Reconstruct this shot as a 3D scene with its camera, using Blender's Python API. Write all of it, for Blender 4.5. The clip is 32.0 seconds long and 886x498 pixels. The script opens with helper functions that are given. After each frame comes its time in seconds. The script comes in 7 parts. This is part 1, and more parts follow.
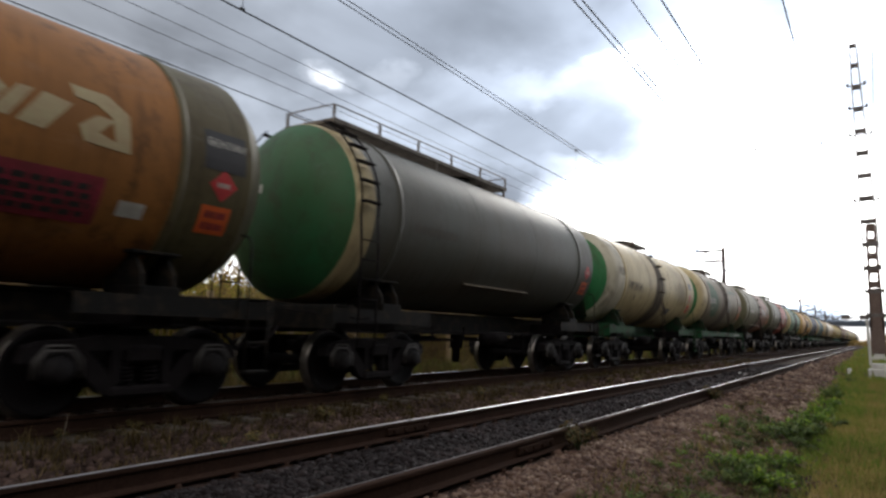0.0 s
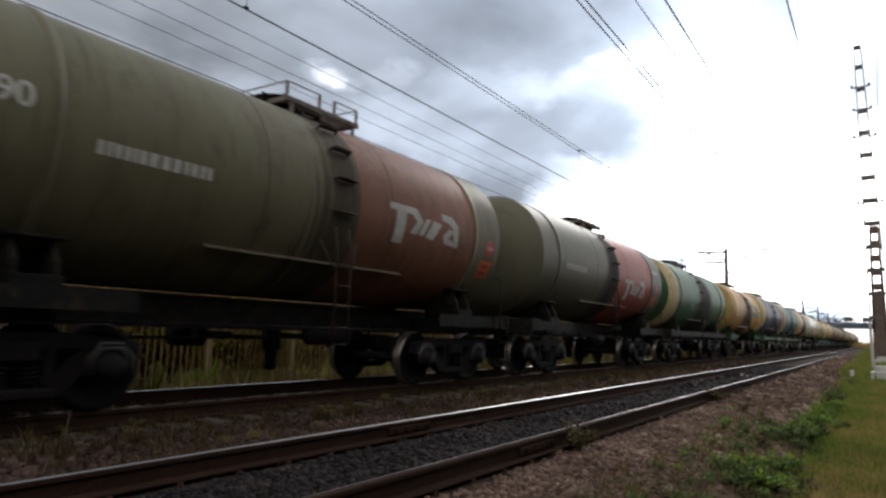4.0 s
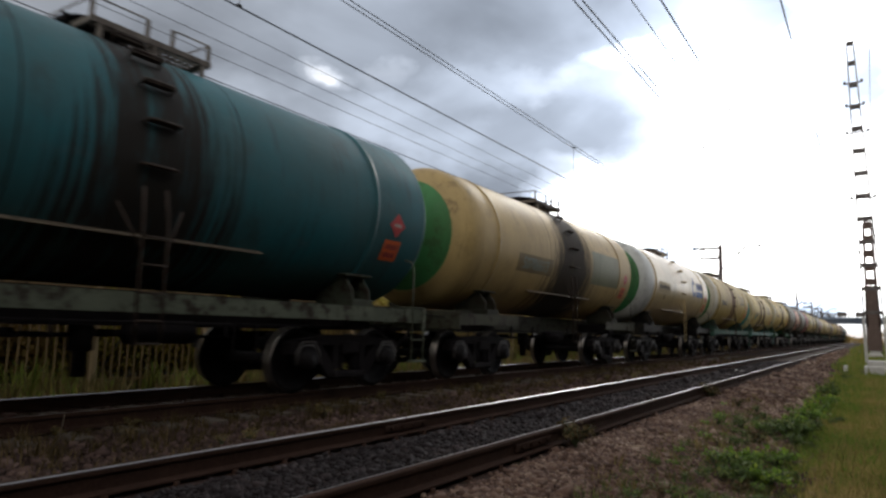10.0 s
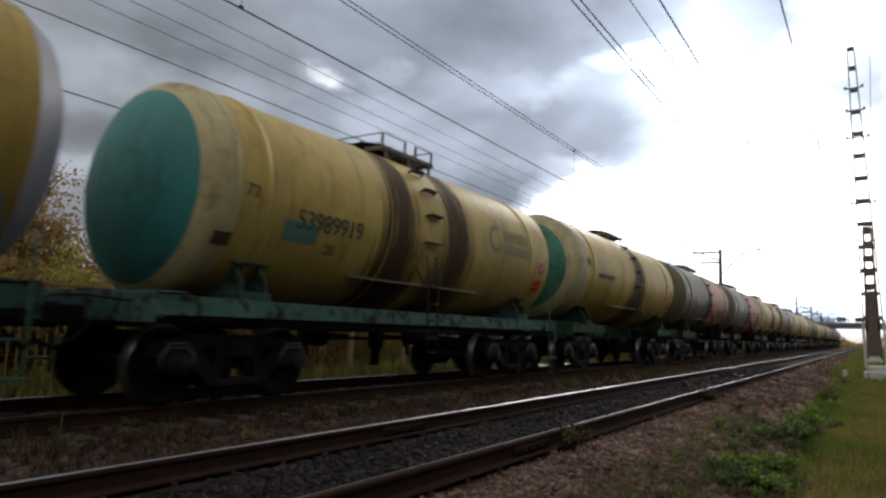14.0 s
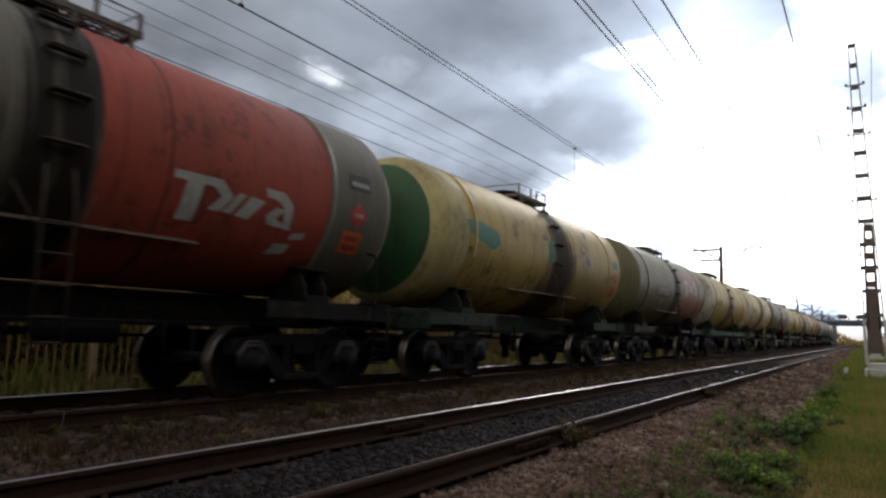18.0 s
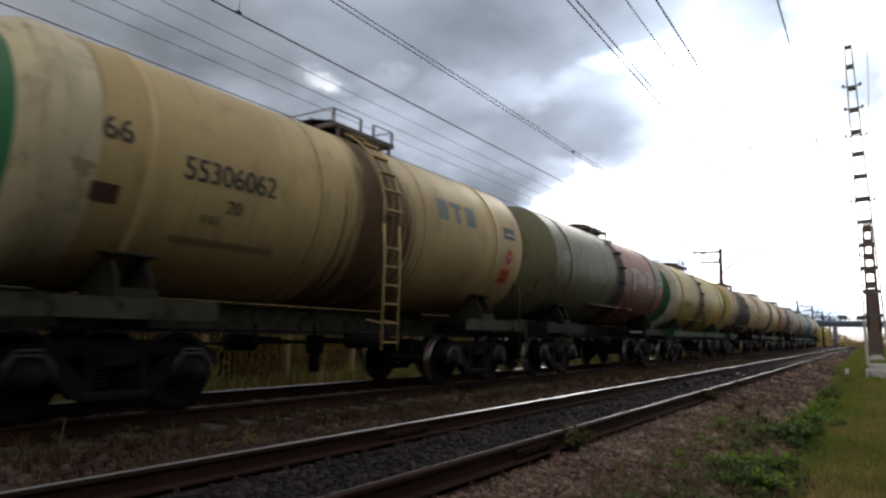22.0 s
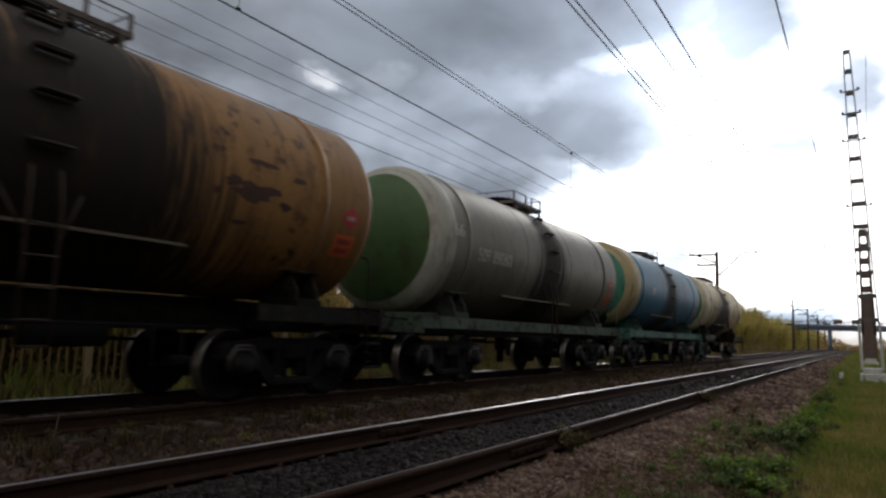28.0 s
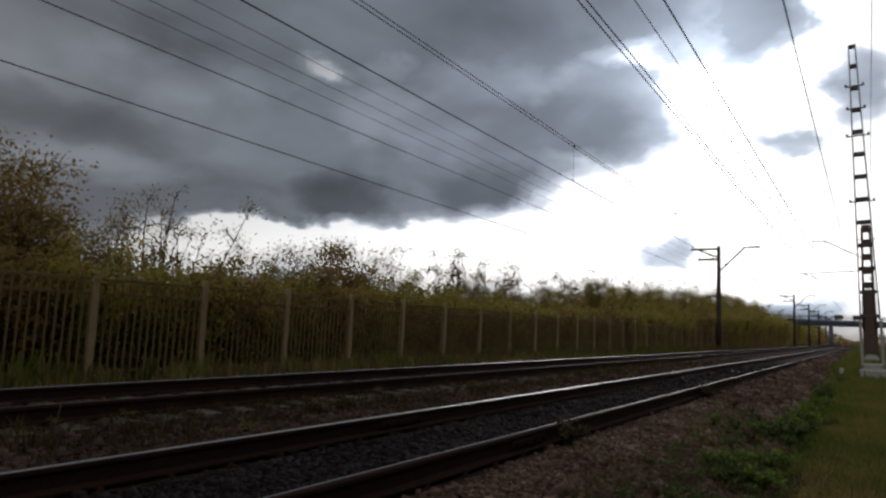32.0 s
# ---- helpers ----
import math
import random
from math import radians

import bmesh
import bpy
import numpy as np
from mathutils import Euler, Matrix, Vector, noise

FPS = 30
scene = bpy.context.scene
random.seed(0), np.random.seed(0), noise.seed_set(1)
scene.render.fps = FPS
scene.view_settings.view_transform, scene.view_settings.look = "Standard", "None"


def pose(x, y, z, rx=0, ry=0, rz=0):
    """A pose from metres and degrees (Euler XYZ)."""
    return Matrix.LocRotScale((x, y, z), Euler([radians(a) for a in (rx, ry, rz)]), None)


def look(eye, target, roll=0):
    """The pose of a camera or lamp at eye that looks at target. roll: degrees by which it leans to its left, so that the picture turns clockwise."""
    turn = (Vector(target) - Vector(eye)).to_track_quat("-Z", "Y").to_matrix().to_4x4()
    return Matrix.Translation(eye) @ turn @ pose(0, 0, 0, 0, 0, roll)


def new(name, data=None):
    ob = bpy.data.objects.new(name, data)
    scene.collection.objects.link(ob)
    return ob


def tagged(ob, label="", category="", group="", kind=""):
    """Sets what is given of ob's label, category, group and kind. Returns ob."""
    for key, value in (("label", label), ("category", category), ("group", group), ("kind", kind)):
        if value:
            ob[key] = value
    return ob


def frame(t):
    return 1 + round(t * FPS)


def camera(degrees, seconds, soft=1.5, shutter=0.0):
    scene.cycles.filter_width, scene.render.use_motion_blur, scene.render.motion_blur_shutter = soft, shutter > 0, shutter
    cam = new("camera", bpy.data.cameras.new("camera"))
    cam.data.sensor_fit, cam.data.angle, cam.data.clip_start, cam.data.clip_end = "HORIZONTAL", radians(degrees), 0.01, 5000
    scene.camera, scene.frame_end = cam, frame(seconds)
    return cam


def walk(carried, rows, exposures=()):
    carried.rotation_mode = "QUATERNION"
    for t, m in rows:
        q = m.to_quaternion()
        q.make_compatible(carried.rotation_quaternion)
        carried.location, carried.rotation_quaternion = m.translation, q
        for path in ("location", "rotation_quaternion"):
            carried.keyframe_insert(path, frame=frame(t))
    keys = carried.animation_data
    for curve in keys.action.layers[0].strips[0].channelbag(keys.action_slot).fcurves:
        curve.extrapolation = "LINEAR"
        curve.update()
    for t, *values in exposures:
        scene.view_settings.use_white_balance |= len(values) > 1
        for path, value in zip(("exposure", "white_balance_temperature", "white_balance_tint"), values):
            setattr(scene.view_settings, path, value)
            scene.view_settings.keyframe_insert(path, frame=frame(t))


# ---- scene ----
cam = camera(68.57, 32.0, soft=2.6, shutter=0.2)
EYE = Vector((0.0, 0.0, 1.05))
# seconds, turn to the left of the track, tilt up and lean, in degrees
TURNS = [
    (0, 33.68, 6.97, 1.84), (0.5, 33.99, 7.19, 1.77), (1, 34.28, 7.21, 1.84), (1.5, 34.32, 7.12, 1.78), (2, 34.21, 7.09, 2.71),
    (2.5, 34.21, 6.95, 2.41), (3, 34.06, 6.84, 2.14), (3.5, 33.90, 6.94, 2.10), (5.5, 33.94, 6.87, 2.48), (6, 33.78, 6.88, 2.42),
    (6.5, 33.60, 6.82, 2.19), (7, 33.47, 6.67, 2.30), (7.5, 33.43, 6.63, 2.10), (8, 33.44, 6.66, 1.99), (8.5, 33.40, 6.73, 1.98),
    (9, 33.39, 6.74, 1.85), (9.5, 33.40, 6.73, 1.86), (10, 33.45, 6.74, 1.83), (10.5, 33.54, 6.79, 1.90), (11, 33.58, 6.88, 1.83),
    (11.5, 33.53, 7.02, 1.80), (12, 33.57, 7.02, 1.87), (12.5, 33.52, 7.00, 2.16), (13, 33.47, 6.97, 2.05), (13.5, 33.41, 6.91, 2.16),
    (14, 33.45, 6.95, 2.20), (14.5, 33.57, 6.92, 2.25), (16.5, 33.49, 6.62, 2.54), (17, 33.57, 6.63, 2.29), (17.5, 33.65, 6.60, 2.09),
    (18, 33.50, 6.76, 2.13), (18.5, 33.31, 6.86, 1.97), (19, 33.33, 6.85, 1.36), (19.5, 33.37, 6.82, 1.64), (20, 33.37, 6.79, 1.55),
    (20.5, 33.41, 7.09, 1.56), (21, 33.41, 7.21, 1.63), (21.5, 33.41, 7.22, 1.71), (22, 33.47, 7.19, 1.55), (22.5, 33.45, 7.20, 1.57),
    (23, 33.46, 7.36, 1.76), (23.5, 33.36, 7.52, 1.85), (24, 33.37, 7.59, 2.07), (24.5, 33.44, 7.59, 2.45), (25, 33.47, 7.33, 2.45),
    (25.5, 33.41, 7.17, 2.48), (27.5, 33.17, 7.01, 2.68), (28, 33.20, 7.14, 2.23), (28.5, 33.32, 7.10, 2.39), (29, 33.56, 7.00, 2.25),
    (29.5, 33.69, 6.91, 2.48), (30, 33.66, 6.85, 2.76), (30.5, 33.57, 6.76, 2.75), (31, 33.49, 6.70, 2.79), (31.5, 33.41, 6.60, 2.69),
    (32, 33.32, 6.45, 2.73),
]


def aim(turn, tilt, lean):
    a, b = radians(turn), radians(tilt)
    way = Vector((-math.sin(a) * math.cos(b), math.cos(a) * math.cos(b), math.sin(b)))
    return look(EYE, EYE + way, lean)


walk(cam, [(t, aim(a, b, c)) for t, a, b, c in TURNS],
     exposures=[(0.0, 0.32), (6.0, 0.22), (10.0, 0.1), (13.0, -0.1), (18.0, -0.12), (20.0, -0.08), (22.0, -0.08), (23.0, -0.3), (24.0, -0.42), (25.0, -0.46), (28.0, -0.36), (30.0, -0.38), (31.0, -0.43), (31.5, -0.85), (32.0, -1.22)])

# ---- world and sun ----
SUN = Vector((-0.19, 0.89, 0.42)).normalized()
world = bpy.data.worlds.new("sky")
scene.world = world
world.use_nodes = True
# banks of the cloud deck and gaps in it: degrees left of the track, degrees up, half-width, half-height, weight
BANKS = [(57.6, 23.6, 26.8, 12.3, 1.6), (20.0, 27.0, 15.5, 6.0, 1.1), (19.4, 18.2, 6.2, 3.6, 0.8), (32.8, 16.8, 11.1, 5.8, 0.9),
         (62.8, 11.4, 19.1, 8.1, 1.2), (50.1, 12.1, 23.1, 4.7, 0.9), (37.8, 11.5, 10.0, 3.2, 0.8), (45.1, 20.9, 3.4, 1.6, -1.3),
         (38.6, 21.6, 3.4, 2.0, -0.9), (19.0, 22.8, 3.6, 1.2, -0.5), (7.4, 24.5, 4.0, 3.1, 0.8), (0.4, 19.8, 2.7, 3.0, 0.6),
         (5.2, 15.5, 2.0, 0.9, 0.4), (6.9, 8.6, 1.7, 0.7, 0.4), (14.9, 6.3, 2.5, 2.1, 0.75), (5.0, 2.6, 5.8, 1.2, 0.7), (49.0, 5.6, 10.0, 2.4, -1.3), (35.5, 6.6, 5.0, 1.6, -0.7)]
# denser cores and lighter folds within the deck
CORES = [(26.7, 27.4, 13.3, 3.5, 0.22), (20.2, 17.1, 4.6, 2.6, 0.12), (38.6, 24.0, 16.5, 4.0, 0.14), (42.7, 9.9, 5.9, 2.2, 0.5),
         (31.0, 12.3, 5.0, 2.5, 0.4), (64.4, 14.5, 9.7, 1.7, 0.25), (55.9, 19.1, 8.8, 2.2, -0.25), (61.7, 11.0, 6.3, 1.5, -0.35), (37.9, 17.6, 6.6, 2.9, -0.45), (30.0, 21.0, 6.0, 2.0, -0.3), (63.0, 23.5, 13.0, 6.0, 0.22)]


def build_sky():
    nt = world.node_tree
    nt.nodes.clear()
    N = nt.nodes.new
    L = nt.links.new

    def mth(op, a, b=None, clamp=False):
        n = N("ShaderNodeMath")
        n.operation = op
        n.use_clamp = clamp
        for i, v in enumerate((a, b)):
            if v is None:
                continue
            if isinstance(v, (int, float)):
                n.inputs[i].default_value = v
            else:
                L(v, n.inputs[i])
        return n.outputs[0]

    def ramp(fac, stops):
        n = N("ShaderNodeValToRGB")
        el = n.color_ramp.elements
        while len(el) < len(stops):
            el.new(0.5)
        for e, (p, c) in zip(el, stops):
            e.position = p
            e.color = (*c, 1)
        L(fac, n.inputs[0])
        return n.outputs[0]

    tc = N("ShaderNodeTexCoord")
    sky = N("ShaderNodeTexSky")
    sky.sky_type = "NISHITA"
    sky.sun_disc = False
    sky.sun_elevation = math.asin(SUN.z)
    sky.sun_rotation = math.atan2(SUN.x, SUN.y)
    sep = N("ShaderNodeSeparateXYZ")
    L(tc.outputs["Generated"], sep.inputs[0])
    # heaped clouds, flattened a little towards the horizon
    mp = N("ShaderNodeMapping")
    mp.inputs["Scale"].default_value = (1.0, 1.0, 1.9)
    mp.inputs["Location"].default_value = (1.7, 0.4, 0.1)
    L(tc.outputs["Generated"], mp.inputs[0])
    big = N("ShaderNodeTexNoise")
    big.inputs["Scale"].default_value = 2.6
    big.inputs["Detail"].default_value = 7
    big.inputs["Roughness"].default_value = 0.47
    big.inputs["Distortion"].default_value = 0.35
    L(mp.outputs[0], big.inputs["Vector"])
    fluff = N("ShaderNodeTexNoise")
    fluff.inputs["Scale"].default_value = 7.0
    fluff.inputs["Detail"].default_value = 8
    fluff.inputs["Roughness"].default_value = 0.58
    L(mp.outputs[0], fluff.inputs["Vector"])
    heap = mth("ADD", mth("MULTIPLY", big.outputs["Fac"], 0.72), mth("MULTIPLY", fluff.outputs["Fac"], 0.28))
    # the deck thins out towards the horizon and round the sun
    zz = mth("MAXIMUM", sep.outputs[2], 0.0)
    deck = N("ShaderNodeMapRange")
    deck.interpolation_type = "SMOOTHSTEP"
    L(zz, deck.inputs[0])
    deck.inputs[1].default_value, deck.inputs[2].default_value = 0.15, 0.28
    dot0 = N("ShaderNodeVectorMath")
    dot0.operation = "DOT_PRODUCT"
    L(tc.outputs["Generated"], dot0.inputs[0])
    dot0.inputs[1].default_value = Vector((-0.01, 0.945, 0.33)).normalized()
    near_sun = mth("POWER", mth("MAXIMUM", dot0.outputs["Value"], 0.0), 20.0)
    heap = mth("ADD", heap, mth("SUBTRACT", mth("MULTIPLY", mth("SUBTRACT", deck.outputs[0], 0.62), 0.20), mth("MULTIPLY", near_sun, 0.172)))
    # where each bank stands, its outline broken up at two scales
    def drift(scale, seed):
        n = N("ShaderNodeTexNoise")
        n.inputs["Scale"].default_value = scale
        n.inputs["Detail"].default_value = 5
        n.inputs["Roughness"].default_value = 0.55
        m2 = N("ShaderNodeMapping")
        m2.inputs["Scale"].default_value = (1.0, 1.0, 1.6)
        m2.inputs["Location"].default_value = (seed, seed, 0)
        L(tc.outputs["Generated"], m2.inputs[0])
        L(m2.outputs[0], n.inputs["Vector"])
        return n.outputs["Color"]

    def vec(op, a, b2):
        n = N("ShaderNodeVectorMath")
        n.operation = op
        for i, v in enumerate((a, b2)):
            if isinstance(v, tuple):
                n.inputs[i].default_value = v
            else:
                L(v, n.inputs[i])
        return n.outputs["Value"] if op == "DOT_PRODUCT" else n.outputs[0]

    az = mth("MULTIPLY", mth("ARCTAN2", mth("MULTIPLY", sep.outputs[0], -1.0), sep.outputs[1]), 57.2958)
    el = mth("MULTIPLY", mth("ARCSINE", sep.outputs[2]), 57.2958)
    at = N("ShaderNodeCombineXYZ")
    L(az, at.inputs[0])
    L(el, at.inputs[1])
    where = at.outputs[0]
    for scale, seed, wide in ((4.0, 3.0, (11.0, 5.5, 0.0)), (14.0, 8.0, (5.0, 3.0, 0.0))):
        where = vec("ADD", where, vec("MULTIPLY", vec("SUBTRACT", drift(scale, seed), (0.5, 0.5, 0.5)), wide))

    def gather(rows):
        total = None
        for a0, e0, ra, re, amount in rows:
            q = vec("MULTIPLY", vec("SUBTRACT", where, (a0, e0, 0.0)), (1 / ra, 1 / re, 0.0))
            g = N("ShaderNodeMapRange")
            g.interpolation_type = "SMOOTHSTEP"
            L(vec("DOT_PRODUCT", q, q), g.inputs[0])
            g.inputs[1].default_value, g.inputs[2].default_value = 1.55, 0.0
            g.inputs[4].default_value = amount
            total = g.outputs[0] if total is None else mth("ADD", total, g.outputs[0])
        return total

    banks = mth("ADD", gather(BANKS), mth("MULTIPLY", mth("SUBTRACT", heap, 0.5), 1.6))
    # past these banks the deck goes on as it comes
    plain = N("ShaderNodeMapRange")
    L(heap, plain.inputs[0])
    plain.inputs[1].default_value, plain.inputs[2].default_value = 0.37, 0.55
    rim = vec("MULTIPLY", vec("SUBTRACT", at.outputs[0], (33.0, 14.0, 0.0)), (1 / 50.0, 1 / 32.0, 0.0))
    edge = N("ShaderNodeMapRange")
    edge.interpolation_type = "SMOOTHSTEP"
    L(vec("DOT_PRODUCT", rim, rim), edge.inputs[0])
    edge.inputs[1].default_value, edge.inputs[2].default_value = 0.75, 1.2
    joined = N("ShaderNodeMix")
    joined.data_type = "FLOAT"
    L(edge.outputs[0], joined.inputs["Factor"])
    L(banks, joined.inputs["A"])
    L(plain.outputs[0], joined.inputs["B"])
    thick = ramp(joined.outputs["Result"], [(0.02, (0, 0, 0)), (0.22, (0.6, 0.6, 0.6)), (0.5, (0.88, 0.88, 0.88)), (1.0, (1, 1, 1))])
    cores = mth("SUBTRACT", 1.0, gather(CORES))
    # light that the sun, behind the clouds, sends through them
    dot = N("ShaderNodeVectorMath")
    dot.operation = "DOT_PRODUCT"
    L(tc.outputs["Generated"], dot.inputs[0])
    dot.inputs[1].default_value = SUN
    half = mth("MULTIPLY_ADD", dot.outputs["Value"], 0.5)
    half.node.inputs[2].default_value = 0.5
    c = mth("MAXIMUM", dot.outputs["Value"], 0.0)
    broad = mth("MULTIPLY", mth("POWER", half, 3.0), 0.55)
    glow = mth("ADD", mth("MULTIPLY", mth("POWER", c, 16.0), 2.2), mth("MULTIPLY", mth("POWER", c, 140.0), 7.0))
    low = mth("MULTIPLY", mth("POWER", mth("SUBTRACT", 1.0, mth("MAXIMUM", sep.outputs[2], 0.0)), 5.0), mth("MULTIPLY", mth("POWER", half, 4.0), 5.5))
    # a duller strip of haze lies along the horizon
    strip = N("ShaderNodeMapRange")
    strip.interpolation_type = "SMOOTHSTEP"
    L(mth("ADD", zz, mth("MULTIPLY", mth("SUBTRACT", fluff.outputs["Fac"], 0.5), 0.13)), strip.inputs[0])
    strip.inputs[1].default_value, strip.inputs[2].default_value = 0.005, 0.075
    strip.inputs[3].default_value, strip.inputs[4].default_value = 0.14, 1.0
    low = mth("MULTIPLY", low, strip.outputs[0])
    veil = mth("MULTIPLY_ADD", strip.outputs[0], 0.6)
    veil.node.inputs[2].default_value = 0.4
    light = mth("MULTIPLY", mth("ADD", mth("ADD", glow, low), broad), veil)
    # the clouds opposite the sun are lit from the front
    away = mth("MULTIPLY_ADD", mth("POWER", mth("SUBTRACT", 1.0, half), 1.2), 1.18)
    away.node.inputs[2].default_value = 0.1
    # a clouded sky is brightest overhead
    zen = mth("MULTIPLY_ADD", zz, 1.9)
    zen.node.inputs[2].default_value = 0.22
    away = mth("MULTIPLY", away, zen)
    thin = mth("ADD", mth("MULTIPLY", light, 1.15), mth("ADD", away, 0.05))
    dark = mth("ADD", mth("ADD", mth("MULTIPLY", glow, 0.10), mth("MULTIPLY", low, 0.10)), mth("ADD", mth("MULTIPLY", broad, 0.5), away))
    # lighter and darker folds in the deck
    fold = N("ShaderNodeTexNoise")
    fold.inputs["Scale"].default_value = 5.0
    fold.inputs["Detail"].default_value = 4
    fold.inputs["Roughness"].default_value = 0.45
    fold.inputs["Distortion"].default_value = 0.4
    L(mp.outputs[0], fold.inputs["Vector"])
    fr = N("ShaderNodeMapRange")
    L(fold.outputs["Fac"], fr.inputs[0])
    fr.inputs[1].default_value, fr.inputs[2].default_value = 0.3, 0.72
    fr.inputs[3].default_value, fr.inputs[4].default_value = 1.3, 0.68
    dark = mth("MULTIPLY", mth("MULTIPLY", dark, fr.outputs[0]), cores)
    mixv = N("ShaderNodeMix")
    mixv.data_type = "FLOAT"
    L(thick, mixv.inputs["Factor"])
    L(thin, mixv.inputs["A"])
    L(dark, mixv.inputs["B"])
    tint = ramp(thick, [(0.0, (1.0, 1.0, 1.02)), (1.0, (0.81, 0.935, 1.15))])
    # lit from the front, the clouds opposite the sun are warmer
    warm = N("ShaderNodeMix")
    warm.data_type = "RGBA"
    L(mth("POWER", half, 2.0), warm.inputs["Factor"])
    warm.inputs["A"].default_value = (1.05, 1.0, 0.93, 1)
    hazy = N("ShaderNodeMix")
    hazy.data_type = "RGBA"
    L(strip.outputs[0], hazy.inputs["Factor"])
    hazy.inputs["A"].default_value = (0.72, 0.92, 1.2, 1)
    L(tint, hazy.inputs["B"])
    L(hazy.outputs["Result"], warm.inputs["B"])
    mul = N("ShaderNodeVectorMath")
    mul.operation = "SCALE"
    L(warm.outputs["Result"], mul.inputs[0])
    L(mixv.outputs["Result"], mul.inputs["Scale"])
    bg1 = N("ShaderNodeBackground")
    L(sky.outputs[0], bg1.inputs["Color"])
    bg1.inputs["Strength"].default_value = 0.06
    bg2 = N("ShaderNodeBackground")
    L(mul.outputs[0], bg2.inputs["Color"])
    bg2.inputs["Strength"].default_value = 1.0
    cover = ramp(thick, [(0.0, (0.7, 0.7, 0.7)), (0.5, (1, 1, 1))])
    mx = N("ShaderNodeMixShader")
    L(cover, mx.inputs[0])
    L(bg1.outputs[0], mx.inputs[1])
    L(bg2.outputs[0], mx.inputs[2])
    out = N("ShaderNodeOutputWorld")
    L(mx.outputs[0], out.inputs[0])


build_sky()
sun = new("sun", bpy.data.lights.new("sun", "SUN"))
sun.data.energy = 0.6
sun.data.angle = radians(12)
sun.data.color = (1.0, 0.95, 0.88)
sun.matrix_world = look(SUN * 100, (0, 0, 0))

# ---- materials ----


def material(name, color, rough=0.7, metal=0.0, second=None, scale=3.0, spread=0.5, fine=40.0, bump=0.15, stretch=(1, 1, 1), third=None, amount=0.4, vary=0.0, rvar=0.12, spec=0.5):
    """Paint or stone with broad blotches of a second colour, fine grain, patches of a third and relief."""
    m = bpy.data.materials.new(name)
    m.use_nodes = True
    nt = m.node_tree
    N, L = nt.nodes.new, nt.links.new
    b = nt.nodes["Principled BSDF"]
    b.inputs["Roughness"].default_value = rough
    b.inputs["Metallic"].default_value = metal
    b.inputs["Specular IOR Level"].default_value = spec
    tc = N("ShaderNodeTexCoord")
    mp = N("ShaderNodeMapping")
    mp.inputs["Scale"].default_value = stretch
    L(tc.outputs["Object"], mp.inputs[0])

    def tex(s, detail=5.0, r=0.6):
        n = N("ShaderNodeTexNoise")
        n.inputs["Scale"].default_value = s
        n.inputs["Detail"].default_value = detail
        n.inputs["Roughness"].default_value = r
        L(mp.outputs[0], n.inputs["Vector"])
        return n.outputs["Fac"]

    def mix(fac, a, c2):
        n = N("ShaderNodeMix")
        n.data_type = "RGBA"
        L(fac, n.inputs["Factor"])
        for key, v in (("A", a), ("B", c2)):
            if isinstance(v, tuple):
                n.inputs[key].default_value = (*v, 1)
            else:
                L(v, n.inputs[key])
        return n.outputs["Result"]

    def between(fac, lo, hi):
        n = N("ShaderNodeMapRange")
        L(fac, n.inputs[0])
        n.inputs[1].default_value, n.inputs[2].default_value = lo, hi
        return n.outputs[0]

    second = second or tuple(c * 0.62 for c in color)
    broad = tex(scale)
    col = mix(between(broad, 0.5 - spread * 0.3, 0.5 + spread * 0.3), color, second)
    grain = tex(fine, 3.0)
    col = mix(between(grain, 0.35, 0.95), col, tuple(c * 0.55 for c in color))
    if third:
        col = mix(between(tex(scale * 2.3, 7.0, 0.7), 0.66 - amount * 0.25, 0.74 - amount * 0.2), col, third)
    if vary:
        info = N("ShaderNodeObjectInfo")
        hsv = N("ShaderNodeHueSaturation")
        L(col, hsv.inputs["Color"])
        L(between(info.outputs["Random"], 0.0, 1.0), hsv.inputs["Value"])
        hsv.inputs["Value"].default_value = 1.0
        r = N("ShaderNodeMapRange")
        L(info.outputs["Random"], r.inputs[0])
        r.inputs[3].default_value, r.inputs[4].default_value = 1 - vary, 1 + vary
        L(r.outputs[0], hsv.inputs["Value"])
        col = hsv.outputs[0]
    L(col, b.inputs["Base Color"])
    rr = N("ShaderNodeMapRange")
    L(grain, rr.inputs[0])
    rr.inputs[3].default_value, rr.inputs[4].default_value = max(0.03, rough - rvar), min(1, rough + rvar)
    L(rr.outputs[0], b.inputs["Roughness"])
    if bump:
        bp = N("ShaderNodeBump")
        bp.inputs["Strength"].default_value = bump
        bp.inputs["Distance"].default_value = 0.02
        L(grain, bp.inputs["Height"])
        L(bp.outputs[0], b.inputs["Normal"])
    return m


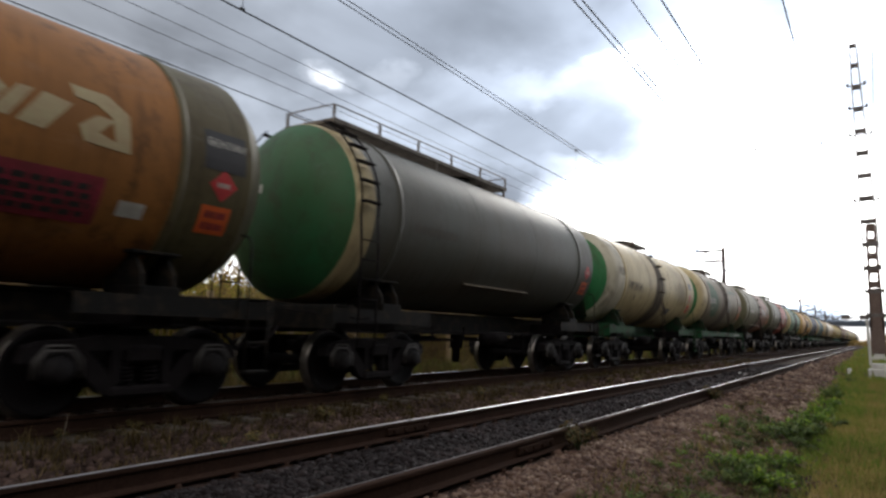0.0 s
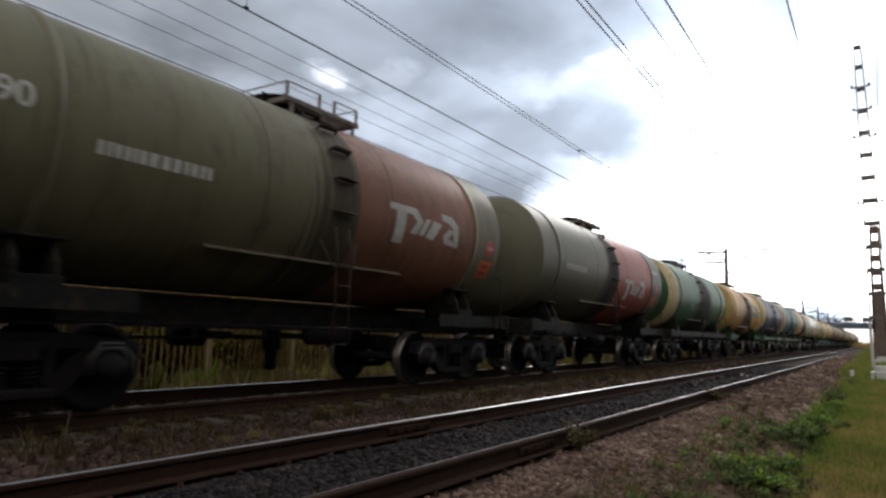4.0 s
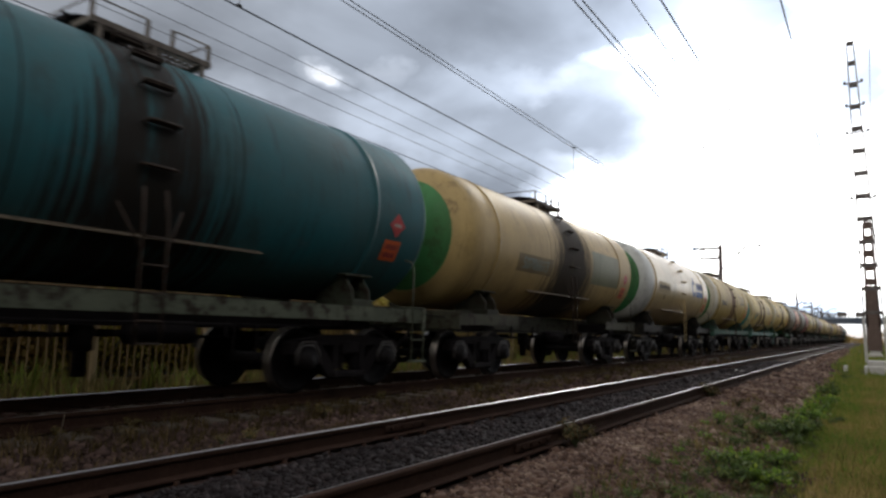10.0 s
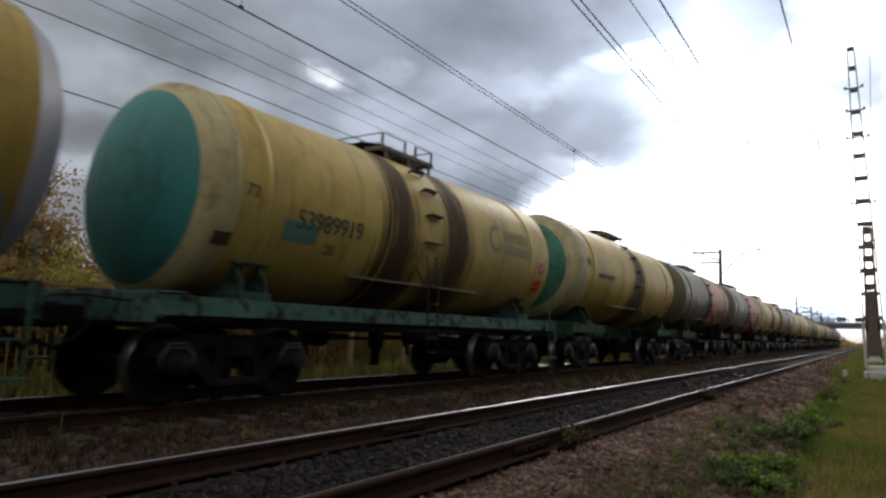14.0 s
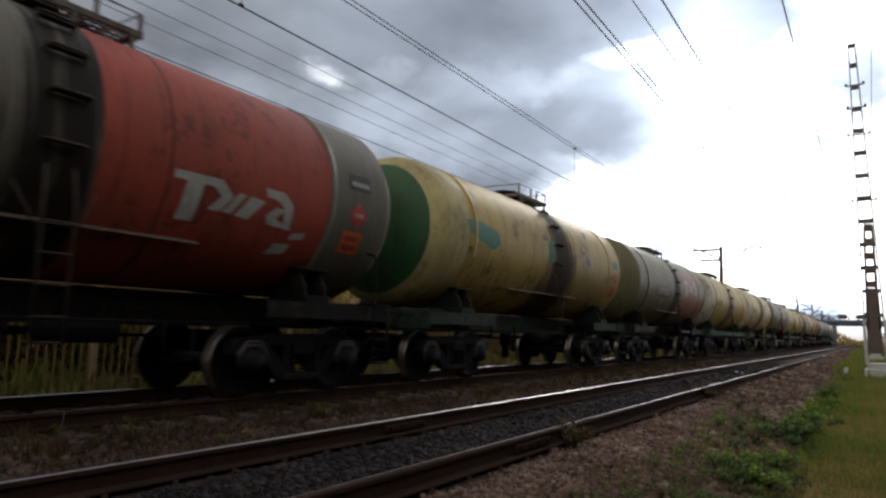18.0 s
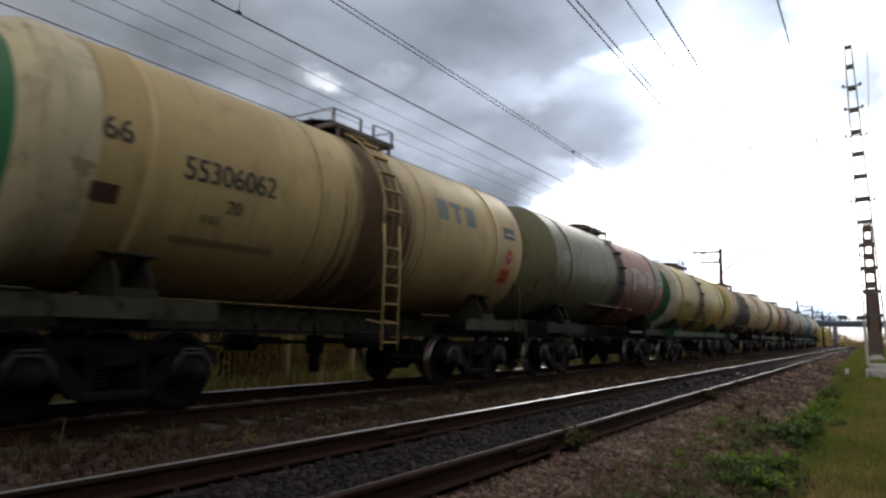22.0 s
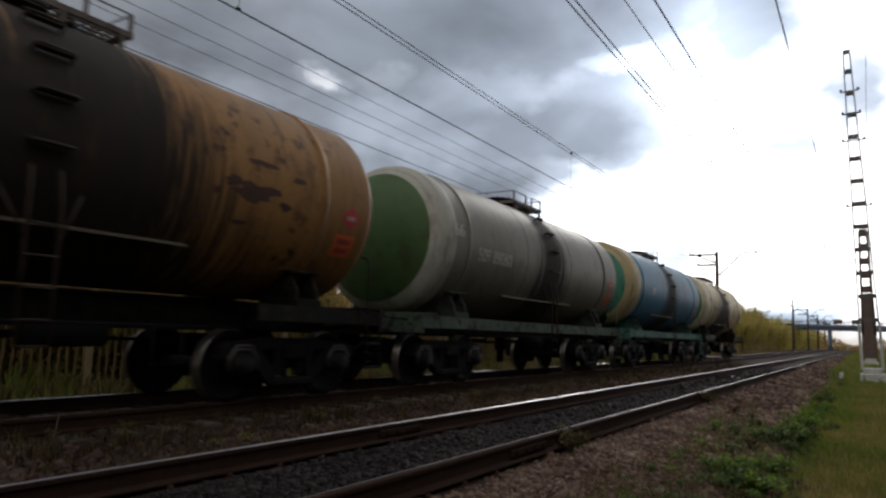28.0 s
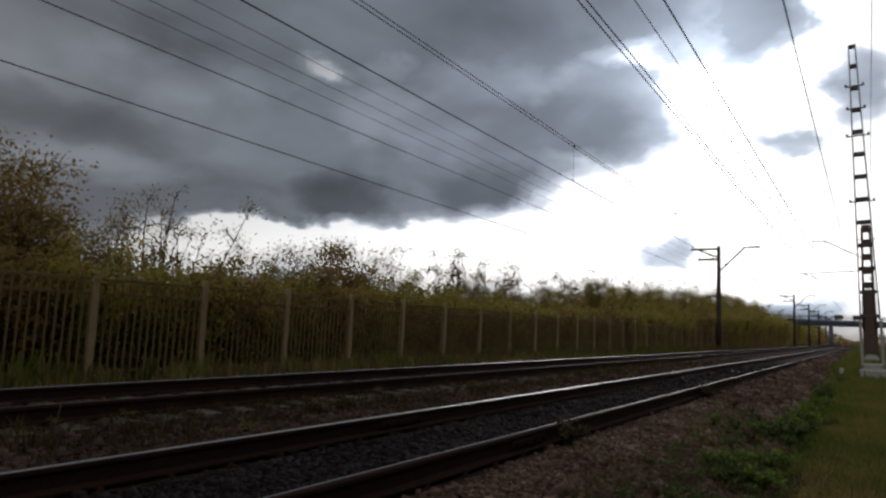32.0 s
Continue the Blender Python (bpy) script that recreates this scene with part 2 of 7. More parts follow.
def island_material(name, ramp_cols, rough=0.8, scale=0.4, translucent=0.0, spec=0.12):
    """For scattered pieces: each island takes its own shade from the ramp."""
    m = bpy.data.materials.new(name)
    m.use_nodes = True
    nt = m.node_tree
    N, L = nt.nodes.new, nt.links.new
    b = nt.nodes["Principled BSDF"]
    b.inputs["Roughness"].default_value = rough
    b.inputs["Specular IOR Level"].default_value = spec
    geo = N("ShaderNodeNewGeometry")
    tc = N("ShaderNodeTexCoord")
    nz = N("ShaderNodeTexNoise")
    nz.inputs["Scale"].default_value = scale
    nz.inputs["Detail"].default_value = 4
    L(tc.outputs["Object"], nz.inputs["Vector"])
    add = N("ShaderNodeMath")
    add.operation = "MULTIPLY_ADD"
    L(nz.outputs["Fac"], add.inputs[0])
    add.inputs[1].default_value = 1.4
    sub = N("ShaderNodeMath")
    sub.operation = "MULTIPLY_ADD"
    L(geo.outputs["Random Per Island"], sub.inputs[0])
    sub.inputs[1].default_value = 0.7
    sub.inputs[2].default_value = -0.55
    L(sub.outputs[0], add.inputs[2])
    cr = N("ShaderNodeValToRGB")
    el = cr.color_ramp.elements
    while len(el) < len(ramp_cols):
        el.new(0.5)
    for i, (e, c) in enumerate(zip(el, ramp_cols)):
        e.position = i / (len(ramp_cols) - 1)
        e.color = (*c, 1)
    L(add.outputs[0], cr.inputs[0])
    L(cr.outputs[0], b.inputs["Base Color"])
    if translucent:
        tr = N("ShaderNodeBsdfTranslucent")
        L(cr.outputs[0], tr.inputs["Color"])
        ms = N("ShaderNodeMixShader")
        ms.inputs[0].default_value = translucent
        L(b.outputs[0], ms.inputs[1])
        L(tr.outputs[0], ms.inputs[2])
        L(ms.outputs[0], nt.nodes["Material Output"].inputs[0])
    return m


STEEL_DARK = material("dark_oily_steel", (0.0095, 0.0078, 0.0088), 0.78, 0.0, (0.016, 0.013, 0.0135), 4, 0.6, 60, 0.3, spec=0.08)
STEEL_WORN = material("worn_bright_steel", (0.3, 0.28, 0.26), 0.34, 0.9, (0.16, 0.13, 0.11), 6, 0.6, 90, 0.05)
RAIL_TOP = material("polished_rail_steel", (0.42, 0.4, 0.4), 0.34, 1.0, (0.5, 0.48, 0.47), 1.5, 0.6, 70, 0.0, rvar=0.03)
RAIL_RUST = material("rusted_rail_steel", (0.03, 0.0165, 0.012), 0.9, 0.0, (0.046, 0.025, 0.0175), 3, 0.7, 60, 0.3, spec=0.06)
CONCRETE = material("weathered_concrete", (0.075, 0.058, 0.042), 0.95, 0.0, (0.05, 0.038, 0.028), 3, 0.7, 45, 0.4, vary=0.2)
MAST_PAINT = material("grey_mast_paint", (0.16, 0.14, 0.13), 0.6, 0.1, (0.06, 0.05, 0.045), 5, 0.6, 50, 0.2)
MAST_WHITE = material("chalky_white_paint", (0.62, 0.61, 0.58), 0.8, 0.0, (0.45, 0.43, 0.4), 5, 0.6, 50, 0.2)
WALK_STEEL = material("grey_walkway_steel", (0.2, 0.175, 0.15), 0.6, 0.1, (0.08, 0.06, 0.05), 4, 0.6, 50, 0.2, spec=0.3)
FENCE_PAINT = material("faded_brown_fence_paint", (0.24, 0.155, 0.065), 0.85, 0.0, (0.16, 0.105, 0.05), 4, 0.6, 40, 0.2)
FENCE_POST = material("pale_fence_post", (0.42, 0.31, 0.17), 0.85, 0.0, (0.28, 0.2, 0.11), 4, 0.6, 40, 0.3)
WIRE = material("copper_wire_dark", (0.05, 0.05, 0.052), 0.5, 0.5, bump=0)
CERAMIC = material("brown_glazed_insulator", (0.16, 0.14, 0.13), 0.25, 0.0, bump=0)
EARTH = material("stony_earth", (0.03, 0.0185, 0.0155), 0.95, 0.0, (0.038, 0.0245, 0.019), 1.2, 0.8, 30, 0.9, third=(0.036, 0.03, 0.013), amount=0.5, spec=0.05)
STONES = island_material("ballast_stones", [(0.034, 0.02, 0.015), (0.073, 0.044, 0.033), (0.115, 0.072, 0.053), (0.25, 0.185, 0.14)], 0.9, 0.9)
STONES_GREY = island_material("dark_ballast_stones", [(0.008, 0.006, 0.0062), (0.013, 0.0098, 0.0102), (0.0195, 0.0147, 0.015), (0.042, 0.031, 0.03)], 0.85, 0.9)
STONES_BROWN = island_material("dull_brown_stones", [(0.03, 0.02, 0.0165), (0.052, 0.034, 0.029), (0.08, 0.052, 0.044), (0.145, 0.1, 0.084)], 0.95, 0.9, spec=0.05)
GRASS = island_material("grass_blades", [(0.085, 0.145, 0.022), (0.135, 0.19, 0.03), (0.21, 0.2, 0.045), (0.29, 0.22, 0.08)], 0.6, 0.5, 0.5)
WEED_DRY = island_material("dry_weeds", [(0.07, 0.06, 0.022), (0.12, 0.095, 0.034), (0.18, 0.13, 0.05), (0.26, 0.18, 0.08)], 0.8, 0.5, 0.2)
GRASS_BROWN = island_material("brown_autumn_grass", [(0.15, 0.125, 0.04), (0.22, 0.175, 0.06), (0.3, 0.225, 0.085), (0.38, 0.28, 0.12)], 0.8, 0.5, 0.3)
WEED_DARK = island_material("brown_weeds", [(0.036, 0.028, 0.012), (0.06, 0.045, 0.02), (0.09, 0.064, 0.03), (0.15, 0.105, 0.052)], 0.9, 0.5, 0.2, spec=0.04)
LEAF_GREEN = island_material("broad_green_leaves", [(0.06, 0.1, 0.02), (0.1, 0.17, 0.026), (0.16, 0.25, 0.034), (0.32, 0.36, 0.05)], 0.55, 1.5, 0.5)
LEAF_WEED = island_material("dull_weed_leaves", [(0.035, 0.055, 0.016), (0.06, 0.095, 0.024), (0.1, 0.13, 0.034), (0.2, 0.2, 0.06)], 0.7, 0.9, 0.3)
LEAF_AUTUMN = island_material("autumn_leaves", [(0.21, 0.215, 0.055), (0.31, 0.285, 0.065), (0.42, 0.33, 0.085), (0.5, 0.33, 0.11)], 0.7, 0.25, 0.6)
LEAF_DULL = island_material("dull_olive_leaves", [(0.17, 0.125, 0.045), (0.25, 0.175, 0.06), (0.33, 0.22, 0.08), (0.4, 0.26, 0.1)], 0.7, 0.25, 0.5)
BARK = material("grey_brown_bark", (0.06, 0.05, 0.04), 0.9, 0.0, (0.09, 0.08, 0.065), 6, 0.7, 60, 0.5, stretch=(1, 1, 0.2))

# ---- mesh kit ----


class Kit:
    """Collects vertices and faces of one part."""

    def __init__(self):
        self.v, self.f, self.s = [], [], []

    def add(self, verts, faces, smooth=False, m=None):
        o = len(self.v)
        self.v += [tuple(m @ Vector(p)) for p in verts] if m else [tuple(p) for p in verts]
        self.f += [tuple(i + o for i in q) for q in faces]
        self.s += [smooth] * len(faces)
        return self

    def box(self, c, d, ch=0.006, m=None):
        """A box of centre c and size d with chamfered edges."""
        hx, hy, hz = d[0] / 2, d[1] / 2, d[2] / 2
        ch = min(ch, hx * 0.8, hy * 0.8, hz * 0.8)
        verts, idx = [], {}
        for sx in (-1, 1):
            for sy in (-1, 1):
                for sz in (-1, 1):
                    for a in range(3):
                        p = [sx * (hx - ch), sy * (hy - ch), sz * (hz - ch)]
                        p[a] = (sx * hx, sy * hy, sz * hz)[a]
                        idx[sx, sy, sz, a] = len(verts)
                        verts.append((p[0] + c[0], p[1] + c[1], p[2] + c[2]))
        faces = []
        for a in range(3):
            b1, b2 = (a + 1) % 3, (a + 2) % 3
            for s in (-1, 1):
                q = []
                for u, w in ((-1, -1), (1, -1), (1, 1), (-1, 1)):
                    k = [0, 0, 0]
                    k[a], k[b1], k[b2] = s, u, w
                    q.append(idx[k[0], k[1], k[2], a])
                faces.append(tuple(q if s > 0 else q[::-1]))
        for a in range(3):
            b1, b2 = (a + 1) % 3, (a + 2) % 3
            for u in (-1, 1):
                for w in (-1, 1):
                    k0, k1 = [0, 0, 0], [0, 0, 0]
                    k0[a], k1[a] = -1, 1
                    for k in (k0, k1):
                        k[b1], k[b2] = u, w
                    q = (idx[(*k0, b1)], idx[(*k1, b1)], idx[(*k1, b2)], idx[(*k0, b2)])
                    faces.append(q if u * w < 0 else q[::-1])
        for sx in (-1, 1):
            for sy in (-1, 1):
                for sz in (-1, 1):
                    q = tuple(idx[sx, sy, sz, a] for a in range(3))
                    faces.append(q if sx * sy * sz > 0 else q[::-1])
        return self.add(verts, faces, False, m)

    def tube(self, pts, r, n=8, cap=True):
        """A round bar through the points; r: a radius, or one a point."""
        pts = [Vector(p) for p in pts]
        rs = r if isinstance(r, (list, tuple)) else [r] * len(pts)
        verts, faces = [], []
        side = None
        for i, p in enumerate(pts):
            d = (pts[min(i + 1, len(pts) - 1)] - pts[max(i - 1, 0)]).normalized()
            if side is None:
                side = d.orthogonal().normalized()
            side = (side - d * side.dot(d)).normalized()
            up = d.cross(side)
            for k in range(n):
                a = 2 * math.pi * k / n
                verts.append(p + (side * math.cos(a) + up * math.sin(a)) * rs[i])
        for i in range(len(pts) - 1):
            for k in range(n):
                k2 = (k + 1) % n
                faces.append((i * n + k, i * n + k2, (i + 1) * n + k2, (i + 1) * n + k))
        self.add(verts, faces, True)
        if cap:
            e = (len(pts) - 1) * n
            o = len(self.v) - len(verts)
            self.f += [tuple(o + k for k in range(n))[::-1], tuple(o + e + k for k in range(n))]
            self.s += [False, False]
        return self

    def lathe(self, prof, n=48, axis="y", a0=0.0, a1=2 * math.pi, c=(0, 0, 0), smooth=True):
        """Turns (radius, along) pairs round an axis through c."""
        closed = abs(a1 - a0 - 2 * math.pi) < 1e-6
        cols = n if closed else n + 1
        verts, faces = [], []
        for r, y in prof:
            for k in range(cols):
                a = a0 + (a1 - a0) * k / n
                if axis == "y":
                    p = (r * math.cos(a), y, r * math.sin(a))
                elif axis == "x":
                    p = (y, r * math.cos(a), r * math.sin(a))
                else:
                    p = (r * math.cos(a), r * math.sin(a), y)
                verts.append((p[0] + c[0], p[1] + c[1], p[2] + c[2]))
        flip = axis == "y"
        for i in range(len(prof) - 1):
            for k in range(n):
                k2 = (k + 1) % cols
                q = (i * cols + k, i * cols + k2, (i + 1) * cols + k2, (i + 1) * cols + k)
                faces.append(q[::-1] if flip else q)
        return self.add(verts, faces, smooth)

    def prism(self, poly, x0, x1, axis="x"):
        """A flat outline, given as (y, z) or (x, z) pairs, pulled from x0 to x1."""
        n = len(poly)
        mk = (lambda u, p: (u, p[0], p[1])) if axis == "x" else (lambda u, p: (p[0], u, p[1]))
        verts = [mk(x0, p) for p in poly] + [mk(x1, p) for p in poly]
        faces = [(i, (i + 1) % n, n + (i + 1) % n, n + i) for i in range(n)]
        faces += [tuple(range(n))[::-1], tuple(range(n, 2 * n))]
        return self.add(verts, faces)

    def mesh(self, name, fix=True):
        me = bpy.data.meshes.new(name)
        me.from_pydata(self.v, [], self.f)
        me.polygons.foreach_set("use_smooth", self.s)
        if fix:
            bm = bmesh.new()
            bm.from_mesh(me)
            bmesh.ops.recalc_face_normals(bm, faces=bm.faces)
            bm.to_mesh(me)
            bm.free()
        me.update()
        return me


def put(name, kit, mat, m=None, fix=True, **tags):
    """A top-level thing that is one mesh."""
    me = kit.mesh(name, fix) if isinstance(kit, Kit) else kit
    if not me.materials:
        me.materials.append(mat)
    ob = new(name, me)
    if m:
        ob.matrix_basis = m
    return tagged(ob, **tags)


def part(name, kit, mat, parent, label="", m=None, fix=True, kind=""):
    """One mesh object under a thing or a part. Shared meshes take the material on the object."""
    me = kit.mesh(name, fix) if isinstance(kit, Kit) else kit
    if not me.materials:
        me.materials.append(mat)
    ob = new(name, me)
    ob.parent = parent
    if m:
        ob.matrix_basis = m
    if me.materials[0] is not mat:
        ob.material_slots[0].link = "OBJECT"
        ob.material_slots[0].material = mat
    return tagged(ob, label=label, kind=kind)


def empty(name, m=None, parent=None, **tags):
    ob = new(name)
    ob.empty_display_size = 0.2
    if parent:
        ob.parent = parent
    if m:
        ob.matrix_basis = m
    return tagged(ob, **tags)

# ---- ground and tracks ----
NEAR_X, FAR_X = -3.72, -8.03
PROFILE = [(-900, -0.45), (-60, -0.45), (-14, -0.4), (-11.4, -0.4), (-10.2, -0.42), (-9.5, -0.24), (-6.6, -0.24), (-6.2, -0.3),
           (-5.6, -0.3), (-5.3, -0.22), (-2.5, -0.22), (-2.1, -0.26), (-1.1, -0.47), (-0.3, -0.52), (4, -0.52), (60, -0.5), (900, -0.5)]


def ground_z(x):
    for (x0, z0), (x1, z1) in zip(PROFILE, PROFILE[1:]):
        if x0 <= x <= x1:
            return z0 + (z1 - z0) * (x - x0) / (x1 - x0)
    return -0.5


def build_ground():
    xs = sorted({p[0] for p in PROFILE} | {round(-13 + i * 0.25, 2) for i in range(70)})
    ys = [-60, -20, -8, -4] + [round(-2 + 0.3 * i, 2) for i in range(90)] + [27 + 1.5 * i for i in range(40)] + [100, 140, 200, 300, 500, 900, 1600]
    k = Kit()
    for y in ys:
        for x in xs:
            d = 0.035 * noise.noise((x * 1.7, y * 1.7, 0)) + 0.02 * noise.noise((x * 5, y * 5, 3)) if -13 < x < 5 else 0
            d *= 0.25 if -5.0 < x < -1.6 else 1.0
            k.v.append((x, y, ground_z(x) + d))
    w = len(xs)
    for j in range(len(ys) - 1):
        for i in range(w - 1):
            k.f.append((j * w + i, j * w + i + 1, (j + 1) * w + i + 1, (j + 1) * w + i))
    k.s = [True] * len(k.f)
    put("ground", k, EARTH, fix=False, label="dark stony earth beside and under the tracks", category="ground", kind="structure")


build_ground()


def rail_kit(y0, y1, s):
    """Rail body, and the worn bright skin on its top and on its inner corner; s: the side of the track that it lies on."""
    body, head = Kit(), Kit()
    prof = [(-0.075, -0.18), (0.075, -0.18), (0.075, -0.168), (0.012, -0.15), (0.01, -0.05), (0.036, -0.04), (0.036, -0.014), (0.03, -0.005), (0.02, -0.0015), (-0.02, -0.0015), (-0.03, -0.005), (-0.036, -0.014), (-0.036, -0.04), (-0.01, -0.05), (-0.012, -0.15), (-0.075, -0.168)]
    body.prism(prof, y0, y1, "y")
    skin = [(-0.004 * s, 0.0), (-0.019 * s, 0.0), (-0.031 * s, -0.005)]
    n = len(skin)
    v = [(x, y0, z) for x, z in skin] + [(x, y1, z) for x, z in skin]
    head.add(v, [(i, i + 1, n + i + 1, n + i) for i in range(n - 1)])
    return body, head


def build_track(cx, name, label, joints):
    top = empty(name, pose(cx, 0, 0), label=label, category="railway track", kind="structure")
    for side in (-1, 1):
        cuts = [-40.0] + joints + [420.0]
        for a, b2 in zip(cuts, cuts[1:]):
            body, head = rail_kit(a + 0.006, b2 - 0.006, side)
            rail = part("rail", body, RAIL_RUST, top, "rusted steel rail", m=pose(side * 0.796, 0, 0))
            part("rail_head", head, RAIL_TOP, rail, "polished running surface")
        for yj in joints:
            fp = Kit()
            for s in (-1, 1):
                fp.box((s * 0.03, 0, -0.095), (0.03, 0.8, 0.075), 0.008)
                for q in (-0.3, -0.1, 0.1, 0.3):
                    fp.lathe([(0.0, 0.07), (0.018, 0.068), (0.018, 0.04)], 8, "x", c=(s * 0.0, q, -0.095))
            part("fishplate", fp, RAIL_RUST, top, m=pose(side * 0.796, yj, 0))
    return top


near_track = build_track(NEAR_X, "railway_track", "near railway track of rusted rails in dark ballast", [-6.4, 6.15, 18.65])
far_track = build_track(FAR_X, "railway_track", "far railway track of rusted rails on concrete sleepers", [12.0, 24.5])

# ---- the train ----
R_TANK, Z_TANK = 1.5, 2.9
Y_CYL, D_HEAD = 4.92, 0.6
TRAIN0, PITCH = 0.45, 12.02


SLACK = {2: -0.2}


def wagon_y(i, t):
    return SLACK.get(i, 0.0) + TRAIN0 + PITCH * i - 10.3623 * t - 0.0101 * t * t


def head_y(r):
    return Y_CYL + D_HEAD * math.sqrt(max(0.0, 1 - (r / R_TANK) ** 2))


MESH = {}


def shared(name, make):
    if name not in MESH:
        MESH[name] = make().mesh(name)
    return MESH[name]


def shell(y0, y1, r=R_TANK):
    k = Kit()
    return k.lathe([(r, y0), (r, (y0 + y1) / 2), (r, y1)], 64, c=(0, 0, Z_TANK))


def head_disc(sign, rmax):
    rs = [rmax * i / 9 for i in range(10)]
    k = Kit()
    return k.lathe([(max(r, 0.001), sign * head_y(r)) for r in rs], 64, c=(0, 0, Z_TANK))


def knuckle(sign, rmin, width):
    rs = [rmin + (R_TANK - rmin) * i / 6 for i in range(7)]
    prof = [(r, sign * head_y(r)) for r in rs] + [(R_TANK, sign * (Y_CYL - width))]
    return Kit().lathe(prof, 64, c=(0, 0, Z_TANK))


def strap_kit():
    k = Kit()
    r = R_TANK
    return k.lathe([(r - 0.002, -0.05), (r + 0.022, -0.045), (r + 0.022, 0.045), (r - 0.002, 0.05)], 48, a0=radians(-52), a1=radians(232), c=(0, 0, Z_TANK))


def weld_kit():
    r = R_TANK
    return Kit().lathe([(r - 0.004, -0.018), (r + 0.006, 0.0), (r - 0.004, 0.018)], 64, c=(0, 0, Z_TANK))


def saddle_kit(s):
    k = Kit()
    pts = [(s * 0.55, 1.25), (s * 1.3, 1.25), (s * 1.28, 1.55), (s * 1.12, 1.78)] + [(s * math.sin(radians(a)) * 1.49, Z_TANK - math.cos(radians(a)) * 1.49) for a in (41, 34, 27, 20)]
    for y in (-0.2, 0.2):
        k.prism(pts, y - 0.025, y + 0.025, "y")
    k.box((s * 1.12, 0, 1.8), (0.2, 0.62, 0.04), 0.01)
    k.box((s * 1.0, 0, 1.34), (0.7, 0.5, 0.16), 0.01)
    return k


def wheelset_kit():
    k = Kit()
    k.lathe([(0.07, -1.1), (0.075, -0.95), (0.09, -0.85), (0.08, 0.0), (0.09, 0.85), (0.075, 0.95), (0.07, 1.1)], 14, "x")
    for s in (-1, 1):
        prof = [(0.1, 0.66), (0.13, 0.70), (0.36, 0.745), (0.40, 0.722), (0.505, 0.722), (0.508, 0.742), (0.48, 0.765), (0.4785, 0.79), (0.472, 0.852), (0.40, 0.855), (0.37, 0.80), (0.15, 0.83), (0.12, 0.86)]
        k.lathe([(r, s * x) for r, x in prof], 36, "x")
    return k


def side_frame_kit():
    k = Kit()
    k.prism([(-0.45, 0.86), (0.45, 0.86), (0.62, 0.83), (0.62, 0.7), (-0.62, 0.7), (-0.62, 0.83)], -0.09, 0.09)
    for s in (-1, 1):
        a = [(s * 1.28, 0.58), (s * 1.24, 0.74), (s * 1.1, 0.79), (s * 0.62, 0.83), (s * 0.62, 0.68), (s * 1.1, 0.665), (s * 1.16, 0.58)]
        k.prism(a, -0.09, 0.09)
        k.prism([(s * 0.76, 0.68), (s * 0.62, 0.70), (s * 0.30, 0.36), (s * 0.30, 0.2), (s * 0.46, 0.24), (s * 0.76, 0.56)], -0.08, 0.08)
        k.prism([(s * 0.36, 0.72), (s * 0.25, 0.72), (s * 0.25, 0.34), (s * 0.36, 0.34)], -0.085, 0.085)
        k.box((0, s * 0.92, 0.60), (0.24, 0.2, 0.1), 0.03)
    k.box((0, 0, 0.25), (0.24, 0.74, 0.12), 0.03)
    return k


def axle_box_kit():
    k = Kit()
    k.lathe([(0.001, 0.17), (0.10, 0.168), (0.118, 0.15), (0.118, 0.10), (0.15, 0.095), (0.15, -0.12)], 20, "x")
    k.lathe([(0.215, -0.08), (0.215, 0.06), (0.185, 0.075), (0.16, 0.06)], 16, "x", a0=radians(-8), a1=radians(188))
    return k


def jaw_highlight_kit():
    """Worn pedestal edge, bent over the axle box, its highlight put into the colour."""
    k = Kit()
    for r in (0.0, 0.05):
        k.tube([(0.1, -0.2 - r, 0.42), (0.1, -0.19 - r, 0.6), (0.1, -0.12, 0.7 + r), (0.1, 0.12, 0.7 + r), (0.1, 0.19 + r, 0.6), (0.1, 0.2 + r, 0.42)], 0.016, 5)
    return k


def spring_kit():
    k = Kit()
    for dy in (-0.15, 0.15):
        pts = [(0.075 * math.cos(a), dy + 0.075 * math.sin(a), 0.32 + 0.23 * a / (2 * math.pi * 5)) for a in [2 * math.pi * i / 10 for i in range(51)]]
        k.tube(pts, 0.016, 5)
    return k


def bolster_kit():
    k = Kit()
    k.box((0, 0, 0.66), (2.3, 0.42, 0.2), 0.03)
    k.box((0, 0, 0.78), (1.3, 0.46, 0.12), 0.03)
    k.lathe([(0.001, 0.95), (0.2, 0.95), (0.22, 0.8)], 20, "z")
    return k


def brake_kit():
    k = Kit()
    for s in (-1, 1):
        k.tube([(-0.9, s * 0.38, 0.42), (0.9, s * 0.38, 0.42)], 0.03, 8)
        for q in (-1, 1):
            k.box((q * 0.79, s * 0.42, 0.44), (0.09, 0.07, 0.32), 0.015)
    return k


def platform_kit(y0, y1):
    """Grating deck on brackets beside and over the hatch."""
    k = Kit()
    z = Z_TANK + R_TANK + 0.10
    c, L = (y0 + y1) / 2, y1 - y0
    for i in range(int(L / 0.1)):
        k.box((0, y0 + 0.05 + i * 0.1, z), (1.14, 0.035, 0.03), 0.003)
    for i in range(9):
        k.box((-0.5 + i * 0.125, c, z + 0.004), (0.025, L, 0.03), 0.003)
    return k


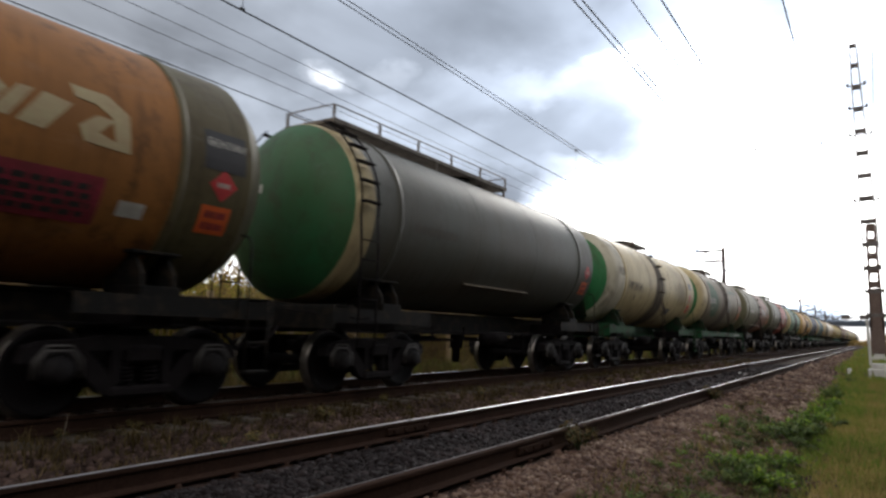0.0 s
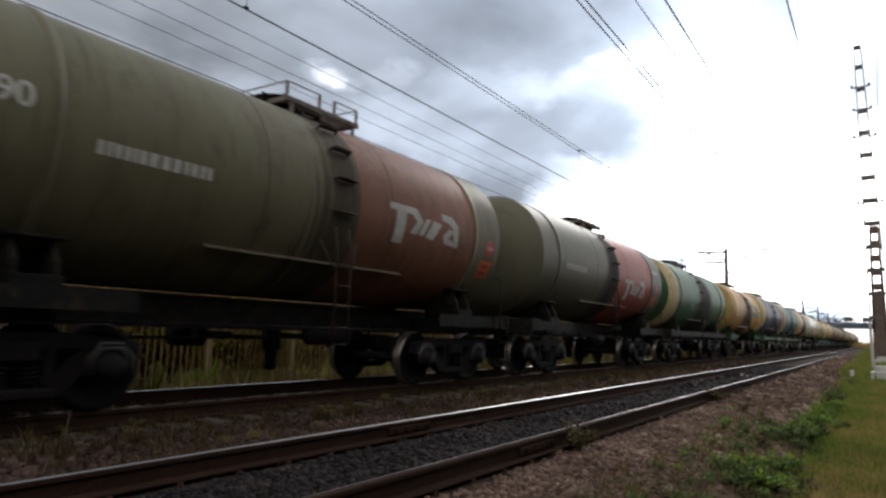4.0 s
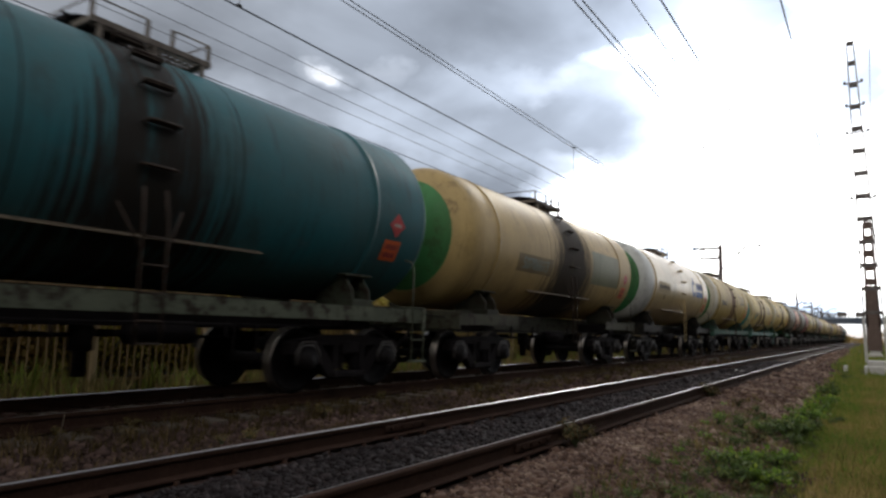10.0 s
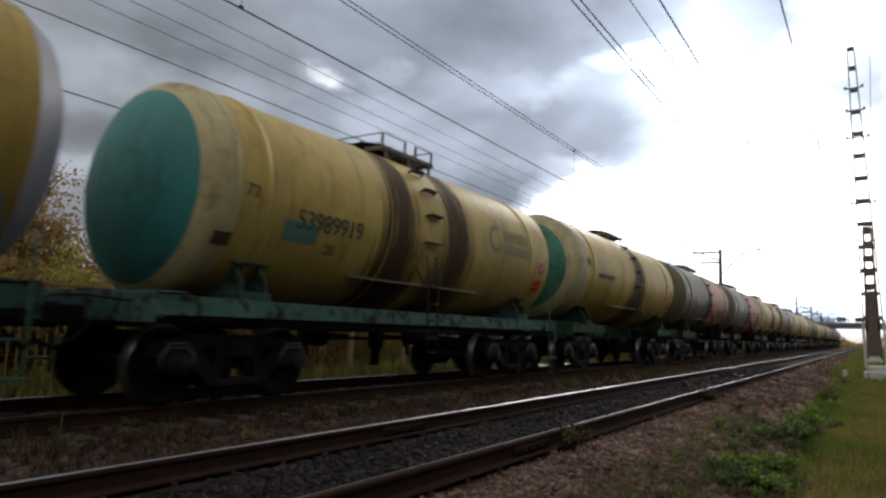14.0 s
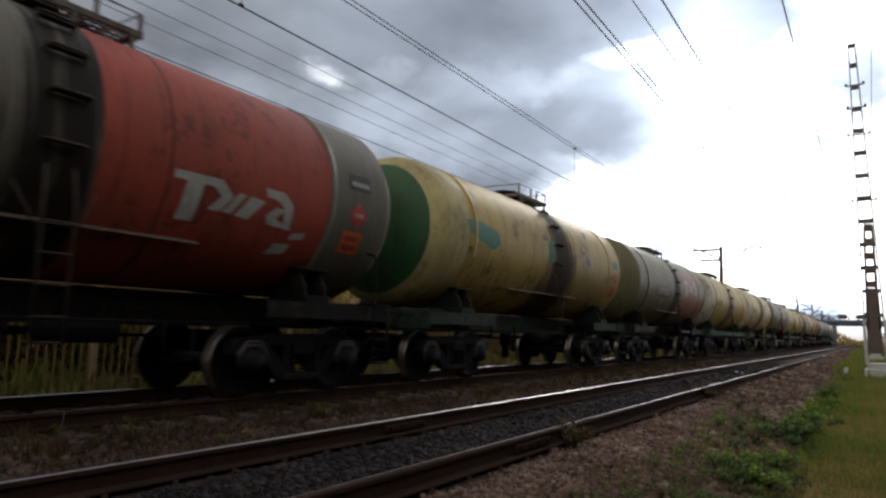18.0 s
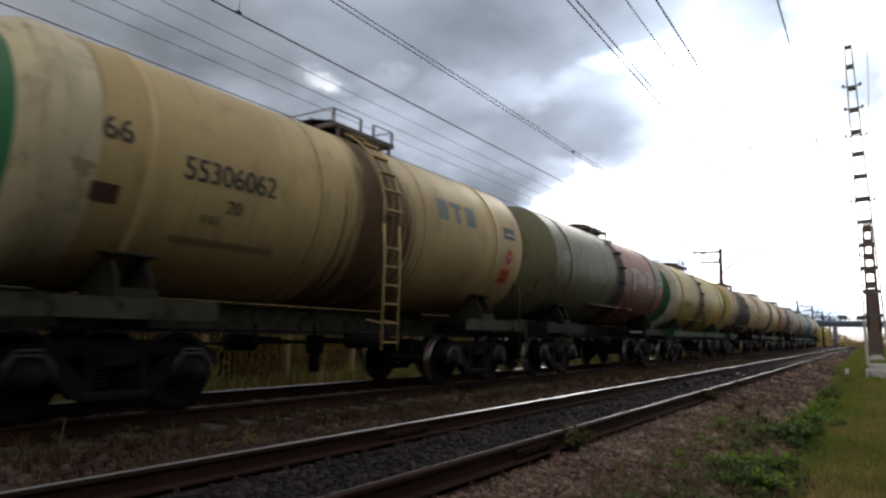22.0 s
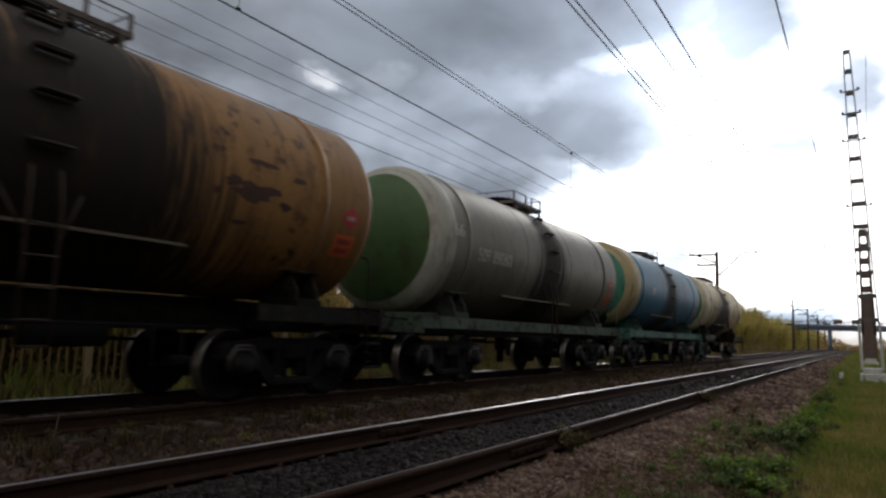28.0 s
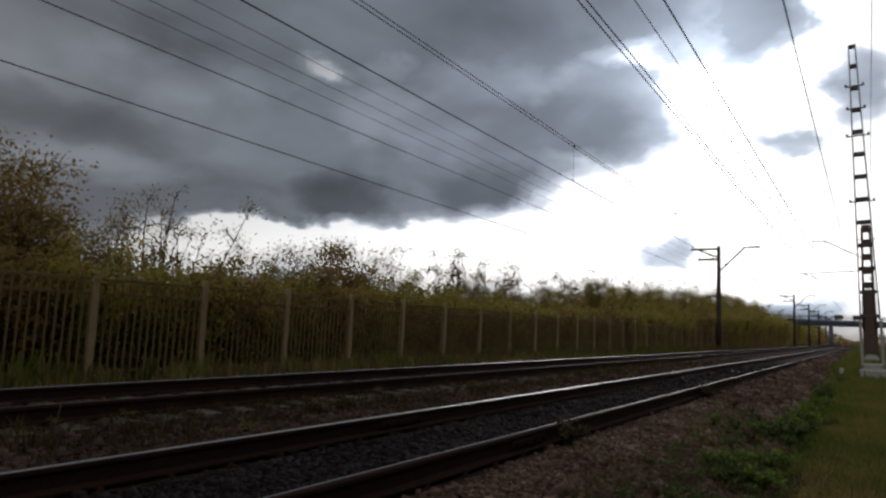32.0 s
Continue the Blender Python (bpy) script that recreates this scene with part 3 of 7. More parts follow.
def platform_frame_kit(y0, y1):
    k = Kit()
    z = Z_TANK + R_TANK + 0.08
    c, L = (y0 + y1) / 2, y1 - y0
    for x in (-0.58, 0.58):
        k.box((x, c, z), (0.05, L + 0.06, 0.08), 0.005)
        zz = Z_TANK + math.sqrt(R_TANK ** 2 - x * x)
        for y in (y0 + 0.1, c, y1 - 0.1):
            k.box((x, y, (z + zz) / 2 - 0.02), (0.05, 0.05, z - zz + 0.06), 0.004)
    for y in (y0, y1):
        k.box((0, y, z), (1.18, 0.05, 0.08), 0.005)
    return k


RAIL_Z, RAIL_H = Z_TANK + R_TANK + 0.05, 0.31


def rail_spans(y0, y1, gap):
    c = (y0 + y1) / 2
    return [(y0, c - 0.1), (c + 0.25, y1)] if gap else [(y0, y1)]


def rail_bar_kit(x, a, b):
    return Kit().tube([(x, a, RAIL_Z + 0.06), (x, a - 0.02, RAIL_Z + RAIL_H - 0.06), (x, a + 0.06, RAIL_Z + RAIL_H), (x, b, RAIL_Z + RAIL_H)], 0.013, 6)


def rail_post_kit():
    return Kit().box((0, 0, RAIL_H / 2), (0.03, 0.055, RAIL_H), 0.004)


def end_rail_kit(y):
    z0 = RAIL_Z
    return Kit().tube([(-0.56, y, z0 + 0.15), (-0.56, y, z0 + RAIL_H), (0.56, y, z0 + RAIL_H), (0.56, y, z0 + 0.15)], 0.013, 6)


def hatch_kit():
    k = Kit()
    z = Z_TANK + R_TANK
    k.lathe([(0.34, z - 0.06), (0.34, z + 0.16), (0.40, z + 0.165), (0.40, z + 0.2), (0.36, z + 0.215), (0.2, z + 0.25), (0.001, z + 0.26)], 24, "z")
    for i in range(8):
        a = radians(45 * i + 20)
        k.box((0.41 * math.cos(a), 0.41 * math.sin(a), z + 0.16), (0.05, 0.05, 0.12), 0.01)
    k.lathe([(0.1, z - 0.03), (0.1, z + 0.2), (0.06, z + 0.24), (0.001, z + 0.25)], 12, "z", c=(0.15, 0.75, 0))
    return k


def ladder_kit(s):
    """Treads between stringers that follow the barrel, and a straight lower ladder."""
    k = Kit()
    for y in (-0.2, 0.2):
        pts = [(s * (R_TANK + 0.09) * math.cos(radians(a)), y, Z_TANK + (R_TANK + 0.09) * math.sin(radians(a))) for a in range(66, -9, -6)]
        k.tube(pts, 0.016, 6)
        k.tube([pts[-1], (s * 1.62, y, 2.2), (s * 1.62, y, 0.72)], 0.018, 6)
    for a in range(62, -9, -12):
        p = (s * (R_TANK + 0.1) * math.cos(radians(a)), 0, Z_TANK + (R_TANK + 0.1) * math.sin(radians(a)))
        k.box(p, (0.11, 0.4, 0.03), 0.006)
    for z in (2.35, 2.05, 1.75, 1.45, 1.15, 0.85):
        k.tube([(s * 1.62, -0.2, z), (s * 1.62, 0.2, z)], 0.012, 6)
    for y in (-0.2, 0.2):
        k.tube([(s * 1.6, y, 1.15), (s * 1.3, y, 1.2)], 0.014, 6)
    return k


def rung_kit(s, a):
    """One bent step iron that stands off the barrel, with a tread."""
    k = Kit()
    c, d = math.cos(radians(a)), math.sin(radians(a))

    def at(r, y):
        return (s * (R_TANK + r) * c, y, Z_TANK + (R_TANK + r) * d)
    k.tube([at(-0.02, -0.19), at(0.11, -0.19), at(0.13, -0.17), at(0.13, 0.17), at(0.11, 0.19), at(-0.02, 0.19)], 0.017, 6)
    k.box(at(0.075, 0), (0.12, 0.34, 0.02), 0.004)
    return k


def lower_ladder_kit(s):
    """The short ladder that hangs below the barrel on two splayed struts."""
    k = Kit()
    for y in (-0.15, 0.15):
        k.tube([(s * 1.5, y * 0.9, 2.45), (s * 1.56, y, 2.1), (s * 1.58, y, 0.74)], 0.017, 6)
        k.tube([(s * 1.44, y * 2.6, 2.25), (s * 1.57, y, 1.75)], 0.014, 6)
    for z in (1.9, 1.6, 1.3, 1.0, 0.76):
        k.tube([(s * 1.58, -0.15, z), (s * 1.58, 0.15, z)], 0.013, 6)
    return k


def sill_kit():
    k = Kit()
    k.prism([(-0.22, 0.92), (-0.12, 0.92), (-0.12, 1.3), (0.12, 1.3), (0.12, 0.92), (0.22, 0.92), (0.22, 1.33), (0.28, 1.33), (0.28, 1.37), (-0.28, 1.37), (-0.28, 1.33), (-0.22, 1.33)], -5.4, 5.4, "y")
    return k


def cross_beam_kit():
    k = Kit()
    for y in (0,):
        k.box((0, y, 1.1), (2.5, 0.5, 0.26), 0.02)
    return k


def side_beam_kit(s, y0, y1):
    """A channel beam."""
    x = s * 1.43
    prof = [(x, 1.09), (x, 1.31), (x - s * 0.1, 1.31), (x - s * 0.1, 1.295), (x - s * 0.018, 1.29), (x - s * 0.018, 1.11), (x - s * 0.1, 1.105), (x - s * 0.1, 1.09)]
    return Kit().prism(prof, y0, y1, "y")


def end_beam_kit(sy):
    k = Kit()
    y = sy * 5.42
    k.box((0, y, 1.16), (2.96, 0.05, 0.34), 0.008)
    k.box((0, y - sy * 0.2, 1.34), (2.96, 0.42, 0.025), 0.005)
    for s in (-1, 1):
        k.box((s * 1.44, y - sy * 0.26, 1.2), (0.03, 0.56, 0.24), 0.005)
        k.box((s * 0.75, y - sy * 0.3, 1.12), (0.1, 0.6, 0.16), 0.01)
    return k


def coupler_kit(sy):
    k = Kit()
    y = sy * 5.5
    k.box((0, sy * 5.6, 1.04), (0.2, 0.46, 0.26), 0.03)
    k.box((0.02, sy * 5.86, 1.04), (0.36, 0.26, 0.3), 0.05)
    k.box((-0.14, sy * 5.98, 1.04), (0.12, 0.12, 0.26), 0.03)
    k.tube([(0.34, sy * 5.45, 1.0), (0.36, sy * 5.65, 0.8), (0.3, sy * 5.85, 0.66), (0.2, sy * 6.0, 0.74)], 0.03, 8)
    k.tube([(-0.9, sy * 5.5, 1.2), (-0.4, sy * 5.6, 1.28), (0.4, sy * 5.6, 1.28), (1.2, sy * 5.52, 1.22)], 0.014, 6)
    return k


def step_kit():
    """A stirrup below the beam; one of its bars runs up as a grab rail."""
    k = Kit()
    k.tube([(0, -0.17, 0.45), (0, -0.17, 2.0), (-0.06, -0.17, 2.12), (-0.2, -0.17, 2.15)], 0.016, 6)
    k.tube([(0, 0.17, 0.45), (0, 0.17, 1.34)], 0.016, 6)
    k.box((0, 0, 0.44), (0.14, 0.36, 0.035), 0.005)
    k.box((0, 0, 0.8), (0.05, 0.34, 0.025), 0.005)
    return k


def brake_gear_kit():
    k = Kit()
    k.lathe([(0.001, -0.3), (0.17, -0.29), (0.18, 0.2), (0.12, 0.26), (0.001, 0.27)], 18, "y", c=(-0.5, -0.9, 0.82))
    k.lathe([(0.001, -0.5), (0.15, -0.44), (0.15, 0.44), (0.001, 0.5)], 18, "y", c=(0.6, 0.9, 0.86))
    k.tube([(-0.5, -0.6, 0.82), (-0.2, 0.4, 0.8), (0, 2.8, 0.78)], 0.022, 6)
    k.tube([(0.1, -3.0, 0.78), (0.0, 0.6, 0.8)], 0.022, 6)
    k.box((-0.3, -0.5, 0.84), (0.5, 0.06, 0.08), 0.01)
    k.box((0.15, 0.5, 0.84), (0.5, 0.06, 0.08), 0.01)
    k.tube([(0.9, -4.6, 0.98), (0.9, 4.6, 0.98)], 0.018, 6)
    for y in (-1.6, -0.4, 1.9):
        k.box((0.6, y, 0.95), (0.04, 0.05, 0.3), 0.008)
    k.tube([(0.95, 1.75, 1.0), (0.95, 1.75, 0.52), (0.95, 2.15, 0.52), (0.95, 2.15, 1.0)], 0.016, 6)
    k.lathe([(0.06, -0.7), (0.09, -0.69), (0.09, -0.4), (0.15, -0.38), (0.15, 0.0)], 14, "z", c=(0, 0.25, 1.0))
    return k


def bogie_on(wagon, y):
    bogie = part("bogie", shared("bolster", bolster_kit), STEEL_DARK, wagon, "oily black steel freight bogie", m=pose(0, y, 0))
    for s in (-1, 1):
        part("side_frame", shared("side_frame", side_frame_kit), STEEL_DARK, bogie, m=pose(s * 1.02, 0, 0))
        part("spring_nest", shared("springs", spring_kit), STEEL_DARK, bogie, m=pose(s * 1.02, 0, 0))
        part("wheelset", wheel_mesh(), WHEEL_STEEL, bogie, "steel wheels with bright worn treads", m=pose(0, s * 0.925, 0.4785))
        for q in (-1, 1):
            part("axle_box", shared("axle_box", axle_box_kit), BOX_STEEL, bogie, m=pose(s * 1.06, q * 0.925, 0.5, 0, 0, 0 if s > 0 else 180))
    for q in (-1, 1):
        part("pedestal_liner", shared("pedestal_liner", jaw_highlight_kit), JAW_HIGHLIGHT, bogie, "worn pedestal edge with its highlight put in as pale steel", m=pose(1.02, q * 0.925, 0))
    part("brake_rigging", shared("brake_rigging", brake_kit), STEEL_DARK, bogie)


def wheel_mesh():
    """Wheels and axle in one, the worn treads and flange edges bright."""
    if "wheelset" not in MESH:
        me = wheelset_kit().mesh("wheelset")
        me.materials.append(WHEEL_STEEL)
        me.materials.append(STEEL_WORN)
        for p in me.polygons:
            c = p.center
            if math.hypot(c.y, c.z) > 0.462:
                p.material_index = 1
        MESH["wheelset"] = me
    return MESH["wheelset"]


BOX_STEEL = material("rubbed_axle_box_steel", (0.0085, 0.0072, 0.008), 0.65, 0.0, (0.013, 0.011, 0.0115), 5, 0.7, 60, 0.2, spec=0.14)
JAW_HIGHLIGHT = material("rubbed_pedestal_steel", (0.11, 0.1, 0.095), 0.45, 0.3, (0.012, 0.01, 0.009), 6, 0.8, 40, 0.1)
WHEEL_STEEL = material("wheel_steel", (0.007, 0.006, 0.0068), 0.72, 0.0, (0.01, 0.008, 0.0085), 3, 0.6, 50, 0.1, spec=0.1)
LADDER_STEEL = material("rusty_ladder_steel", (0.05, 0.034, 0.026), 0.7, 0.0, (0.024, 0.017, 0.013), 5, 0.6, 60, 0.2, spec=0.2)
PAINTS = {}


def paint(rgb, grime=0.5, spill=0.0, centre=0.15, spill_col=(0.015, 0.0105, 0.008), thin=False, twin=0.0, gloss=False, rust=0.0, fan=0.45):
    """Weathered tank paint: stains, rust bleeding down, road dirt and oil run down from the hatch."""
    key = (rgb, grime, spill, centre, spill_col, thin, twin, gloss, rust, fan)
    if key in PAINTS:
        return PAINTS[key]
    m = bpy.data.materials.new("weathered_tank_paint")
    m.use_nodes = True
    nt = m.node_tree
    N, L = nt.nodes.new, nt.links.new
    b = nt.nodes["Principled BSDF"]
    tc = N("ShaderNodeTexCoord")
    info = N("ShaderNodeObjectInfo")
    off = N("ShaderNodeVectorMath")
    off.operation = "MULTIPLY_ADD"
    L(info.outputs["Random"], off.inputs[0])
    off.inputs[1].default_value = (0, 37, 11)
    L(tc.outputs["Object"], off.inputs[2])

    def tex(vec_scale, s, detail=6.0, r=0.6):
        mp = N("ShaderNodeMapping")
        mp.inputs["Scale"].default_value = vec_scale
        L(off.outputs[0], mp.inputs[0])
        n = N("ShaderNodeTexNoise")
        n.inputs["Scale"].default_value = s
        n.inputs["Detail"].default_value = detail
        n.inputs["Roughness"].default_value = r
        L(mp.outputs[0], n.inputs["Vector"])
        return n.outputs["Fac"]

    def mth(op, a, b2=None, clamp=False):
        n = N("ShaderNodeMath")
        n.operation = op
        n.use_clamp = clamp
        for i, v in enumerate((a, b2)):
            if v is None:
                continue
            if isinstance(v, (int, float)):
                n.inputs[i].default_value = v
            else:
                L(v, n.inputs[i])
        return n.outputs[0]

    def rng(fac, lo, hi, to=1.0):
        n = N("ShaderNodeMapRange")
        L(fac, n.inputs[0])
        n.inputs[1].default_value, n.inputs[2].default_value, n.inputs[4].default_value = lo, hi, to
        return n.outputs[0]

    def mix(fac, a, c2):
        n = N("ShaderNodeMix")
        n.data_type = "RGBA"
        L(fac, n.inputs["Factor"])
        for k2, v in (("A", a), ("B", c2)):
            if isinstance(v, tuple):
                n.inputs[k2].default_value = (*v, 1)
            else:
                L(v, n.inputs[k2])
        return n.outputs["Result"]

    fade = tuple(min(1, c * 0.95 + 0.012) for c in rgb)
    dull = tuple(c * 0.5 + g * 0.35 for c, g in zip(rgb, (0.085, 0.055, 0.03)))
    soot = tuple(c * 0.16 + g for c, g in zip(rgb, (0.022, 0.014, 0.009)))
    col = mix(rng(tex((1, 1, 1), 0.7), 0.35, 0.7), rgb, fade)
    # broad brown film, thicker in clouds
    col = mix(rng(tex((0.8, 0.8, 0.6), 1.0, 8, 0.62), 0.40, 0.72, 0.3 + grime * 0.6), col, dull)
    col = mix(rng(tex((1, 0.8, 0.5), 2.1, 9, 0.7), 0.54, 0.72, grime * 0.8), col, soot)
    col = mix(rng(tex((0.9, 0.5, 0.8), 0.55, 5, 0.55), 0.44, 0.66, grime * 0.45), col, tuple(c * 0.28 + g for c, g in zip(rgb, (0.05, 0.028, 0.012))))
    # a few thin runs
    col = mix(rng(tex((0.34, 5.2, 0.4), 1.7, 7, 0.66), 0.54, 0.72, grime * 0.8), col, soot)
    # dust that clings in fine grains, and scuffs along the barrel
    col = mix(rng(tex((1, 1, 1), 24.0, 4, 0.7), 0.5, 0.75, 0.2 + grime * 0.25), col, dull)
    col = mix(rng(tex((1, 0.35, 1.4), 3.4, 8, 0.72), 0.56, 0.68, grime * 0.5), col, tuple(c * 0.6 + 0.05 for c in rgb))
    # rust specks
    col = mix(rng(tex((1, 1, 0.6), 5.5, 8, 0.75), 0.66, 0.76, grime * 0.8), col, (0.11, 0.05, 0.025))
    if rust:
        # flaking rust, in patches
        flake = mth("MULTIPLY", rng(tex((1, 1, 0.8), 3.2, 10, 0.78), 0.53, 0.58), rng(tex((1, 0.8, 1), 0.8, 4, 0.55), 0.46, 0.58, rust))
        col = mix(flake, col, (0.045, 0.022, 0.014))
    if spill:
        sp = N("ShaderNodeSeparateXYZ")
        L(tc.outputs["Object"], sp.inputs[0])
        along = mth("SUBTRACT", sp.outputs[1], centre)
        if twin:
            along = mth("SUBTRACT", mth("ABSOLUTE", along), twin)
        # the oil spreads as it runs down
        spread = mth("SUBTRACT", 1.0, mth("MULTIPLY", mth("DIVIDE", mth("SUBTRACT", sp.outputs[2], Z_TANK), R_TANK), fan))
        along = mth("DIVIDE", along, mth("MAXIMUM", spread, 0.35))
        w = mth("ABSOLUTE", mth("ADD", along, mth("MULTIPLY", mth("SUBTRACT", tex((0.5, 1.5, 0.7), 1.3, 6, 0.65), 0.5), min(1.1, spill * 1.8))))
        ragged = tex((0.4, 5.0, 0.4), 1.5, 9, 0.72)
        core = rng(mth("ADD", mth("SUBTRACT", 1.0, mth("DIVIDE", w, spill)), mth("MULTIPLY", mth("SUBTRACT", ragged, 0.5), 2.0)), 0.0, 0.16)
        core = mth("MULTIPLY", core, rng(tex((0.25, 3.0, 0.2), 1.6, 8, 0.7), 0.14, 0.4))
        wide = mth("ABSOLUTE", along)
        # fine drips, thinning out to both sides, broken by patches
        near = rng(mth("SUBTRACT", 1.0, mth("DIVIDE", wide, spill * 1.5 + 0.45)), 0.0, 0.75)
        drip = rng(mth("ADD", tex((0.2, 10.0, 0.2), 2.4, 9, 0.72), mth("MULTIPLY", near, 0.24)), 0.55, 0.64)
        drip = mth("MULTIPLY", mth("MULTIPLY", drip, rng(near, 0.02, 0.2)), rng(tex((0.4, 2.6, 0.28), 1.5, 8, 0.7), 0.28, 0.46))
        run = drip if thin else mth("MAXIMUM", core, drip)
        if fan > 0.5:
            # many fine runs side by side, closing up under the hatch
            k = spill / 1.4
            reach = mth("MAXIMUM", mth("DIVIDE", along, -4.2 * k), mth("DIVIDE", along, 1.9 * k))
            thick = mth("MAXIMUM", mth("SUBTRACT", 1.0, mth("DIVIDE", wide, 1.8 * k)), mth("MULTIPLY", mth("SUBTRACT", 1.0, reach), 0.42))
            hair = mth("ADD", tex((0.07, 13.0, 0.07), 2.0, 3, 0.5), mth("MULTIPLY", mth("SUBTRACT", tex((0.3, 2.6, 0.5), 1.4, 5, 0.6), 0.5), 0.5))
            run = rng(mth("ADD", hair, mth("MULTIPLY", thick, 0.55)), 0.61, 0.67)
        col = mix(mth("MULTIPLY", run, rng(tex((0.5, 4.0, 0.4), 2.0, 7, 0.7), 0.1, 0.4, 0.97)), col, spill_col)
        rough = mth("ADD", 0.5, mth("MULTIPLY", run, 0.25))
        L(rough, b.inputs["Roughness"])
    else:
        b.inputs["Roughness"].default_value = 0.5
    b.inputs["Specular IOR Level"].default_value = 0.2
    if gloss:
        b.inputs["Roughness"].default_value, b.inputs["Specular IOR Level"].default_value = 0.33, 0.4
    L(col, b.inputs["Base Color"])
    bp = N("ShaderNodeBump")
    bp.inputs["Strength"].default_value = 0.2
    bp.inputs["Distance"].default_value = 0.03
    L(tex((1, 1, 1), 3.0, 6), bp.inputs["Height"])
    L(bp.outputs[0], b.inputs["Normal"])
    PAINTS[key] = m
    return m


def frame_paint(rgb):
    key = ("frame", rgb)
    if key not in PAINTS:
        PAINTS[key] = material("worn_frame_paint", tuple(c * 0.72 for c in rgb), 0.7, 0.0, tuple(c * 0.36 + 0.006 for c in rgb), 2.0, 0.8, 35, 0.25, third=(0.024, 0.018, 0.013), amount=0.7, spec=0.12)
    return PAINTS[key]


BLACK = (0.014, 0.013, 0.012)
GREEN, DGREEN = (0.028, 0.17, 0.06), (0.02, 0.105, 0.04)
CREAM, WHITE = (0.54, 0.44, 0.25), (0.55, 0.51, 0.40)
TAN = (0.46, 0.33, 0.14)
PALE = (0.15, 0.36, 0.13)

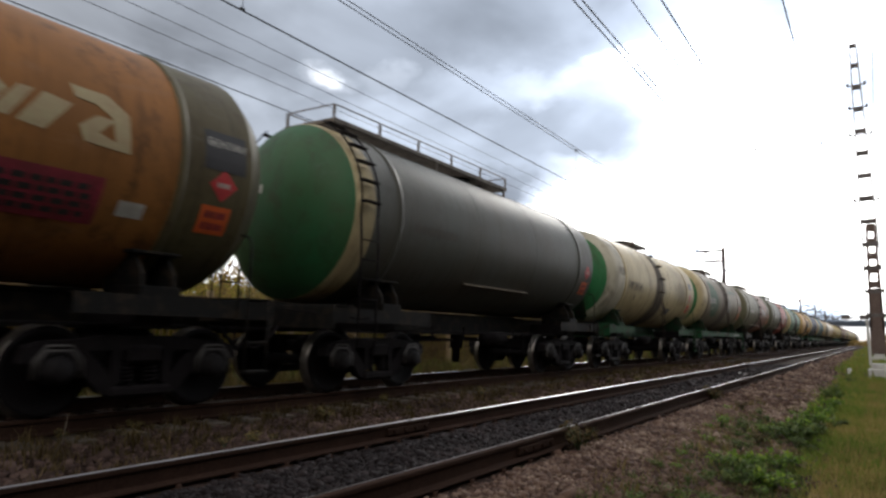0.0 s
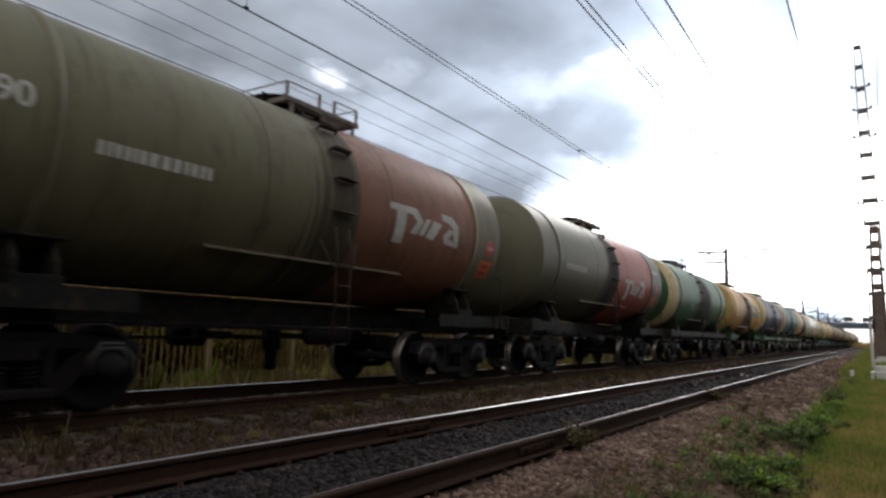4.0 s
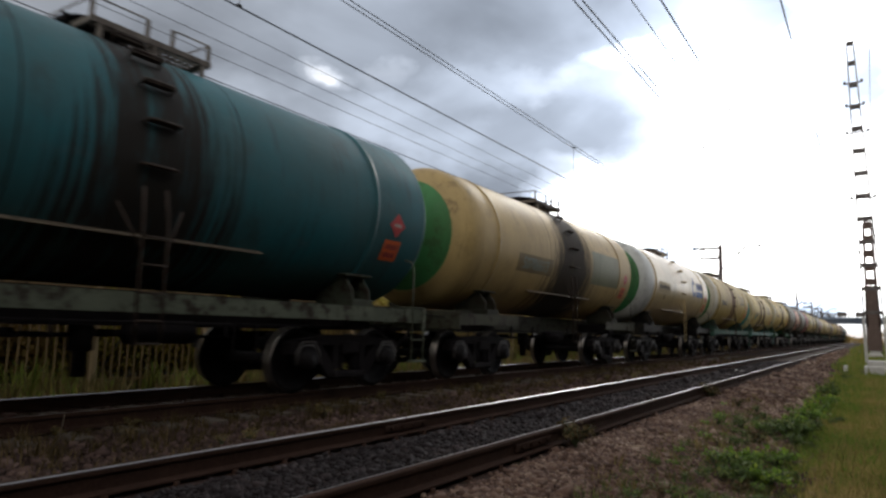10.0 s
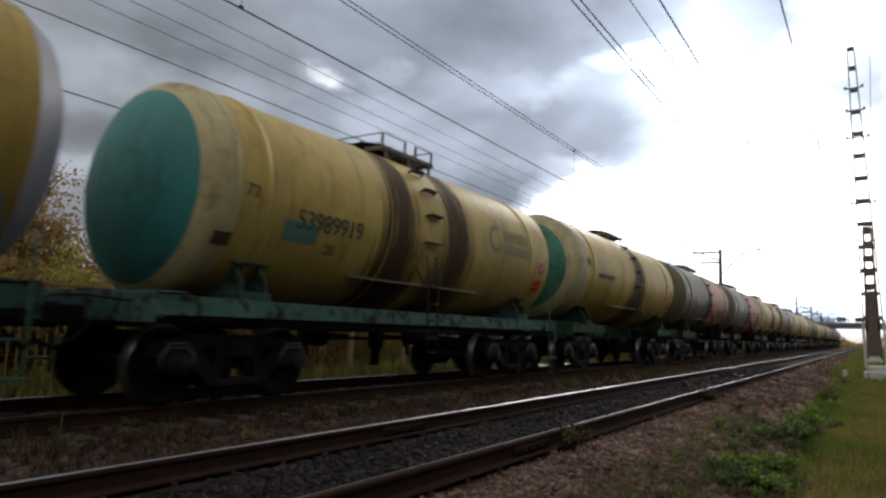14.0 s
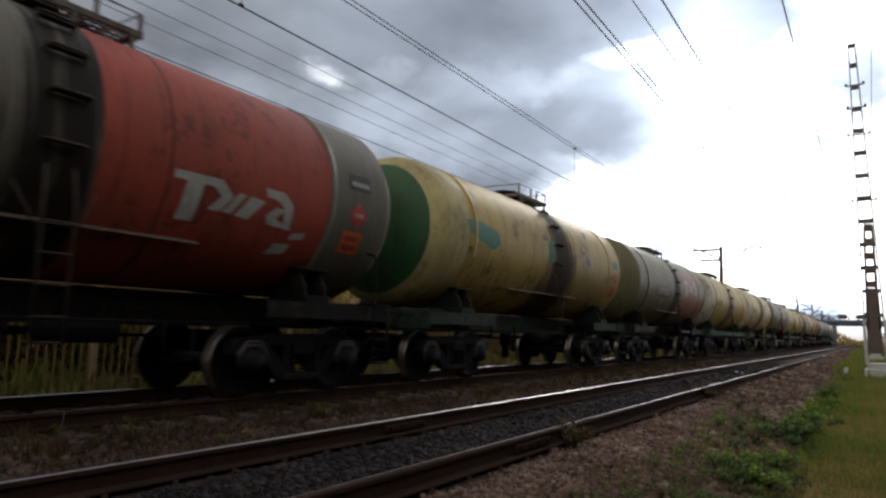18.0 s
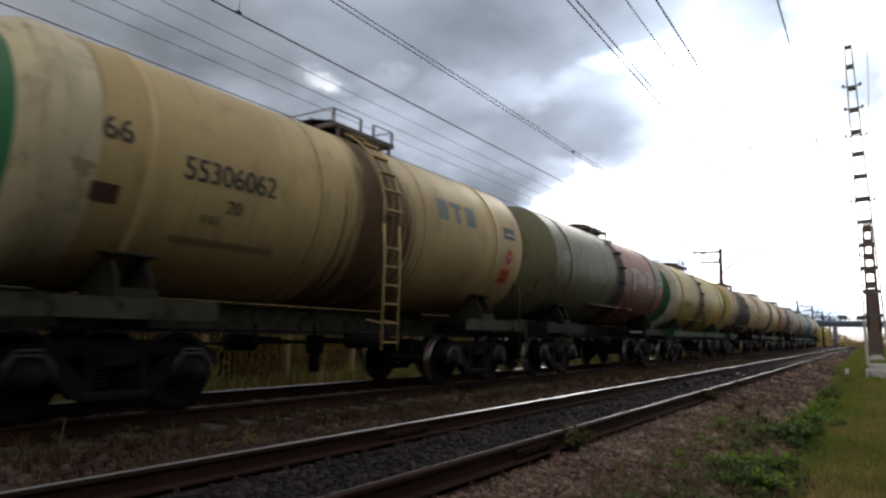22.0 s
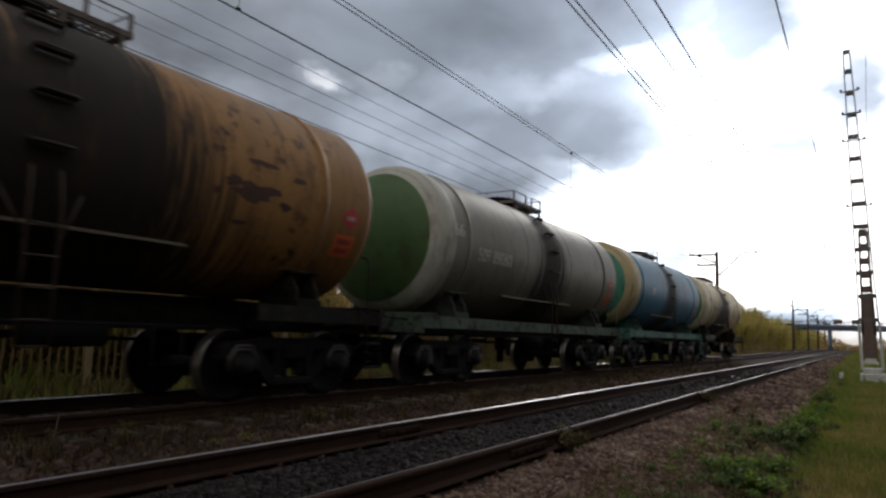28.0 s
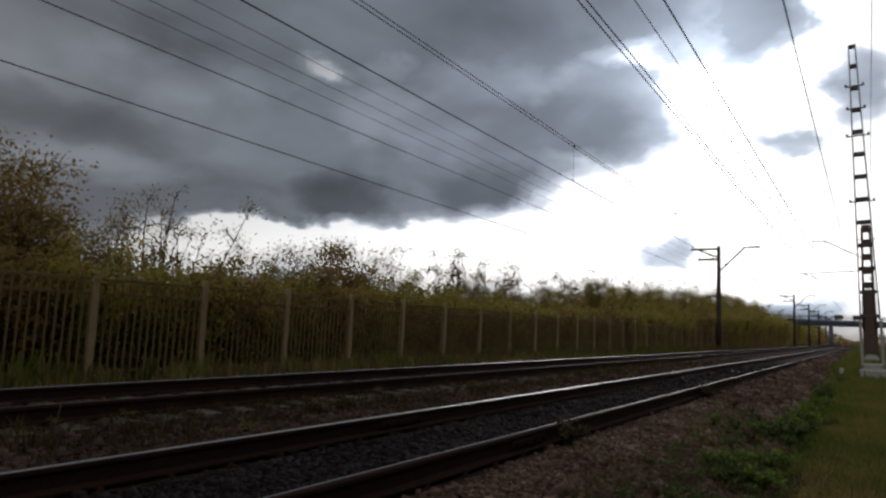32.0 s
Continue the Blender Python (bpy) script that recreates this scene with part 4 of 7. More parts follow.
# per wagon: body, front disc, front band, red rear panel, oil run half-width, frame colour, words for the label
WAGONS = [
    ((0.1, 0.088, 0.045), None, None, (0.34, 0.14, 0.035), 0.0, BLACK, "rusty orange tank wagon with white emblem, dark frame"),
    ((0.064, 0.069, 0.06), DGREEN, CREAM, None, 0.0, BLACK, "dark grey tank wagon with green end and cream band"),
    ((0.5, 0.4, 0.21), GREEN, WHITE, None, 0.16, DGREEN, "cream tank wagon with green end and brown oil runs"),
    ((0.18, 0.145, 0.09), GREEN, CREAM, None, 0.2, DGREEN, "grey-brown tank wagon with green end and green oval"),
    ((0.135, 0.128, 0.075), None, None, (0.22, 0.085, 0.05), 0.2, BLACK, "olive tank wagon with faded red panel and emblem"),
    ((0.1, 0.097, 0.064), None, None, (0.32, 0.055, 0.036), 0.3, BLACK, "dark olive tank wagon with red panel and white emblem"),
    ((0.017, 0.11, 0.041), (0.012, 0.075, 0.032), CREAM, None, 0.8, BLACK, "green tank wagon with cream band and black oil run"),
    ((0.52, 0.28, 0.05), PALE, (0.46, 0.30, 0.1), None, 0.8, DGREEN, "orange-yellow tank wagon with pale green end and oil run"),
    ((0.022, 0.034, 0.075), GREEN, CREAM, None, 0.5, (0.12, 0.22, 0.14), "dark blue tank wagon with cream band and green end"),
    ((0.012, 0.108, 0.13), (0.06, 0.22, 0.05), CREAM, None, 0.48, (0.16, 0.18, 0.13), "teal tank wagon with cream band and green end"),
    (TAN, (0.05, 0.22, 0.07), TAN, None, 0.8, (0.1, 0.1, 0.07), "tan tank wagon with green end and black oil run"),
    ((0.47, 0.35, 0.17), GREEN, (0.6, 0.62, 0.6), None, 0.0, BLACK, "clean cream tank wagon with blue emblem and side rail"),
    ((0.44, 0.31, 0.07), GREEN, WHITE, None, 0.3, (0.06, 0.15, 0.11), "dull yellow tank wagon with green end and white band"),
    ((0.49, 0.36, 0.09), (0.035, 0.2, 0.19), (0.5, 0.42, 0.22), None, 0.16, (0.12, 0.26, 0.22), "yellow tank wagon with teal end and brown bands"),
    ((0.48, 0.34, 0.06), (0.035, 0.22, 0.15), (0.5, 0.44, 0.26), None, 0.3, DGREEN, "yellow tank wagon with teal-green end"),
    ((0.12, 0.105, 0.062), None, None, None, 0.2, BLACK, "dark olive tank wagon with faded red panel and emblem"),
    ((0.15, 0.14, 0.11), None, None, (0.36, 0.065, 0.042), 0.2, BLACK, "grey tank wagon with red rear panel and white emblem"),
    ((0.46, 0.33, 0.09), DGREEN, (0.48, 0.4, 0.18), None, 0.42, (0.05, 0.08, 0.06), "stained yellow tank wagon with green end and oil run"),
    ((0.15, 0.135, 0.072), None, None, None, 0.1, BLACK, "dark olive tank wagon with faded red panel and emblem"),
    ((0.46, 0.33, 0.07), GREEN, WHITE, None, 0.28, DGREEN, "yellow tank wagon with green end and white band"),
    ((0.52, 0.39, 0.18), (0.03, 0.22, 0.1), (0.6, 0.52, 0.34), None, 0.4, (0.1, 0.1, 0.07), "cream tank wagon with green end and brown ladder"),
    ((0.135, 0.138, 0.078), None, None, (0.30, 0.10, 0.055), 0.2, BLACK, "olive-grey tank wagon with faded red panel and emblem"),
    ((0.46, 0.35, 0.05), DGREEN, WHITE, None, 0.2, DGREEN, "olive-yellow tank wagon with green end and white band"),
    ((0.5, 0.35, 0.15), (0.18, 0.27, 0.08), TAN, None, 2.2, BLACK, "tan tank wagon largely blackened by oil"),
    ((0.5, 0.37, 0.18), GREEN, (0.5, 0.42, 0.25), None, 0.4, BLACK, "beige tank wagon with green end"),
    ((0.3, 0.15, 0.045), (0.2, 0.16, 0.065), (0.32, 0.21, 0.1), None, 1.1, BLACK, "rusty orange tank wagon with black oil runs"),
    ((0.165, 0.155, 0.125), (0.055, 0.115, 0.04), (0.46, 0.46, 0.4), None, 0.42, (0.12, 0.17, 0.13), "pale grey tank wagon with green end and white band"),
    ((0.015, 0.15, 0.27), (0.06, 0.23, 0.16), (0.46, 0.37, 0.2), None, 0.42, (0.1, 0.26, 0.22), "bright blue tank wagon with cream band and teal end"),
    ((0.54, 0.43, 0.23), (0.03, 0.2, 0.05), (0.56, 0.5, 0.36), None, 1.4, BLACK, "cream tank wagon with green end and black oil runs"),
]


# wagons whose side beams run from end to end; the rest have them over the bogies alone
LONG_BEAMS = {3, 6, 8, 9, 12, 13, 19, 22, 24, 26, 27}


# wagons on which the oil has run down in thin streaks alone
THIN_RUNS = {2, 3, 4, 5, 8, 9, 12, 14, 15, 16, 18, 19, 20, 21, 22, 24}
# radius of the painted disc on the front end, and how far its band runs along the barrel
BAND_SIZES = {1: (1.46, 0.3), 6: (1.27, 0.4), 7: (1.2, 0.5), 9: (1.15, 0.6), 10: (1.15, 0.4), 12: (1.27, 0.42), 13: (1.3, 0.18), 14: (1.2, 0.6), 19: (1.2, 0.72),
              20: (1.27, 0.4), 22: (1.27, 0.38), 26: (1.27, 0.28), 27: (1.24, 0.62)}


# how much the barrel stops short at the front, and runs on at the rear
SHORT_FRONT = {2: 0.15, 6: 0.22, 7: 0.36, 13: 0.36, 22: 0.15, 23: 0.2, 26: 0.2}
LONG_REAR = {2: 0.35, 3: 0.1, 5: 0.25, 6: 0.12, 8: 0.1, 9: 0.35, 10: 0.15, 11: 0.1, 12: 0.3, 16: 0.3, 18: 0.15, 19: 0.4, 20: 0.2, 22: -0.15, 26: 0.12, 27: 0.2, 28: 0.25}


# how much of the paint has flaked off in rust
FLAKING = {0: 0.4, 2: 0.5, 10: 0.4, 12: 0.35, 13: 0.3, 15: 0.5, 17: 0.95, 21: 0.95, 22: 0.2, 23: 0.35, 25: 0.95, 26: 0.35, 27: 0.4, 28: 0.5}


def build_wagon(i):
    body, disc, band, panel, spill, fr, words = WAGONS[i]
    w = empty("tank_wagon", pose(FAR_X, wagon_y(i, 0), 0), label=words, category="tank wagon", group="wagons of the tank train")
    grime = 0.95 if i in (0, 6, 25) else 0.5 + 0.35 * ((i * 7) % 5) / 4
    brown = {2: (0.026, 0.016, 0.009), 3: (0.07, 0.05, 0.035), 4: (0.05, 0.04, 0.028), 20: (0.09, 0.055, 0.03), 25: (0.017, 0.014, 0.0125), 17: (0.02, 0.013, 0.009), 12: (0.1, 0.055, 0.024), 13: (0.05, 0.028, 0.012), 14: (0.05, 0.03, 0.012), 19: (0.09, 0.05, 0.03), 22: (0.07, 0.042, 0.022), 8: (0.024, 0.018, 0.016), 11: (0.2, 0.13, 0.06)}.get(i, (0.015, 0.0105, 0.008))
    pb = paint(body, grime, spill, {2: 0.0, 6: 0.45, 22: -0.35, 27: 0.05, 10: 0.28, 17: 0.45, 23: -0.5, 25: 0.45, 28: -0.3, 13: -0.12, 7: 0.35, 14: 0.5}.get(i, 0.15), brown, i in THIN_RUNS, 0.88 if i == 13 else 0.0, i == 11, FLAKING.get(i, 0.0), {28: 1.05, 23: 0.55}.get(i, 0.45))
    plain = paint(body, grime, rust=FLAKING.get(i, 0.0))
    fp = frame_paint(fr)
    ahead, astern = SHORT_FRONT.get(i, 0.0), LONG_REAR.get(i, 0.0)
    y0, y1 = -Y_CYL + ahead, Y_CYL + astern
    front, rear = pose(0, ahead, 0), pose(0, astern, 0)
    if band:
        rim, wide = BAND_SIZES.get(i, (1.27, 0.72))
        part("end_band", shared("front_band_%g_%g" % (rim, wide), lambda: knuckle(-1, rim, wide)), paint(band, min(1.0, grime * 1.35), rust=0.45), w, "contrasting painted band", m=front)
        part("tank_end", shared("front_disc_%g" % rim, lambda: head_disc(-1, rim)), paint(disc, min(1.0, grime * 1.25), rust=0.35), w, "painted dished end with rust and dirt", m=front)
        y0 += wide
    else:
        part("tank_end", shared("front_whole", lambda: head_disc(-1, R_TANK)), plain, w, m=front)
    # on wagons 5 and 12 the rear end's skylight is put into its colour
    part("tank_end", shared("rear_whole", lambda: head_disc(1, R_TANK)), {22: paint(WHITE, grime), 21: paint((0.26, 0.26, 0.25), grime), 5: paint((0.3, 0.3, 0.3), 0.4), 12: paint((0.3, 0.3, 0.34), 0.4)}.get(i, plain), w, m=rear)
    if panel:
        pe = 3.95
        part("tank_barrel", shared("barrel_%g_%g" % (y0, 0.5), lambda: shell(y0, 0.5)), pb, w)
        part("painted_panel", shared("panel_red", lambda: shell(0.5, pe)), paint(panel, min(1.0, grime * 1.3), rust=0.5), w, "faded red painted section")
        part("tank_barrel", shared("barrel_%g_%g" % (pe, y1), lambda: shell(pe, y1)), plain, w)
    else:
        part("tank_barrel", shared("barrel_%g_%g" % (y0, y1), lambda: shell(y0, y1)), pb, w)
    for y in (-3.95, 3.95):
        part("strap", shared("strap", strap_kit), plain, w, m=pose(0, y, 0))
    for y in (-1.3, 1.3):
        part("weld_seam", shared("weld", weld_kit), pb, w, m=pose(0, y, 0))
    for y in (-3.9, 3.9):
        for s in (-1, 1):
            part("saddle", shared("saddle_a" if s < 0 else "saddle_b", lambda: saddle_kit(s)), frame_paint(tuple(c * 0.55 for c in fr)), w, m=pose(0, y, 0))
    shift = {6: -0.6, 13: -0.25, 20: 0.12, 22: -0.45}.get(i, 0.0)
    py0, py1 = (-4.7, 1.4) if i == 1 else (-0.28, 1.32)
    tag = "long" if i == 1 else "short"
    walkway = part("walkway", shared("walkway_" + tag, lambda: platform_frame_kit(py0, py1)), WALK_STEEL, w, "steel walkway on brackets", m=pose(0, shift, 0))
    part("grating", shared("grating_" + tag, lambda: platform_kit(py0, py1)), WALK_STEEL, walkway)
    for x in (-0.56, 0.56):
        for j, (ya, yb) in enumerate(rail_spans(py0, py1, i != 1)):
            part("handrail", shared("handrail_%s_%d_%d" % (tag, x > 0, j), lambda: rail_bar_kit(x, ya, yb)), WALK_STEEL, walkway)
            n = max(1, round((yb - ya) / 1.3))
            for q in range(n + 1):
                part("post", shared("rail_post", rail_post_kit), WALK_STEEL, walkway, m=pose(x, ya + (yb - ya) * q / n, RAIL_Z))
    for y in (py0, py1):
        part("end_rail", shared("end_rail_%s_%d" % (tag, y > 0), lambda: end_rail_kit(y)), WALK_STEEL, walkway)
    part("hatch", shared("hatch", hatch_kit), STEEL_DARK, w, m=pose(0, shift, 0))
    for s in (-1, 1):
        lm = pose(0, -4.86 if i == 1 else 0.12 + shift, 0)
        if i in (1, 20, 24, 3):
            part("ladder", shared("ladder_%d" % s, lambda: ladder_kit(s)), STEEL_DARK if i == 1 else LADDER_STEEL if i == 3 else plain, w, m=lm)
            continue
        ladder = part("ladder", shared("lower_ladder_%d" % s, lambda: lower_ladder_kit(s)), plain if i == 11 else LADDER_STEEL, w, "rusty hanging ladder and step irons", m=lm)
        for a in (64, 46, 28, 10, -8):
            part("rung", shared("rung_%d_%d" % (s, a), lambda: rung_kit(s, a)), plain if i == 11 else LADDER_STEEL, ladder)
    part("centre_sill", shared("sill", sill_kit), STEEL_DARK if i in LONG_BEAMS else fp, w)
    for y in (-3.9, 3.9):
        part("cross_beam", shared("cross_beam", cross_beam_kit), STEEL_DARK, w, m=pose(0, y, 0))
    for s in (-1, 1):
        if i in LONG_BEAMS:
            part("side_beam", shared("side_beam_a" if s < 0 else "side_beam_b", lambda: side_beam_kit(s, -5.3, 5.3)), fp, w)
        else:
            for q in (-1, 1):
                part("end_sill", shared("end_sill_%d_%d" % (s, q), lambda: side_beam_kit(s, min(q * 2.9, q * 5.3), max(q * 2.9, q * 5.3))), fp, w)
        part("end_beam", shared("end_beam_a" if s < 0 else "end_beam_b", lambda: end_beam_kit(s)), fp, w)
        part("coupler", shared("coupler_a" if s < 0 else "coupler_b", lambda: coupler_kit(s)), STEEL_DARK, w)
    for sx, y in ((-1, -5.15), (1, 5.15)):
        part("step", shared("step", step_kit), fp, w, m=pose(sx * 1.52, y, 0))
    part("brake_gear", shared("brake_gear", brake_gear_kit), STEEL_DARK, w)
    for y in (-3.9, 3.9):
        bogie_on(w, y)
    return w


TRAIN = [build_wagon(i) for i in range(len(WAGONS))]

# ---- fence ----
FENCE_X, FENCE_STEP, FENCE_Y0 = -12.0, 2.39, 6.6


def build_fence():
    f = empty("fence", pose(FENCE_X, 0, 0), label="tall brown picket fence with pale posts along the railway", category="fence")
    post = Kit().box((0, 0, 0.65), (0.13, 0.13, 2.1), 0.015).mesh("post")
    slat = Kit().box((0, 0, 0.6), (0.022, 0.032, 1.8), 0.004).mesh("slat")
    rail = Kit().box((0, 0, 0), (0.04, FENCE_STEP - 0.13, 0.05), 0.005).mesh("crossbar")
    rest = Kit()
    for i in range(-3, 46):
        y = FENCE_Y0 + i * FENCE_STEP
        part("post", post, FENCE_POST, f, m=pose(0, y, 0, random.uniform(-0.8, 0.8), 0, 0))
        for z in (-0.15, 1.28, 1.55):
            part("crossbar", rail, FENCE_PAINT, f, m=pose(-0.02, y + FENCE_STEP / 2, z))
        for j in range(15):
            yy = y + 0.13 + (FENCE_STEP - 0.13) * (j + 0.5) / 15
            if -2 <= i < 17:
                part("slat", slat, FENCE_PAINT, f, m=pose(0.015, yy, random.uniform(-0.01, 0.01)))
            else:
                rest.box((0.015, yy, 0.6), (0.022, 0.032, 1.8), 0.004)
    part("slats", rest, FENCE_PAINT, f, kind="stuff")


build_fence()


# ---- lettering, plates and fittings on the wagons ----
INK_DARK = material("faded_black_lettering", (0.035, 0.03, 0.026), 0.7, 0, (0.09, 0.075, 0.055), 9, 0.8, 60, 0)
INK_WHITE = material("chalky_white_lettering", (0.55, 0.53, 0.48), 0.7, 0, (0.3, 0.28, 0.25), 7, 0.8, 60, 0)
INK_BEIGE = material("faded_beige_paint", (0.42, 0.36, 0.2), 0.7, 0, (0.36, 0.24, 0.14), 7, 0.8, 60, 0)
INK_NAVY = material("dark_teal_lettering", (0.02, 0.06, 0.08), 0.6, 0, (0.04, 0.07, 0.08), 5, 0.8, 60, 0)
INK_BLUE = material("faded_blue_lettering", (0.03, 0.08, 0.26), 0.6, 0, (0.05, 0.1, 0.22), 5, 0.8, 60, 0)
INK_SOFT = material("faded_grey_blue_paint", (0.16, 0.22, 0.22), 0.7, 0, (0.22, 0.24, 0.18), 4, 0.8, 60, 0)
SIGN_RED = material("hazard_red", (0.55, 0.03, 0.035), 0.55, 0, (0.35, 0.03, 0.03), 6, 0.7, 60, 0)
SIGN_ORANGE = material("hazard_orange", (0.75, 0.13, 0.02), 0.55, 0, (0.5, 0.09, 0.02), 6, 0.7, 60, 0)
PATCH_GREEN = material("old_green_paint_patch", (0.03, 0.13, 0.07), 0.6, 0, (0.06, 0.13, 0.07), 3, 0.8, 40, 0)
INK_FAINT = material("worn_olive_lettering", (0.2, 0.165, 0.085), 0.7, 0, (0.3, 0.23, 0.1), 6, 0.8, 60, 0)
PATCH_DUSTY = material("dusty_green_paint", (0.05, 0.13, 0.075), 0.7, 0, (0.11, 0.12, 0.075), 3, 0.8, 40, 0)
PATCH_TEAL = material("old_teal_paint_patch", (0.06, 0.22, 0.18), 0.6, 0, (0.12, 0.2, 0.12), 3, 0.8, 40, 0)
RUST_STAIN = material("dark_rust_stain", (0.05, 0.02, 0.014), 0.8, 0, (0.1, 0.05, 0.03), 5, 0.9, 40, 0)
PATCH_BLUE = material("faded_blue_paint_patch", (0.03, 0.1, 0.2), 0.6, 0, (0.05, 0.09, 0.12), 3, 0.8, 40, 0)
PATCH_PALE = material("pale_grey_patch", (0.3, 0.31, 0.3), 0.7, 0, (0.24, 0.24, 0.22), 3, 0.8, 40, 0)
PLATE_BLACK = material("black_notice_panel", (0.018, 0.017, 0.018), 0.5, 0, (0.035, 0.03, 0.03), 4, 0.7, 40, 0)
PLATE_RED = material("dull_red_notice_panel", (0.27, 0.02, 0.045), 0.6, 0, (0.12, 0.02, 0.02), 4, 0.7, 40, 0)
LEDGE = material("pale_worn_ledge", (0.2, 0.16, 0.11), 0.5, 0.3, (0.1, 0.08, 0.06), 5, 0.7, 50, 0.1)


def onto_barrel(bm, lift):
    """Bends flat shapes (u along, v up) round the side of the barrel."""
    vs = [v.co.y for v in bm.verts]
    cut = math.ceil(min(vs) / 0.09) * 0.09
    while cut < max(vs):
        bmesh.ops.bisect_plane(bm, geom=bm.verts[:] + bm.edges[:] + bm.faces[:], plane_co=(0, cut, 0), plane_no=(0, 1, 0))
        cut += 0.09
    for v in bm.verts:
        u, a = v.co.x, v.co.y / R_TANK
        r = R_TANK + lift
        v.co = (r * math.cos(a), u, Z_TANK + r * math.sin(a))
    for f in bm.faces:
        f.normal_update()
        c = f.calc_center_median()
        if f.normal.dot(Vector((c.x, 0, c.z - Z_TANK))) < 0:
            f.normal_flip()
    me = bpy.data.meshes.new("marking")
    bm.to_mesh(me)
    bm.free()
    return me


def marking(name, w, polys, mat, lift=0.006, label=""):
    bm = bmesh.new()
    for poly in polys:
        bm.faces.new([bm.verts.new((u, v, 0)) for u, v in poly])
    bmesh.ops.remove_doubles(bm, verts=bm.verts[:], dist=0.0005)
    return part(name, onto_barrel(bm, lift), mat, w, label, kind="stuff" if name.endswith("_mark") else "")


def lettering(w, words, u, v, h, mat, lift=0.007, wide=1.0, slant=0.0):
    cu = bpy.data.curves.new("lettering", "FONT")
    cu.body = words
    cu.size = h * 1.38
    cu.align_x, cu.align_y = "CENTER", "CENTER"
    ob = bpy.data.objects.new("lettering", cu)
    scene.collection.objects.link(ob)
    me = bpy.data.meshes.new_from_object(ob)
    bpy.data.objects.remove(ob)
    bm = bmesh.new()
    bm.from_mesh(me)
    # broad strokes: the same letters once more, a little aside and a hair higher
    twin = bm.copy()
    for b, d in ((bm, -0.028), (twin, 0.028)):
        for p in b.verts:
            p.co = (p.co.x * wide + u + slant * p.co.y + d * h, p.co.y + v, 0)
    me = onto_barrel(bm, lift)
    bm = bmesh.new()
    bm.from_mesh(me)
    bm.from_mesh(onto_barrel(twin, lift + 0.0015))
    bm.to_mesh(me)
    bm.free()
    return part("lettering", me, mat, w)


def rect(u0, v0, u1, v1):
    return [(u0, v0), (u1, v0), (u1, v1), (u0, v1)]


def bars(u0, v0, u1, v1, rows, cols, seed):
    """Plain strokes in place of writing that cannot be read."""
    rnd = random.Random(seed)
    out = []
    rh = (v1 - v0) / rows
    for r in range(rows):
        u = u0
        while u < u1 - 0.01:
            d = (u1 - u0) / cols * rnd.uniform(0.5, 1.0)
            out.append(rect(u, v0 + r * rh + rh * 0.2, min(u1, u + d * 0.72), v0 + r * rh + rh * 0.82))
            u += d
    return out


def emblem(w, u, v, s, mat):
    """A plain slanted emblem: a hooked bar, a leaning bar and a bent loop."""
    def q(pts):
        return [(u - 0.12 + 1.2 * s * a, v + 0.78 * s * b) for a, b in pts]
    marking("emblem", w, [
        q([(-0.98, 0.38), (-0.3, 0.38), (-0.42, 0.22), (-0.98, 0.22)]),
        q([(-0.8, 0.22), (-0.56, 0.22), (-0.6, -0.54), (-0.84, -0.54)]),
        q([(-0.42, 0.22), (-0.3, 0.38), (-0.1, 0.1), (-0.26, -0.24), (-0.44, -0.24), (-0.28, 0.06)]),
        q([(-0.02, 0.2), (0.1, 0.2), (-0.08, -0.24), (-0.22, -0.24)]),
        q([(0.18, 0.2), (0.42, 0.14), (0.2, -0.3), (-0.02, -0.26)]),
        q([(0.4, 0.44), (0.74, 0.42), (0.62, 0.24), (0.44, 0.26)]),
        q([(0.74, 0.42), (0.94, 0.2), (0.97, -0.36), (0.82, -0.24), (0.78, 0.1), (0.62, 0.24)]),
        q([(0.97, -0.36), (0.54, -0.32), (0.48, -0.12), (0.66, -0.16), (0.82, -0.24)]),
        q([(0.48, -0.12), (0.66, -0.16), (0.8, 0.06), (0.64, 0.08)]),
    ], mat, label="faded white emblem")


def round_mark(w, u, v, s, mat_a, mat_b):
    """A plain disc with a flame-like notch, a row of blocks and a solid strip under them."""
    ring = []
    for i in range(14):
        a0, a1 = radians(60 + 20 * i), radians(60 + 20 * (i + 1))
        ring.append([(u + s * 0.42 * math.cos(a0), v + s * 0.42 * math.sin(a0)), (u + s * 0.42 * math.cos(a1), v + s * 0.42 * math.sin(a1)),
                     (u + s * 0.24 * math.cos(a1), v + s * 0.24 * math.sin(a1)), (u + s * 0.24 * math.cos(a0), v + s * 0.24 * math.sin(a0))])
    ring.append([(u + s * a, v + s * b) for a, b in ((0.08, 0.2), (0.24, 0.3), (0.2, 0.6), (0.1, 0.72), (0.04, 0.5))])
    marking("emblem", w, ring, mat_a, label="faded blue round emblem")
    for i in range(7):
        marking("emblem_block", w, [rect(u + s * (0.5 + 0.24 * i), v - s * 0.02, u + s * (0.68 + 0.24 * i), v + s * 0.34)], mat_a)
    marking("emblem", w, [rect(u + s * 0.5, v - s * 0.4, u + s * 2.2, v - s * 0.1)], mat_b)
    if mat_b != mat_a:
        for i in range(5):
            marking("emblem_block", w, [rect(u + s * (0.68 + 0.3 * i), v - s * 0.34, u + s * (0.78 + 0.3 * i), v - s * 0.16)], INK_FAINT, 0.01)


